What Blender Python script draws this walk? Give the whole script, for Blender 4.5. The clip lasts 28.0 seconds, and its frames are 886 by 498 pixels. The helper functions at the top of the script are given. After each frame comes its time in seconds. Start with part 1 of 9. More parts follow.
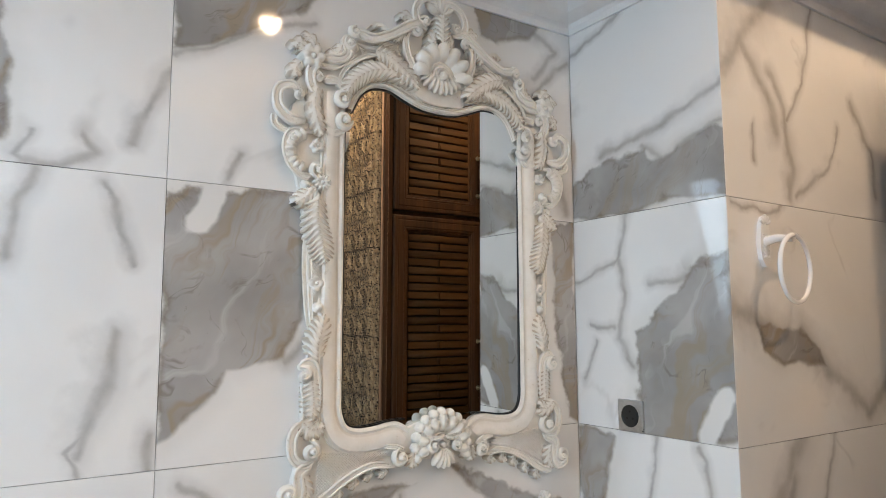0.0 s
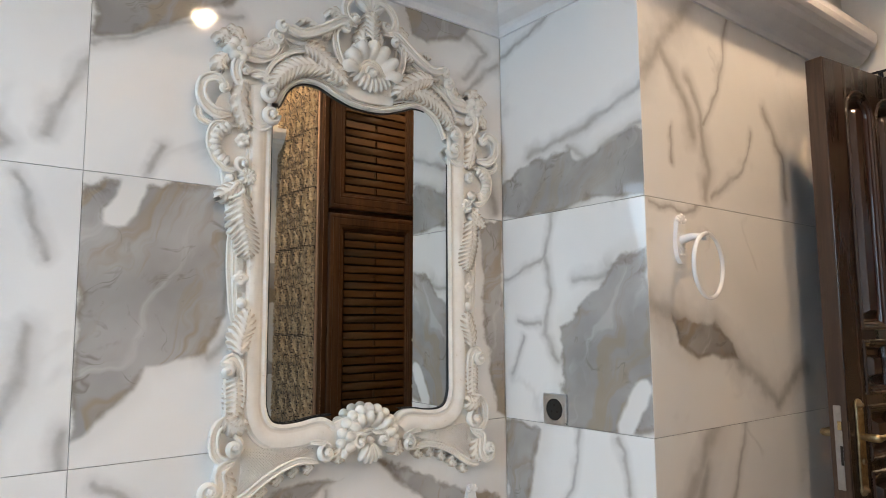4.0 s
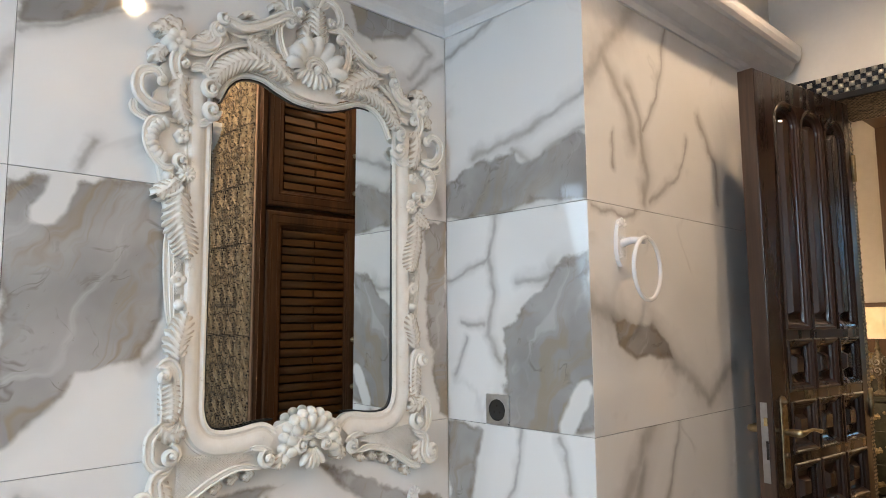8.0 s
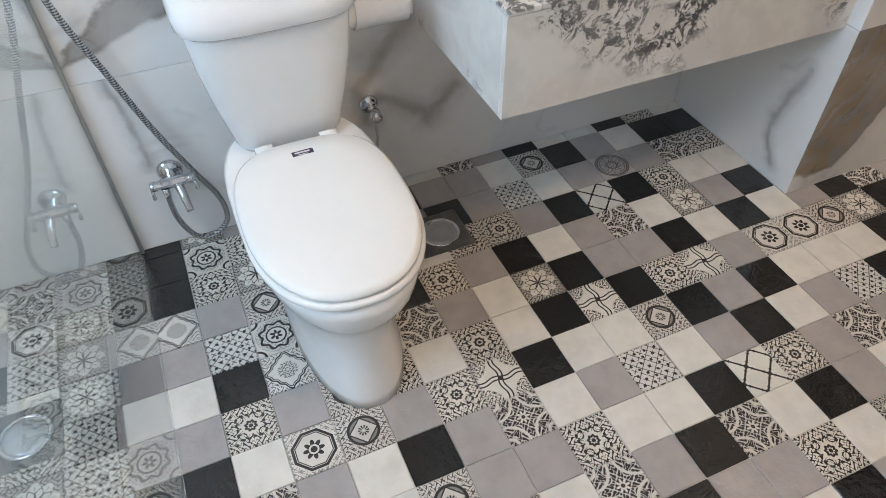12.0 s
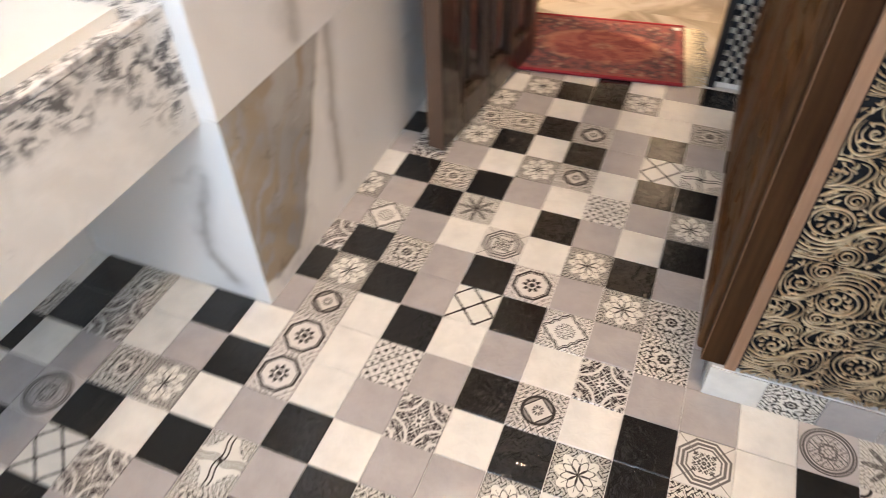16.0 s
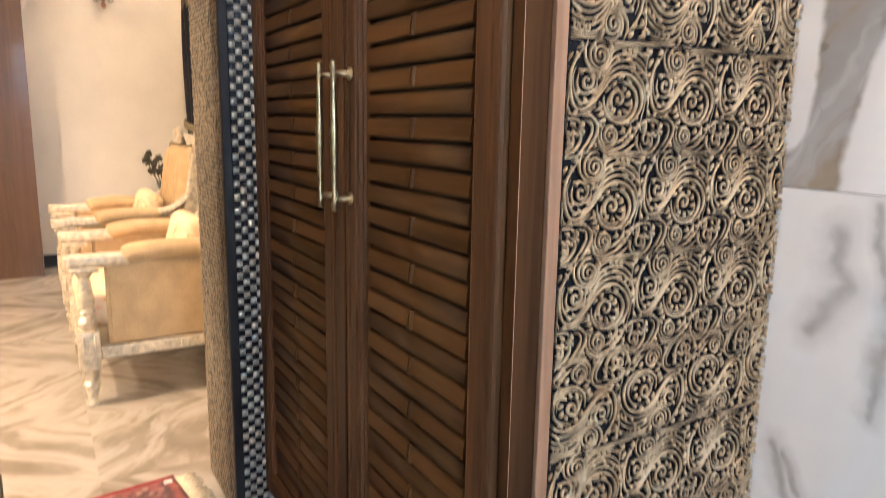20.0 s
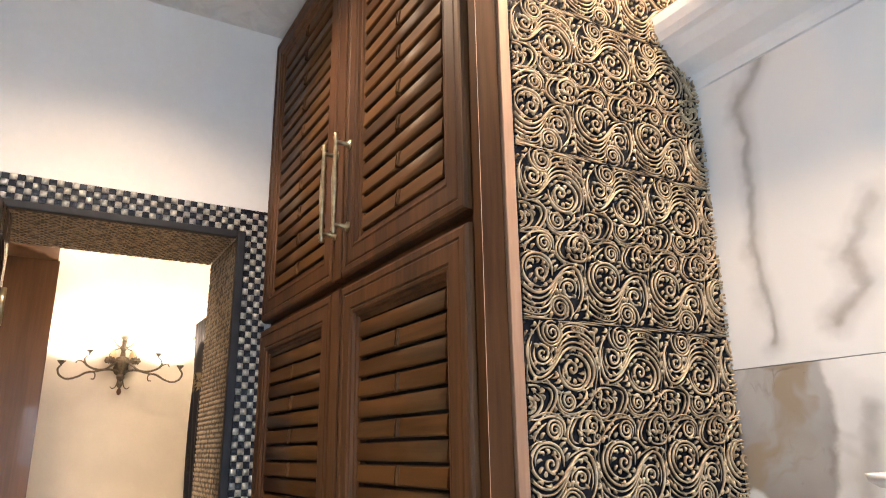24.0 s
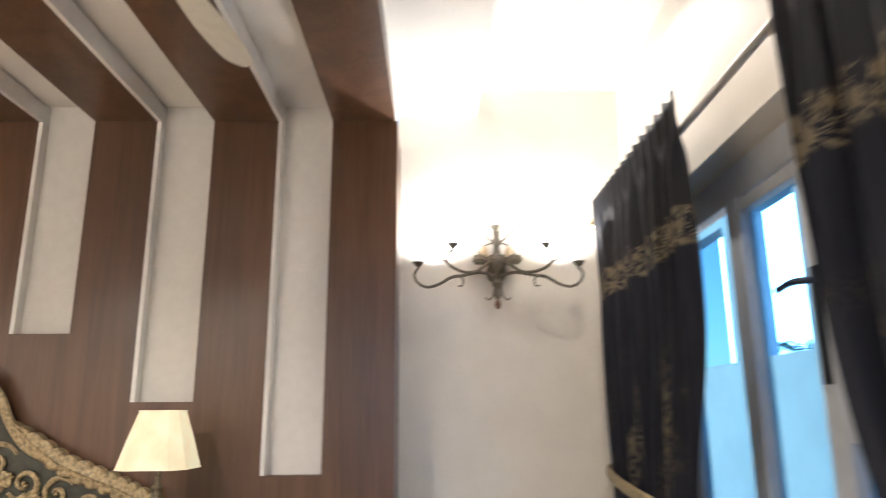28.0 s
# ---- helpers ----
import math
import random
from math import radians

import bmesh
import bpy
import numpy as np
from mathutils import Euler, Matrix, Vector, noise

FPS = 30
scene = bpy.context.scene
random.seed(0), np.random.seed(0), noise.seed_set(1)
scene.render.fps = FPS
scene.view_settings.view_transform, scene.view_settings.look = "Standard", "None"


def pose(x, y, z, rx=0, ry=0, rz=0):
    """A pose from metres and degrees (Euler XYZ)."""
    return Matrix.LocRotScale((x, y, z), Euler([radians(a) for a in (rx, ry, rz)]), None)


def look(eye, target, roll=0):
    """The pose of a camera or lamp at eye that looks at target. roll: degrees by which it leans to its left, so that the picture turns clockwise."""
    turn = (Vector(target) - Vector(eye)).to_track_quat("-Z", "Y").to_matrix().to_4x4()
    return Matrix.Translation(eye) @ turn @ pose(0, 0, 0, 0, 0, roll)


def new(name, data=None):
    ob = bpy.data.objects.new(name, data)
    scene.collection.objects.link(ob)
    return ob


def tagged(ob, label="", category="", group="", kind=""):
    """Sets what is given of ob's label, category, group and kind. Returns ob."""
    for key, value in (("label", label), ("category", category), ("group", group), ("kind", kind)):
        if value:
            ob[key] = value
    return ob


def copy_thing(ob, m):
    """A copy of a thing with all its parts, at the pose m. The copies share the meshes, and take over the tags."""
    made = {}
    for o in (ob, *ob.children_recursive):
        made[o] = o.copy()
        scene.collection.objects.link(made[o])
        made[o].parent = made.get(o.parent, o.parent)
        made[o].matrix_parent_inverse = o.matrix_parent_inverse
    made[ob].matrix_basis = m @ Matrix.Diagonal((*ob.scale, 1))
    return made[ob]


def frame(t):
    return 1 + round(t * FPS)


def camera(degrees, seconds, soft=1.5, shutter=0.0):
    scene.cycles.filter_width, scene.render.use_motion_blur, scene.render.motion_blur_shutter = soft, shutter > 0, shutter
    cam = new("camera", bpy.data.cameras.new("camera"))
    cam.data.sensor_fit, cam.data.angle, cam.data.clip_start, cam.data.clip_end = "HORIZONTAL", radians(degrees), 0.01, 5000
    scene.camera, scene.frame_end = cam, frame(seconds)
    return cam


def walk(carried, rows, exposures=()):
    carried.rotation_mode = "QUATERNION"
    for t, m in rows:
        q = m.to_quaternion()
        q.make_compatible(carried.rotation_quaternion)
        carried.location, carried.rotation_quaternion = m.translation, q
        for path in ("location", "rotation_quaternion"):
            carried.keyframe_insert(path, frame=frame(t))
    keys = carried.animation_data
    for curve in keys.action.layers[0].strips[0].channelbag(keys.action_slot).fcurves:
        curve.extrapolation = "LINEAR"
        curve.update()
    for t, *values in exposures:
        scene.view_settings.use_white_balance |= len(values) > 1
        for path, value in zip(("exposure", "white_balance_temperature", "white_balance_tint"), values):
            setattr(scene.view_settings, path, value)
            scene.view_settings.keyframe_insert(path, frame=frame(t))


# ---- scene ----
import itertools
cam = camera(65.7, 28.0, soft=0.9, shutter=0.5)
PATH = [
    (0, (-1.494, -0.491, 1.410), (-0.394, 1.166, 1.630), -0.2),
    (0.5, (-1.489, -0.491, 1.406), (-0.385, 1.163, 1.623), -0.2),
    (1, (-1.482, -0.503, 1.403), (-0.373, 1.146, 1.624), -0.3),
    (1.5, (-1.482, -0.509, 1.401), (-0.355, 1.128, 1.625), -0.2),
    (2, (-1.477, -0.512, 1.399), (-0.331, 1.113, 1.619), -0.3),
    (2.5, (-1.479, -0.515, 1.399), (-0.309, 1.092, 1.621), -0.4),
    (3, (-1.480, -0.518, 1.397), (-0.293, 1.076, 1.621), -0.3),
    (3.5, (-1.476, -0.521, 1.400), (-0.271, 1.060, 1.620), -0.4),
    (4, (-1.469, -0.527, 1.395), (-0.238, 1.033, 1.618), -0.4),
    (4.5, (-1.463, -0.530, 1.401), (-0.199, 1.004, 1.620), -0.4),
    (6.5, (-1.491, -0.495, 1.390), (-0.159, 0.979, 1.620), -0.4),
    (7, (-1.477, -0.504, 1.393), (-0.150, 0.974, 1.623), -0.4),
    (7.5, (-1.484, -0.506, 1.407), (-0.124, 0.944, 1.627), -0.6),
    (8, (-1.483, -0.504, 1.407), (-0.109, 0.934, 1.621), -0.5),
    (8.5, (-1.483, -0.508, 1.401), (-0.084, 0.905, 1.616), -0.6),
    (9, (-1.470, -0.515, 1.404), (-0.051, 0.879, 1.615), -0.5),
    (9.5, (-1.516, -0.507, 1.407), (-0.069, 0.874, 1.424), -0.2),
    (10, (-1.456, -0.479, 1.388), (-0.092, 0.923, 0.971), -1.0),
    (10.5, (-1.498, -0.485, 1.372), (-0.339, 0.926, 0.545), -0.3),
    (11, (-1.498, -0.479, 1.365), (-0.705, 0.915, 0.17), -0.6),
    (11.5, (-1.508, -0.493, 1.348), (-0.944, 0.772, -0.095), -1.2),
    (13.5, (-1.447, -0.476, 1.29), (-0.906, 0.886, -0.071), -1.1),
    (14, (-1.351, -0.525, 1.286), (-0.679, 0.755, -0.096), -2.2),
    (14.5, (-1.257, -0.549, 1.273), (-0.308, 0.529, -0.119), -1.3),
    (15, (-1.066, -0.514, 1.292), (0.013, 0.417, -0.111), 0.2),
    (15.5, (-0.922, -0.461, 1.265), (0.22, 0.377, -0.146), 0.2),
    (16, (-0.834, -0.294, 1.231), (0.478, 0.261, -0.173), -1.8),
    (16.5, (-0.739, -0.171, 1.195), (0.666, -0.033, -0.222), -0.5),
    (17, (-0.7, -0.036, 1.173), (0.709, -0.181, -0.239), -0.5),
    (17.5, (-0.65, 0.072, 1.155), (0.707, -0.327, -0.26), 0.8),
    (18, (-0.642, 0.07, 1.125), (0.687, -0.493, -0.26), 0.8),
    (18.5, (-0.628, 0.068, 1.141), (0.805, -0.662, -0.047), 1.2),
    (19, (-0.621, 0.08, 1.167), (0.919, -0.775, 0.219), 1.5),
    (19.5, (-0.622, 0.09, 1.193), (1.013, -0.857, 0.537), 1.5),
    (20, (-0.617, 0.104, 1.216), (1.075, -0.899, 0.854), 1.0),
    (20.5, (-0.613, 0.099, 1.229), (1.102, -0.927, 1.165), 0.7),
    (21, (-0.605, 0.099, 1.25), (1.091, -0.931, 1.506), 0.4),
    (21.5, (-0.624, 0.091, 1.374), (1.057, -0.934, 1.727), 0.1),
    (22, (-0.665, 0.117, 1.494), (1.015, -0.905, 1.858), -0.1),
    (22.5, (-0.723, 0.143, 1.56), (0.956, -0.88, 1.926), -0.3),
    (24.5, (-0.768, 0.131, 1.586), (0.883, -0.828, 2.18), -0.9),
    (25, (-0.784, 0.075, 1.579), (0.908, -0.89, 2.036), -1.0),
    (25.5, (-0.729, -0.019, 1.559), (1.005, -0.906, 2.016), -0.9),
    (26, (-0.597, -0.068, 1.506), (1.227, -0.754, 1.955), -1.1),
    (26.5, (-0.147, -0.106, 1.522), (1.745, -0.595, 1.952), -0.6),
    (27, (0.454, -0.163, 1.505), (2.363, -0.582, 1.933), -0.7),
    (27.5, (1.126, -0.145, 1.52), (3.057, -0.424, 1.958), -0.4),
    (28, (1.8, -0.098, 1.47), (3.743, -0.12, 1.944), -0.4),
]
walk(cam, [(t, look(eye, target, roll)) for t, eye, target, roll in PATH],
     [(0.0, -0.08, 7800, 18), (8.5, 0.0, 7600, 17), (11.0, 0.0, 7400, 16), (14.0, 0.10, 7700, 21), (15.0, 0.8, 7700, 21), (17.0, 0.95, 7700, 21), (19.0, 1.12, 7200, 20), (20.5, 1.20, 7150, 20), (22.0, 0.92, 7150, 19), (26.0, 0.98, 6600, 16), (27.0, 1.42, 5700, 12), (28.0, 0.45, 5300, 11)])

# ---------------------------------------------------------------- world, lights
world = bpy.data.worlds.new("world")
scene.world = world
world.use_nodes = True
wn = world.node_tree.nodes
sky = wn.new("ShaderNodeTexSky")
sky.sky_type = 'NISHITA'
sky.sun_disc = False
sky.sun_elevation, sky.sun_rotation = radians(12), radians(20)
world.node_tree.links.new(sky.outputs[0], wn["Background"].inputs[0])
wn["Background"].inputs[1].default_value = 0.25


def lamp(name, kind, m, energy, colour=(1, 1, 1), size=0.1, size_y=None, angle=None, blend=0.6):
    d = bpy.data.lights.new(name, kind)
    d.energy, d.color = energy, colour
    if kind == 'AREA':
        d.shape, d.size, d.size_y = 'RECTANGLE', size, size_y or size
    elif kind in ('POINT', 'SPOT'):
        d.shadow_soft_size = size
        if kind == 'SPOT':
            d.spot_size, d.spot_blend = radians(angle or 100), blend
    elif kind == 'SUN':
        d.angle = radians(angle or 1)
    ob = new(name, d)
    ob.matrix_basis = m
    return ob


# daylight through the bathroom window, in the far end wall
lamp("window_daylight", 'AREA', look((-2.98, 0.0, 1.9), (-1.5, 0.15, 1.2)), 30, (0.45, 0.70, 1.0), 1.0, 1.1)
# recessed ceiling lamps, seen and added: place of each, and its bulb below the lens
WARM = (1.0, 0.80, 0.58)
# third, sixth and seventh are unseen, added to brighten passage and bedroom
SEEN_AND_FILL_LAMPS = [(-1.9, 0.0, 2.985), (-0.36, -0.76, 2.985), (0.62, 0.05, 2.985), (4.80, -0.88, 3.46), (2.75, -0.88, 3.46), (2.3, 1.75, 3.085), (2.3, 3.0, 3.085)]
for x, y, z in SEEN_AND_FILL_LAMPS:
    lamp("downlight_bulb", 'SPOT', look((x, y, z - 0.02), (x, y, 0)), (18 if x < -1 else 70) if x < 0 else 45 if x < 1.5 else 48 if y < 0 else 290, WARM, 0.045, angle=136 if 0 < x < 1.5 else 150)
# bulbs in the cups of the wall chandelier, shining up
for y in (-0.81, -0.10):
    lamp("chandelier_bulb", 'SPOT', look((5.675, y, 2.36), (5.675, y, 4.0)), 46, (1.0, 0.86, 0.68), 0.04, angle=178, blend=1.0)


# ---------------------------------------------------------------- node helpers
class N:
    """A value in a node tree, with arithmetic."""

    def __init__(self, tree, socket):
        self.t, self.s = tree, socket

    def _m(self, op, *others):
        n = self.t.nodes.new("ShaderNodeMath")
        n.operation = op
        for k, o in enumerate((self, *others)):
            if isinstance(o, N):
                self.t.links.new(o.s, n.inputs[k])
            else:
                n.inputs[k].default_value = o
        return N(self.t, n.outputs[0])

    def __add__(self, o): return self._m('ADD', o)
    def __radd__(self, o): return self._m('ADD', o)
    def __sub__(self, o): return self._m('SUBTRACT', o)
    def __rsub__(self, o): return (self * -1) + o
    def __mul__(self, o): return self._m('MULTIPLY', o)
    def __rmul__(self, o): return self._m('MULTIPLY', o)
    def __truediv__(self, o): return self._m('DIVIDE', o)
    def abs(self): return self._m('ABSOLUTE')
    def sin(self): return self._m('SINE')
    def cos(self): return self._m('COSINE')
    def frac(self): return self._m('FRACT')
    def floor(self): return self._m('FLOOR')
    def sqrt(self): return self._m('SQRT')
    def min(self, o): return self._m('MINIMUM', o)
    def max(self, o): return self._m('MAXIMUM', o)
    def pow(self, o): return self._m('POWER', o)
    def gt(self, o): return self._m('GREATER_THAN', o)
    def lt(self, o): return self._m('LESS_THAN', o)
    def atan2(self, o): return self._m('ARCTAN2', o)

    def step(self, a, b, lo=0.0, hi=1.0):
        """Smoothly from lo at a to hi at b."""
        n = self.t.nodes.new("ShaderNodeMapRange")
        n.interpolation_type = 'SMOOTHSTEP'
        self.t.links.new(self.s, n.inputs[0])
        for k, v in enumerate((a, b, lo, hi)):
            n.inputs[k + 1].default_value = v
        return N(self.t, n.outputs[0])


class Mat:
    def __init__(self, name):
        self.m = bpy.data.materials.new(name)
        self.m.use_nodes = True
        self.t = self.m.node_tree
        self.bsdf = self.t.nodes["Principled BSDF"]
        self.tc = self.t.nodes.new("ShaderNodeTexCoord")
        self.oi = self.t.nodes.new("ShaderNodeObjectInfo")

    def val(self, s): return N(self.t, s)

    def rnd(self): return self.val(self.oi.outputs["Random"])

    def coords(self, kind="Object", scale=(1, 1, 1), rot=(0, 0, 0), spread=0.0):
        mp = self.t.nodes.new("ShaderNodeMapping")
        mp.inputs["Scale"].default_value = scale
        mp.inputs["Rotation"].default_value = rot
        self.t.links.new(self.tc.outputs[kind], mp.inputs[0])
        if spread:
            c = self.t.nodes.new("ShaderNodeCombineXYZ")
            r = self.rnd() * spread
            for k in range(3):
                self.t.links.new((r * (k + 1.0)).s, c.inputs[k])
            self.t.links.new(c.outputs[0], mp.inputs["Location"])
        return mp.outputs[0]

    def xyz(self, vec):
        s = self.t.nodes.new("ShaderNodeSeparateXYZ")
        self.t.links.new(vec, s.inputs[0])
        return [self.val(o) for o in s.outputs]

    def vec(self, x, y, z=0.0):
        c = self.t.nodes.new("ShaderNodeCombineXYZ")
        for k, v in enumerate((x, y, z)):
            if isinstance(v, N):
                self.t.links.new(v.s, c.inputs[k])
            else:
                c.inputs[k].default_value = v
        return c.outputs[0]

    def noise(self, vec, scale, detail=4, rough=0.5, distort=0.0):
        n = self.t.nodes.new("ShaderNodeTexNoise")
        n.inputs["Scale"].default_value, n.inputs["Detail"].default_value = scale, detail
        n.inputs["Roughness"].default_value, n.inputs["Distortion"].default_value = rough, distort
        self.t.links.new(vec, n.inputs["Vector"])
        return self.val(n.outputs[0])

    def voronoi(self, vec, scale, feature='F1'):
        n = self.t.nodes.new("ShaderNodeTexVoronoi")
        n.feature = feature
        n.inputs["Scale"].default_value = scale
        self.t.links.new(vec, n.inputs["Vector"])
        return self.val(n.outputs[0])

    def mix(self, f, a, b):
        """A colour between a and b; each a colour or a socket."""
        n = self.t.nodes.new("ShaderNodeMix")
        n.data_type = 'RGBA'
        for k, v in ((0, f), (6, a), (7, b)):
            if isinstance(v, N):
                self.t.links.new(v.s, n.inputs[k])
            elif isinstance(v, (int, float)):
                n.inputs[k].default_value = v
            elif isinstance(v, tuple):
                n.inputs[k].default_value = (*v, 1) if len(v) == 3 else v
            else:
                self.t.links.new(v, n.inputs[k])
        return n.outputs[2]

    def out(self, colour=None, rough=None, metal=None, bump=None, strength=0.3, dist=0.002, spec=None, coat=None):
        for key, v in (("Base Color", colour), ("Roughness", rough), ("Metallic", metal), ("Specular IOR Level", spec), ("Coat Weight", coat)):
            if v is None:
                continue
            i = self.bsdf.inputs[key]
            if isinstance(v, N):
                self.t.links.new(v.s, i)
            elif isinstance(v, tuple):
                i.default_value = (*v, 1)
            elif isinstance(v, (int, float)):
                i.default_value = v
            else:
                self.t.links.new(v, i)
        if bump is not None:
            b = self.t.nodes.new("ShaderNodeBump")
            b.inputs["Strength"].default_value, b.inputs["Distance"].default_value = strength, dist
            self.t.links.new(bump.s, b.inputs["Height"])
            self.t.links.new(b.outputs[0], self.bsdf.inputs["Normal"])
        return self.m



# ---------------------------------------------------------------- materials
def plain(name, colour, rough=0.5, metal=0.0, vary=0.06, scale=18.0, bump=0.0, dist=0.001, coat=None, spec=None):
    """Paint, ceramic, metal: one colour with slight unevenness at two scales."""
    k = Mat(name)
    c = k.coords(spread=7.0)
    a, b = k.noise(c, scale, 3), k.noise(c, scale * 9, 2)
    f = (a * 0.7 + b * 0.3).step(0.3, 0.7)
    dark = tuple(max(0, v * (1 - 2 * vary)) for v in colour)
    light = tuple(min(1, v * (1 + vary)) for v in colour)
    return k.out(k.mix(f, dark, light), a * 0.12 + (rough - 0.06), metal, b if bump else None, bump, dist, coat=coat, spec=spec)


def seg_dist(u, v, u0, v0, u1, v1):
    dx, dy = u1 - u0, v1 - v0
    h = (((u - u0) * dx + (v - v0) * dy) / (dx * dx + dy * dy + 1e-6)).max(0.0).min(1.0)
    ex, ey = u - u0 - h * dx, v - v0 - h * dy
    return (ex * ex + ey * ey).sqrt()


def marble(name, marks, seed=0.0, base=(0.83, 0.82, 0.80)):
    """Polished white porcelain. marks: 's', brownness, corners: a slab of grey stone; 'v', half-width, points: a smoky vein;
    'g', half-width, points: a white gap in the slabs."""
    k = Mat(name)
    c0 = k.coords()
    mp = k.t.nodes.new("ShaderNodeMapping")
    mp.inputs["Location"].default_value = (seed * 3.7, seed * 1.9, seed)
    k.t.links.new(c0, mp.inputs[0])
    c = mp.outputs[0]
    u, v, w = k.xyz(c0)
    n1, n2 = k.noise(c, 4.2, 3, 0.5), k.noise(k.vec(v + seed, u - seed), 4.6, 3, 0.5)
    n3, n4 = k.noise(c, 14, 4, 0.55), k.noise(k.vec(v * 1.1 - seed, u), 15, 4, 0.55)
    fine = k.noise(c, 60, 5, 0.68)
    pu = u + (n1 - 0.5) * 0.085 + (n3 - 0.5) * 0.026 + (fine - 0.5) * 0.005
    pv = v + (n2 - 0.5) * 0.085 + (n4 - 0.5) * 0.026 + (fine - 0.5) * 0.005
    veil = k.noise(c, 1.9, 3, 0.5, 0.8).step(0.46, 0.78) * 0.34
    col = k.mix(veil, base, (0.62, 0.615, 0.61))
    web = (k.noise(c, 1.7, 4, 0.5, 0.7) - 0.5).abs().step(0.020, 0.0) * n2.step(0.52, 0.66) * 0.22
    vein, halo = web, None
    slab = gap = None
    tint = 0.0
    for kind, r, *flat in marks:
        pts = list(zip(flat[::2], flat[1::2]))
        if kind == 's':
            area = sum(p[0] * q[1] - q[0] * p[1] for p, q in zip(pts, pts[1:] + pts[:1]))
            d = None
            for p, q in zip(pts, pts[1:] + pts[:1]):
                ex, ey = q[0] - p[0], q[1] - p[1]
                l = math.copysign(math.hypot(ex, ey), area) + 1e-9
                a, b = ey / l, -ex / l
                e = pu * a + pv * b - (p[0] * a + p[1] * b)
                d = e if d is None else d.max(e)
            slab = d if slab is None else slab.min(d)
            tint = max(tint, r)
            continue
        d = None
        for p, q in zip(pts, pts[1:]):
            e = seg_dist(pu, pv, *p, *q)
            d = e if d is None else d.min(e)
        if kind == 'g':
            g = (d / r).step(1.15, 0.7)
            gap = g if gap is None else gap.max(g)
        else:
            d = d / ((n3 * 1.5 + 0.25) * r)
            vein = vein.max(d.step(1.05, 0.0) * (n4 * 0.9 + 0.05))
            h = d.step(2.8, 0.2) * (n1 * 0.8)
            halo = h if halo is None else halo.max(h)
    if halo is not None:
        col = k.mix(halo, col, (0.40, 0.385, 0.37))
    if slab is not None:
        edge = slab + (n4 - 0.5) * 0.03
        rim = (edge + 0.003).abs().step(0.014, 0.0) * n3.step(0.40, 0.62) * 0.55
        col = k.mix(edge.step(0.06, 0.0) * 0.22, col, (0.50, 0.47, 0.43))
        inside = edge.step(0.006, -0.008)
        if gap is not None:
            inside, rim = inside * (1.0 - gap), rim * (1.0 - gap)
        a, b = math.cos(1.05), math.sin(1.05)
        lu, lv = (u * a + v * b) * 1.3, (u * -b + v * a) * 8.0
        streak = k.noise(k.vec(lu + n1 * 0.6, lv + n2 * 2.2, seed), 1.3, 4, 0.6, 0.4)
        lines = (k.noise(k.vec(lu * 1.4 + 3.0, lv * 0.55 + n1 * 2.2, seed), 2.2, 4, 0.6) - 0.5).abs().step(0.026, 0.0)
        inner = k.mix(n1.step(0.30, 0.70), (0.265, 0.250, 0.240), (0.41, 0.395, 0.38))
        inner = k.mix(streak.step(0.47, 0.60) * (0.20 + 0.65 * tint), inner, (0.31, 0.235, 0.155))
        inner = k.mix(streak.step(0.42, 0.28) * 0.50, inner, (0.56, 0.55, 0.54))
        inner = k.mix(lines * n3.step(0.45, 0.65) * 0.60, inner, (0.15, 0.125, 0.10))
        inner = k.mix(fine.step(0.67, 0.74) * 0.5, inner, (0.16, 0.135, 0.11))
        col = k.mix(inside * 0.95, col, inner)
        col = k.mix(rim, col, (0.20, 0.155, 0.115))
        vein = vein * (1.0 - inside * 0.6)
    col = k.mix(vein * 0.74, col, k.mix(n1.step(0.4, 0.6), (0.155, 0.145, 0.14), (0.20, 0.155, 0.115)))
    return k.out(col, fine * 0.03 + 0.04, spec=0.6)


random.seed(4)


def vein_lines(n, w, h):
    """A few lines for the veins of a tile that is w by h."""
    out = []
    for _ in range(n):
        a, b = random.uniform(0, w), random.uniform(0, h)
        t, l = random.uniform(0.8, 2.2), random.uniform(0.2, 0.5)
        out.append(('v', random.choice((0.010, 0.014, 0.02, 0.03)), a, b, a + l * math.cos(t), b + l * math.sin(t)))
    return out


WHITE_PAINT = plain("white_wall_paint", (0.73, 0.70, 0.655), 0.6, vary=0.02, scale=6, bump=0.04)
CREAM_PAINT = plain("cream_wall_paint", (0.80, 0.76, 0.68), 0.55, vary=0.02, scale=5, bump=0.04)
CORNICE = plain("white_plaster_moulding", (0.78, 0.78, 0.78), 0.5, vary=0.02)
GROUT = plain("tile_grout", (0.70, 0.68, 0.65), 0.9, vary=0.1, bump=0.2)
CERAMIC = plain("white_glazed_ceramic", (0.83, 0.83, 0.82), 0.12, vary=0.01, scale=4)
SEAT = plain("white_seat_plastic", (0.86, 0.86, 0.84), 0.14, vary=0.01, scale=4)
BASIN = plain("cream_glazed_ceramic", (0.85, 0.82, 0.75), 0.12, vary=0.015, scale=5)
CHROME = plain("chrome", (0.72, 0.73, 0.75), 0.12, 1.0, vary=0.03)
STEEL = plain("brushed_steel", (0.55, 0.56, 0.57), 0.3, 1.0, vary=0.06, scale=60)
BRASS = plain("polished_brass", (0.80, 0.65, 0.38), 0.2, 1.0, vary=0.06)
AGED_BRASS = plain("aged_brass", (0.45, 0.36, 0.22), 0.32, 1.0, vary=0.2, scale=60)
BLACK = plain("black_plastic", (0.012, 0.012, 0.013), 0.35)
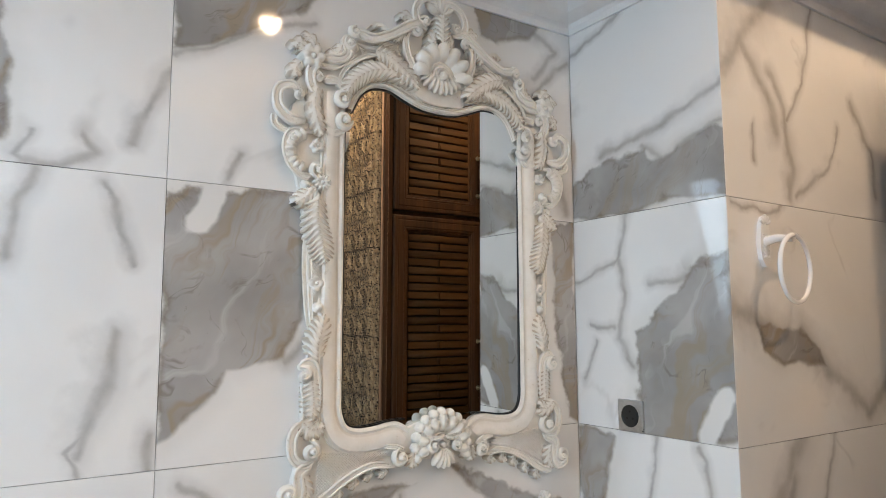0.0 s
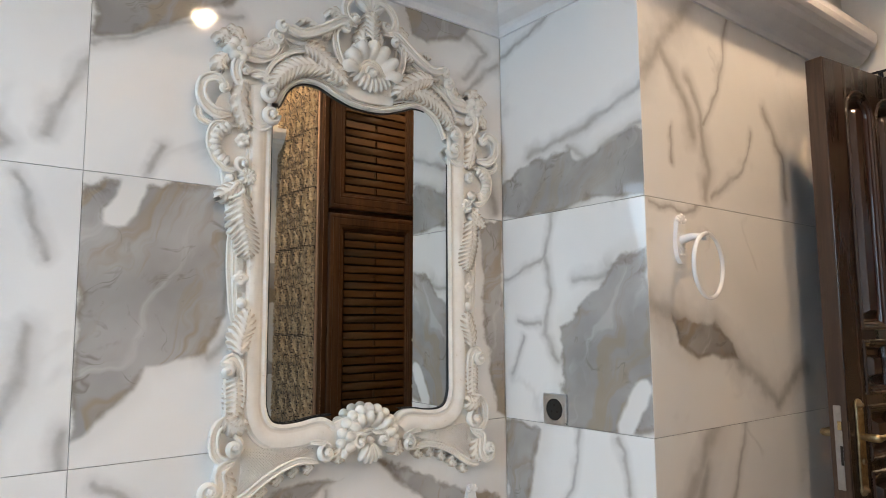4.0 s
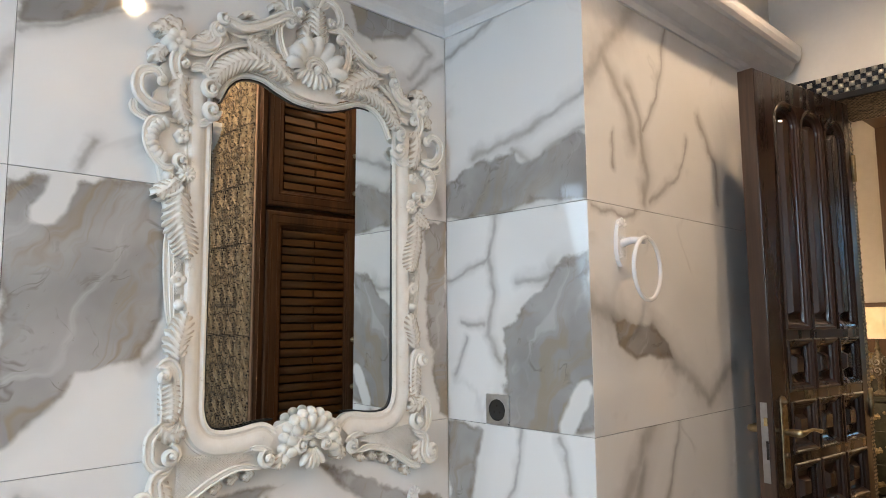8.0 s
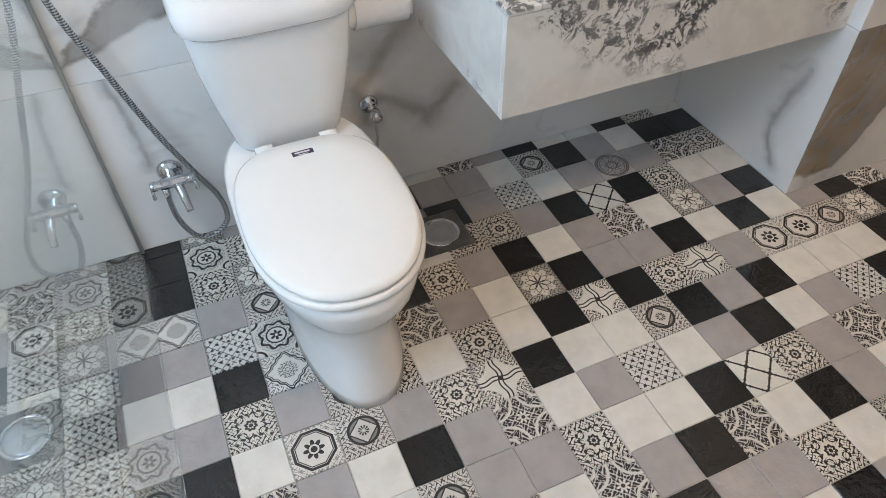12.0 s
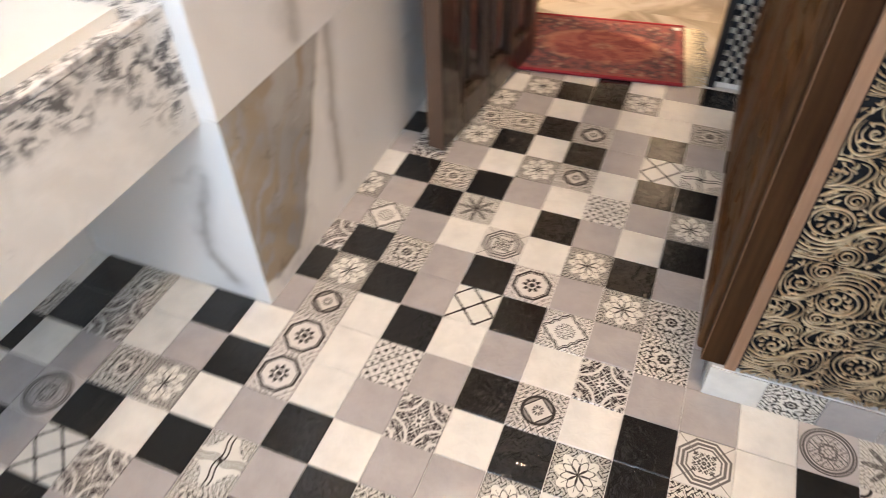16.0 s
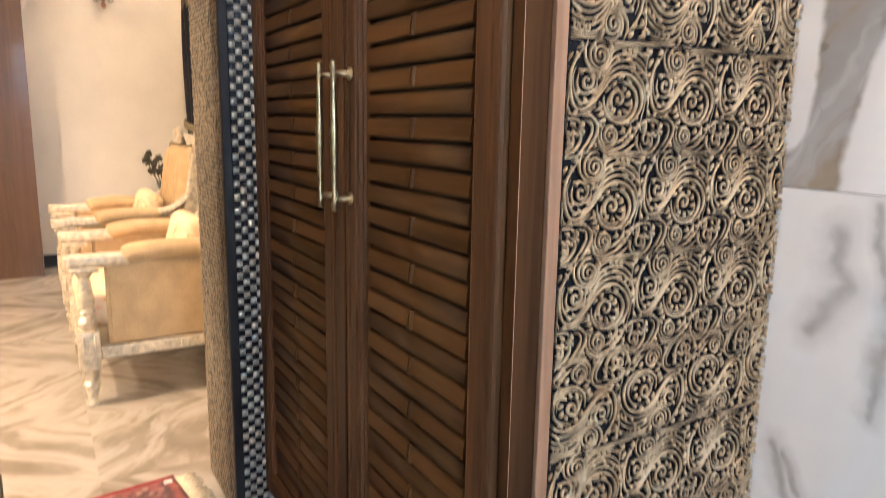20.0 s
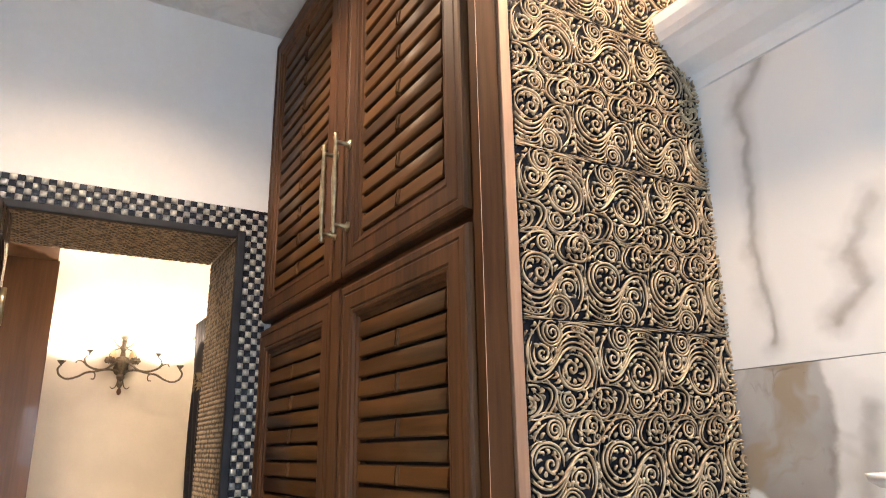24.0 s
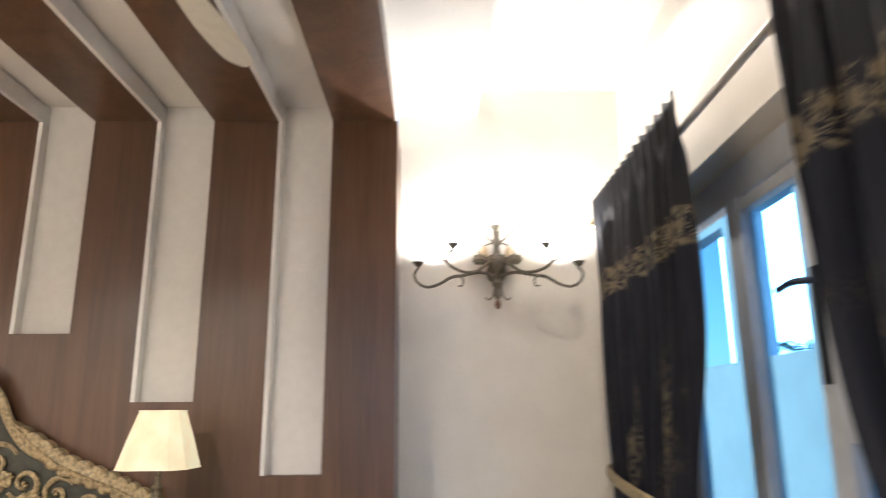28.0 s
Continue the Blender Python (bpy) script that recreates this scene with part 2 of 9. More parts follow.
# near-black for gaps, holes and cupboard inside: shade put into the colour
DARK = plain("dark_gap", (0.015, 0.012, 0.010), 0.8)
WHITE_GLAZE = plain("white_enamelled_metal", (0.84, 0.83, 0.82), 0.22, vary=0.02)


def wood(name, dark, light, axis=2, rough=0.32, grain=9.0, coat=0.15, spec=0.5):
    k = Mat(name)
    sc = [grain, grain, grain]
    sc[axis] = grain * 0.06
    c = k.coords(scale=tuple(sc), spread=9.0)
    a = k.noise(c, 1.5, 6, 0.6, 0.5)
    b = k.noise(c, 9.0, 4, 0.6)
    big = k.noise(k.coords(spread=5.0), 2.2, 2)
    f = (a * 0.6 + b * 0.25 + big * 0.15).step(0.36, 0.62)
    return k.out(k.mix(f, dark, light), a * 0.16 + (rough - 0.08), 0.0, b, 0.15, 0.0006, coat=coat, spec=spec)


DOOR_WOOD = wood("dark_stained_wood", (0.012, 0.006, 0.004), (0.040, 0.018, 0.011), rough=0.28, coat=0.35)
CAB_WOOD = wood("brown_varnished_wood", (0.044, 0.0190, 0.0080), (0.115, 0.050, 0.020), rough=0.50, coat=0.0, spec=0.16)
END_WOOD = wood("dark_stained_end_board", (0.028, 0.0115, 0.005), (0.070, 0.030, 0.012), rough=0.60, coat=0.0, spec=0.08)
CAB_SLAT = wood("brown_varnished_slat", (0.041, 0.0180, 0.0056), (0.110, 0.0480, 0.0145), axis=0, rough=0.52, coat=0.0, spec=0.16)
RAW_WOOD = wood("pale_unfinished_edge", (0.24, 0.125, 0.07), (0.40, 0.23, 0.14), rough=0.6, coat=0.0)
PANEL_WOOD = wood("walnut_panelling", (0.070, 0.034, 0.017), (0.118, 0.060, 0.030), rough=0.36, grain=5.0)


def tile_mats():
    """Floor tiles: plain ones, and black-on-white printed ones, each with its own drawn figure."""
    out = {}

    def tile(key, name, paper, ink=None, figure=None):
        k = Mat(name)
        c = k.coords("Object")
        x, y, z = k.xyz(c)
        w = k.coords("Object", spread=13.0)
        cloud, fine = k.noise(w, 16, 4, 0.6), k.noise(w, 120, 3)
        col = k.mix(cloud.step(0.3, 0.75), paper, tuple(p * 0.86 for p in paper))
        if figure:
            u, v = x / T, y / T
            m = (figure(u, v, (u * u + v * v).sqrt(), v.atan2(u)) * 1.2).max(0.0).min(1.0)
            m = m * fine.step(0.20, 0.38, 0.75, 1.0)
            col = k.mix(m, col, ink)
        out[key] = k.out(col, cloud * 0.10 + 0.05, 0.0, k.noise(w, 36, 3, 0.55, 0.8) + fine * 0.05, 0.42, 0.0042, spec=0.75)

    W, K, G = (0.76, 0.735, 0.68), (0.014, 0.014, 0.015), (0.41, 0.38, 0.37)
    I, J = (0.035, 0.033, 0.033), (0.13, 0.125, 0.12)
    tile('W', "white_floor_tile", W)
    tile('K', "black_floor_tile", K)
    tile('G', "grey_floor_tile", G)

    def band(d, at, half, soft=0.012):
        return (d - at).abs().step(half + soft, half)

    def lace(u, v, k=30.0, thick=0.20):
        """Curling fine lines, alike in all eight parts of the tile."""
        a, b = u.abs().max(v.abs()), u.abs().min(v.abs())
        f = (a * k + (b * (k * 1.25)).sin() * 1.7).sin() * (b * (k * 0.9) - (a * (k * 0.75)).sin() * 1.4).cos()
        return (f.abs() - 0.10).abs().step(thick, thick * 0.45)

    def octo(u, v):
        return u.abs().max(v.abs()).max((u.abs() + v.abs()) * 0.72)

    def corner(u, v):
        return ((u.abs() - 0.5).pow(2.0) + (v.abs() - 0.5).pow(2.0)).sqrt()

    B = (0.040, 0.034, 0.031)
    tile('a', "octagon_flower_tile", (0.71, 0.67, 0.62), B, lambda u, v, r, t:
         band(octo(u, v), 0.395, 0.022).max(band(octo(u, v), 0.345, 0.004)).max(((t * 4).cos().abs() * 0.11 + 0.11 - r).step(0.0, 0.015) * band(r, 0.085, 0.012).lt(0.5)).max(octo(u, v).gt(0.44) * lace(u, v) * 0.5))
    tile('b', "rosette_tile", (0.64, 0.60, 0.55), B, lambda u, v, r, t:
         band(r, 0.30, 0.022).max(band(u.abs() + v.abs(), 0.29, 0.014)).max(r.step(0.12, 0.10) * (t * 10).sin().gt(-0.3) * r.gt(0.04)).max(r.gt(0.31) * lace(u, v, 34) * 0.75).max(r.lt(0.28) * (u.abs() + v.abs()).gt(0.31) * 0.55))
    tile('c', "lattice_fence_tile", (0.73, 0.71, 0.65), B, lambda u, v, r, t:
         band(((u + v) * 1.5).frac(), 0.5, 0.038).max(band(((u - v) * 1.5 + 0.5).frac(), 0.5, 0.038)).max(
             ((((u + v) * 1.5).frac() - 0.5).pow(2.0) + (((u - v) * 1.5 + 0.5).frac() - 0.5).pow(2.0)).step(0.016, 0.010)).max(
             (band(((u + v) * 1.5).frac(), 0.5, 0.07) * (((u - v) * 9.4).sin().abs()).gt(0.985)).max(band(((u - v) * 1.5 + 0.5).frac(), 0.5, 0.07) * (((u + v) * 9.4).sin().abs()).gt(0.985))))
    tile('d', "wavy_cross_tile", (0.72, 0.70, 0.64), B, lambda u, v, r, t:
         band((u - (v * 12).sin() * 0.03).abs(), 0.045, 0.010).max(band((v + (u * 12).sin() * 0.03).abs(), 0.045, 0.010)).max(
             corner(u, v).lt(0.36) * lace(u, v, 38) * 0.85).max(r.step(0.05, 0.03)))
    tile('e', "flower_damask_tile", (0.71, 0.67, 0.60), B, lambda u, v, r, t:
         (r.step(0.05, 0.035)).max(band(r + (t * 8).cos() * 0.014, 0.095, 0.022)).max(band(r + (t * 4).cos() * 0.04, 0.30, 0.020) * ((t * 16).sin().gt(-0.5))).max(
             lace(u, v, 31, 0.22) * r.gt(0.19) * 0.9))
    tile('f', "nested_square_tile", (0.66, 0.63, 0.58), (0.085, 0.076, 0.07), lambda u, v, r, t:
         (band(octo(u, v), 0.44, 0.016).max(band(octo(u, v), 0.36, 0.020)).max(band(octo(u, v), 0.29, 0.010)) * 0.75).max(
             u.abs().max(v.abs()).lt(0.20) * lace(u, v, 40, 0.3).lt(0.5)).max((u.abs() - v.abs()).abs().lt(0.012) * octo(u, v).gt(0.22) * 0.6))
    tile('g', "medallion_tile", (0.48, 0.44, 0.42), (0.085, 0.078, 0.073), lambda u, v, r, t:
         (band(r, 0.46, 0.010).max(band(r, 0.41, 0.016)).max(band(r, 0.35, 0.006)).max(r.lt(0.33) * lace(u, v, 36)).max(band(r + (t * 8).cos() * 0.02, 0.14, 0.012))) * 0.8)
    tile('h', "star_tile", (0.65, 0.62, 0.56), B, lambda u, v, r, t:
         (((t * 4).cos().abs().pow(2.5) * 0.34 + 0.15 - r).step(0.0, 0.012) * (0.75 - lace(u, v, 44) * 0.35)).max((((t * 4).cos().abs().pow(2.5) * 0.34 + 0.15 - r).lt(-0.03) * lace(u, v, 40) * 0.55)).max(r.lt(0.05)))
    tile('i', "small_lattice_tile", (0.68, 0.66, 0.62), B, lambda u, v, r, t:
         (((u + v) * 17.8).sin().abs().step(0.30, 0.12).max(((u - v) * 17.8).sin().abs().step(0.30, 0.12)) * ((u * 25.13).sin() * (v * 25.13).sin()).abs().lt(0.75)).max(((u * 25.13).cos() * (v * 25.13).cos()).gt(0.66)) * 0.9)
    tile('j', "wavy_diamond_tile", (0.72, 0.70, 0.65), B, lambda u, v, r, t:
         band(u.abs() + v.abs() + (t * 12).sin() * 0.02, 0.50, 0.018).max(band(u.abs() + v.abs() + (t * 12).sin() * 0.02, 0.44, 0.008)).max(
             r.lt(0.22) * lace(u, v, 44) * 0.8).max((u.abs() + v.abs()).gt(0.56) * lace(u, v, 36) * 0.7))
    tile('k', "petal_flower_tile", (0.74, 0.71, 0.64), B, lambda u, v, r, t:
         ((r - (t * 8).cos() * 0.055 - 0.37).step(0.0, 0.012) * (0.30 + lace(u, v, 36) * 0.6)).max(((t * 4).cos().abs().pow(2.0) * 0.17 + 0.03 - r).step(0.0, 0.012)).max(
             band(r + (t * 8).cos() * 0.05, 0.25, 0.008) * 0.8).max((t * 4).sin().abs().lt(0.07) * r.lt(0.34) * 0.8))
    tile('l', "dark_scroll_tile", (0.68, 0.65, 0.60), (0.045, 0.036, 0.036), lambda u, v, r, t:
         1.0 - band(corner(u, v), 0.42, 0.022).max(band(corner(u, v), 0.16, 0.02)).max(((t * 4).cos().abs() * 0.10 + 0.05 - r).step(0.0, 0.015) * r.gt(0.04)).max(lace(u, v, 30, 0.26) * 0.85))
    tile('m', "ring_flower_tile", (0.66, 0.63, 0.58), B, lambda u, v, r, t:
         band(r + (t * 8).cos() * 0.035, 0.34, 0.022).max(((t * 3).cos().abs() * 0.10 + 0.05 - r).step(0.0, 0.015) * r.gt(0.035)).max(band(r, 0.215, 0.012)).max(
             band(corner(u, v), 0.17, 0.020)).max(lace(u, v, 40) * r.gt(0.23) * r.lt(0.46) * 0.5))
    return out


# ---------------------------------------------------------------- mesh helpers
T = 0.11  # floor tile


def part(name, bm, material, parent=None, label="", smooth=False):
    me = bpy.data.meshes.new(name)
    bm.to_mesh(me)
    bm.free()
    for m in material if isinstance(material, (list, tuple)) else [material]:
        me.materials.append(m)
    if smooth:
        me.shade_smooth()
        if hasattr(me, "set_sharp_from_angle"):
            me.set_sharp_from_angle(angle=radians(38))
    ob = new(name, me)
    ob.parent = parent
    if label:
        ob["label"] = label
    return ob


def thing(name, label, category, m=None, group="", kind=""):
    ob = new(name)
    if m is not None:
        ob.matrix_basis = m
    return tagged(ob, label, category, group, kind)


def again(ob, parent, m, name=None):
    """Another object on the same mesh, under a parent."""
    o = new(name or ob.name.split(".")[0], ob.data)
    o.parent, o.matrix_basis = parent, m
    return o


def box(bm, x0, y0, z0, x1, y1, z1, bevel=0.0, seg=2, mat=0):
    r = bmesh.ops.create_cube(bm, size=1.0)
    vs = r["verts"]
    for v in vs:
        v.co = Vector(((x0 + x1) / 2 + v.co.x * (x1 - x0), (y0 + y1) / 2 + v.co.y * (y1 - y0), (z0 + z1) / 2 + v.co.z * (z1 - z0)))
    faces = list({f for v in vs for f in v.link_faces})
    for f in faces:
        f.material_index = mat
    if bevel:
        es = list({e for v in vs for e in v.link_edges})
        bmesh.ops.bevel(bm, geom=es, offset=bevel, segments=seg, profile=0.5, affect='EDGES')
    return bm


def boxed(x0, y0, z0, x1, y1, z1, bevel=0.0, seg=2):
    return box(bmesh.new(), x0, y0, z0, x1, y1, z1, bevel, seg)


def lathe(bm, profile, steps=24, m=None, mat=0):
    """Turns (radius, height) pairs round the z axis of m."""
    m = m or Matrix()
    rings = []
    for r, h in profile:
        rings.append([bm.verts.new(m @ Vector((r * math.cos(2 * math.pi * k / steps), r * math.sin(2 * math.pi * k / steps), h))) for k in range(steps)])
    for a, b in zip(rings, rings[1:]):
        for k in range(steps):
            f = bm.faces.new((a[k], a[(k + 1) % steps], b[(k + 1) % steps], b[k]))
            f.material_index, f.smooth = mat, True
    for ring, flip in ((rings[0], True), (rings[-1], False)):
        f = bm.faces.new(list(reversed(ring)) if flip else ring)
        f.material_index = mat
    return bm


def smooth_path(pts, n=8):
    """A Catmull-Rom line through the points."""
    p = [Vector(q) for q in pts]
    p = [p[0] * 2 - p[1]] + p + [p[-1] * 2 - p[-2]]
    out = []
    for a, b, c, d in zip(p, p[1:], p[2:], p[3:]):
        for k in range(n):
            t = k / n
            out.append(0.5 * ((2 * b) + (c - a) * t + (2 * a - 5 * b + 4 * c - d) * t * t + (3 * b - a - 3 * c + d) * t ** 3))
    return out + [p[-2]]


def tube(bm, path, radius, sides=8, up=None, squash=1.0, mat=0):
    """A tube along a path; radius a number or a function of 0..1; squash flattens it along up."""
    rad = radius if callable(radius) else (lambda t: radius)
    rings, side = [], None
    n = len(path)
    for k, q in enumerate(path):
        ahead = (path[min(k + 1, n - 1)] - path[max(k - 1, 0)]).normalized()
        if up is not None:
            side = ahead.cross(Vector(up))
        else:
            side = (side - ahead * side.dot(ahead)) if side is not None else ahead.orthogonal()
        side = side.normalized() if side.length > 1e-6 else ahead.orthogonal().normalized()
        top = side.cross(ahead).normalized()
        r = max(rad(k / max(n - 1, 1)), 1e-5)
        rings.append([bm.verts.new(q + side * (r * math.cos(2 * math.pi * s / sides)) + top * (squash * r * math.sin(2 * math.pi * s / sides))) for s in range(sides)])
    for a, b in zip(rings, rings[1:]):
        for s in range(sides):
            f = bm.faces.new((a[s], b[s], b[(s + 1) % sides], a[(s + 1) % sides]))
            f.smooth, f.material_index = True, mat
    for ring, flip in ((rings[0], False), (rings[-1], True)):
        f = bm.faces.new(list(reversed(ring)) if flip else ring)
        f.material_index = mat
    bmesh.ops.recalc_face_normals(bm, faces=list({f for r in rings for v in r for f in v.link_faces}))
    return bm


def sweep(bm, path, profile, closed=False, mat=0):
    """Carries a flat profile of (side, up) pairs along a level or wall-flat path. path: (place, side way, up way)."""
    rings = [[bm.verts.new(q + s * a + u * b) for a, b in profile] for q, s, u in path]
    n = len(profile)
    pairs = list(zip(rings, rings[1:])) + ([(rings[-1], rings[0])] if closed else [])
    for a, b in pairs:
        for k in range(n - 1):
            f = bm.faces.new((a[k], a[k + 1], b[k + 1], b[k]))
            f.material_index = mat
    bmesh.ops.recalc_face_normals(bm, faces=bm.faces)
    return bm



# ---------------------------------------------------------------- setting: the shell
YM, YT, YR = 1.032, 0.505, -1.010   # faces of the mirror wall, the towel-ring wall and the rear wall
XD0, XD1 = 1.350, 1.700             # the doorway wall
DY0, DY1, DZ = -0.347, 0.347, 2.235  # its opening
CEIL = 2.985


def setting(name, bm, material, label="", category="wall"):
    return tagged(part(name, bm, material), label, category, kind="structure")


floor = setting("floor", boxed(-3.1, -1.3, -0.12, 1.40, 1.3, -0.004), GROUT, "patchwork cement-look tile floor in black, white, grey and printed tiles", "floor")
wall_mirror = setting("wall_mirror", boxed(-3.2, YM + 0.012, -0.1, 0.012, YM + 0.25, 3.3), WHITE_PAINT, "white veined marble-look tiled bathroom wall below white paint")
wall_duct = setting("wall_duct", boxed(0.012, YT + 0.012, -0.1, XD0, YM + 0.25, 3.3), WHITE_PAINT, "projecting marble-tiled wall beside the washbasin alcove")
wall_rear = setting("wall_rear", boxed(-3.2, YR - 0.25, -0.1, 0.120, YR - 0.012, 3.3), WHITE_PAINT, "white veined marble-look tiled wall opposite the mirror")
wall_closet = setting("wall_closet", boxed(0.120, YR - 0.25, -0.1, XD0, YR - 0.012, 3.3), WHITE_PAINT, "plain wall behind the built-in cupboard")
bm = boxed(-3.35, -1.3, -0.1, -3.10, -0.62, 3.3)
box(bm, -3.35, 0.52, -0.1, -3.10, 1.3, 3.3)
box(bm, -3.35, -0.62, -0.1, -3.10, 0.52, 1.35)
box(bm, -3.35, -0.62, 2.45, -3.10, 0.52, 3.3)
wall_window = setting("wall_window", bm, WHITE_PAINT, "white painted end wall with a window opening")
bm = boxed(XD0, -1.3, -0.1, XD1, DY0, 3.6)
box(bm, XD0, DY1, -0.1, XD1, 3.9, 3.6)
box(bm, XD0, DY0, DZ, XD1, DY1, 3.6)
wall_doorway = setting("wall_doorway", bm, WHITE_PAINT, "white painted wall with the doorway to the bedroom")


def ceiling_mat():
    k = Mat("stippled_white_ceiling")
    c = k.coords()
    a, b = k.noise(c, 9, 5, 0.65, 1.2), k.noise(c, 34, 3)
    return k.out(k.mix(a.step(0.42, 0.6), (0.76, 0.75, 0.73), (0.66, 0.655, 0.64)), 0.7, 0.0, a + b * 0.3, 0.5, 0.01)


ceiling = setting("ceiling", boxed(-3.2, -1.25, CEIL, XD0, 1.25, CEIL + 0.1), ceiling_mat(), "white ceiling with a stippled relief finish", "ceiling")

# cornice on three walls, with mitred turns
CORNICE_PROFILE = [(0.0, 2.318), (0.008, 2.318), (0.012, 2.336), (0.020, 2.346), (0.034, 2.352), (0.060, 2.362), (0.082, 2.382), (0.090, 2.402), (0.104, 2.406), (0.112, 2.420), (0.116, 2.440), (0.116, 2.462), (0.0, 2.462)]


def cornice(name, pts, label):
    """Along level wall points, with the room to the left of the way."""
    bm = bmesh.new()
    rings = []
    for k, p in enumerate(pts):
        p = Vector(p)
        ways = []
        if k:
            ways.append((p - Vector(pts[k - 1])).normalized())
        if k + 1 < len(pts):
            ways.append((Vector(pts[k + 1]) - p).normalized())
        ns = [Vector((-w.y, w.x)) for w in ways]
        n = ns[0] if len(ns) == 1 else (ns[0] + ns[1]) / (1 + ns[0].dot(ns[1]))
        rings.append([bm.verts.new((p.x + n.x * a, p.y + n.y * a, z)) for a, z in CORNICE_PROFILE])
    for a, b in zip(rings, rings[1:]):
        for k in range(len(CORNICE_PROFILE) - 1):
            bm.faces.new((a[k], a[k + 1], b[k + 1], b[k]))
    bm.faces.new(rings[0])
    bm.faces.new(list(reversed(rings[-1])))
    bmesh.ops.recalc_face_normals(bm, faces=bm.faces)
    return setting(name, bm, CORNICE, label, "cornice")


cornice("trim_cornice", [(1.31, YT), (0.0, YT), (0.0, YM), (-3.10, YM)], "white moulded plaster cornice above the marble tiles")
cornice("trim_cornice_rear", [(-3.10, YR), (0.118, YR)], "white moulded plaster cornice above the rear marble tiles")

# ---------------------------------------------------------------- setting: the bedroom
BX, BYW = 5.76, -1.24      # white end wall, window wall
SX = 5.377                 # face of the panelled wall


def bed_floor_mat():
    k = Mat("polished_beige_marble_floor")
    c = k.coords()
    u, v, w = k.xyz(c)
    warp = k.noise(c, 1.3, 4, 0.55)
    iu, iv = (u / 0.6).floor(), (v / 0.6).floor()
    flip = (((iu + iv) * 0.5).frac() * 4.0) - 1.0
    vein = (k.noise(k.vec((u + v * flip) * 0.5 + iu * 1.7 + warp * 0.5, (v * flip - u) * 2.2 + iv * 2.3 + warp * 0.9, 0.0), 1.9, 5, 0.55, 0.5) - 0.5).abs().step(0.14, 0.0)
    soft = k.noise(c, 2.0, 5, 0.6, 1.5).step(0.35, 0.7)
    col = k.mix(soft, (0.22, 0.185, 0.148), (0.29, 0.258, 0.212))
    col = k.mix(vein * 0.55, col, (0.52, 0.485, 0.43))
    return k.out(col, 0.07, spec=0.6)


BED_FLOOR = bed_floor_mat()
floor_bedroom = setting("floor_bedroom", boxed(1.40, -1.5, -0.12, 6.2, 4.2, 0.0), BED_FLOOR, "glossy beige marble bedroom floor with pale veins", "floor")
wall_sconce = setting("wall_sconce", boxed(BX, -1.5, -0.1, BX + 0.2, 0.126, 3.7), CREAM_PAINT, "cream painted bedroom wall behind the wall chandelier")
bm = boxed(XD1, BYW - 0.22, -0.1, 3.02, BYW, 3.7)
box(bm, 5.34, BYW - 0.22, -0.1, BX, BYW, 3.7)
box(bm, 3.02, BYW - 0.22, 2.515, 5.34, BYW, 3.7)
wall_glazed = setting("wall_glazed", bm, CREAM_PAINT, "cream painted bedroom wall with the opening of a glazed door")
wall_far = setting("wall_far", boxed(XD1, 3.9, -0.1, 6.0, 4.1, 3.7), CREAM_PAINT, "plain cream bedroom wall beside the bed")
bm = boxed(XD1, -1.46, 3.46, BX, -0.36, 3.56)
box(bm, XD1, -0.36, 3.285, BX, 0.126, 3.56)
box(bm, XD1, 0.126, 3.20, SX + 0.2, 4.0, 3.56)
ceiling_bedroom = setting("ceiling_bedroom", bm, plain("white_ceiling_paint", (0.80, 0.78, 0.74), 0.6, vary=0.02, scale=5), "white stepped bedroom ceiling", "ceiling")

# panelled wall: dark boards, pale recessed strips between, both carried over the ceiling
panel_wall = setting("wall_panelled", boxed(SX + 0.06, 0.126, -0.1, BX + 0.2, 4.0, 3.20), plain("pale_strip_paint", (0.74, 0.73, 0.70), 0.5, vary=0.02), "dark walnut panelled wall with pale recessed strips")
strips = [(0.474, 0.777, 1.19, 3.38), (1.136, 1.452, 1.55, 3.62), (1.80, 2.11, 1.90, 3.86), (2.47, 2.78, 2.10, 4.1), (3.13, 3.44, 2.30, 4.3)]
edge, bandz = 0.126, 3.085
for y0, y1, zb, end in strips:
    bm = boxed(SX, edge, 0.0, SX + 0.06, y0, bandz + 0.11)
    box(bm, XD1 + 0.002, edge, bandz, SX, y0, bandz + 0.11)
    part("wood_board", bm, PANEL_WOOD, panel_wall)
    part("wood_board", boxed(SX, y0, 0.0, SX + 0.06, y1, zb), PANEL_WOOD, panel_wall)
    part("wood_board", boxed(XD1 + 0.002, y0, bandz, end, y1, bandz + 0.11), PANEL_WOOD, panel_wall)
    bm = boxed(SX - 0.004, y1 - 0.022, zb, SX + 0.06, y1, bandz + 0.10)
    box(bm, end, y1 - 0.022, bandz - 0.004, SX - 0.004, y1, bandz + 0.10)
    part("pale_edge_trim", bm, plain("pale_trim", (0.78, 0.77, 0.75), 0.4, vary=0.02), panel_wall)
    edge = y1
part("wood_board", boxed(SX, edge, 0.0, SX + 0.06, 4.0, bandz + 0.11), PANEL_WOOD, panel_wall)
part("reveal_board", boxed(SX, 0.112, 0.0, BX, 0.126, bandz), PANEL_WOOD, panel_wall)
setting("baseboard_bedroom", boxed(BX - 0.018, BYW + 0.002, 0.0, BX, 0.110, 0.10, 0.003), plain("black_skirting", (0.02, 0.02, 0.024), 0.3), "black skirting board", "skirting")



# ---------------------------------------------------------------- carved ornament
V3 = Vector
OUT = (0, 0, 1)


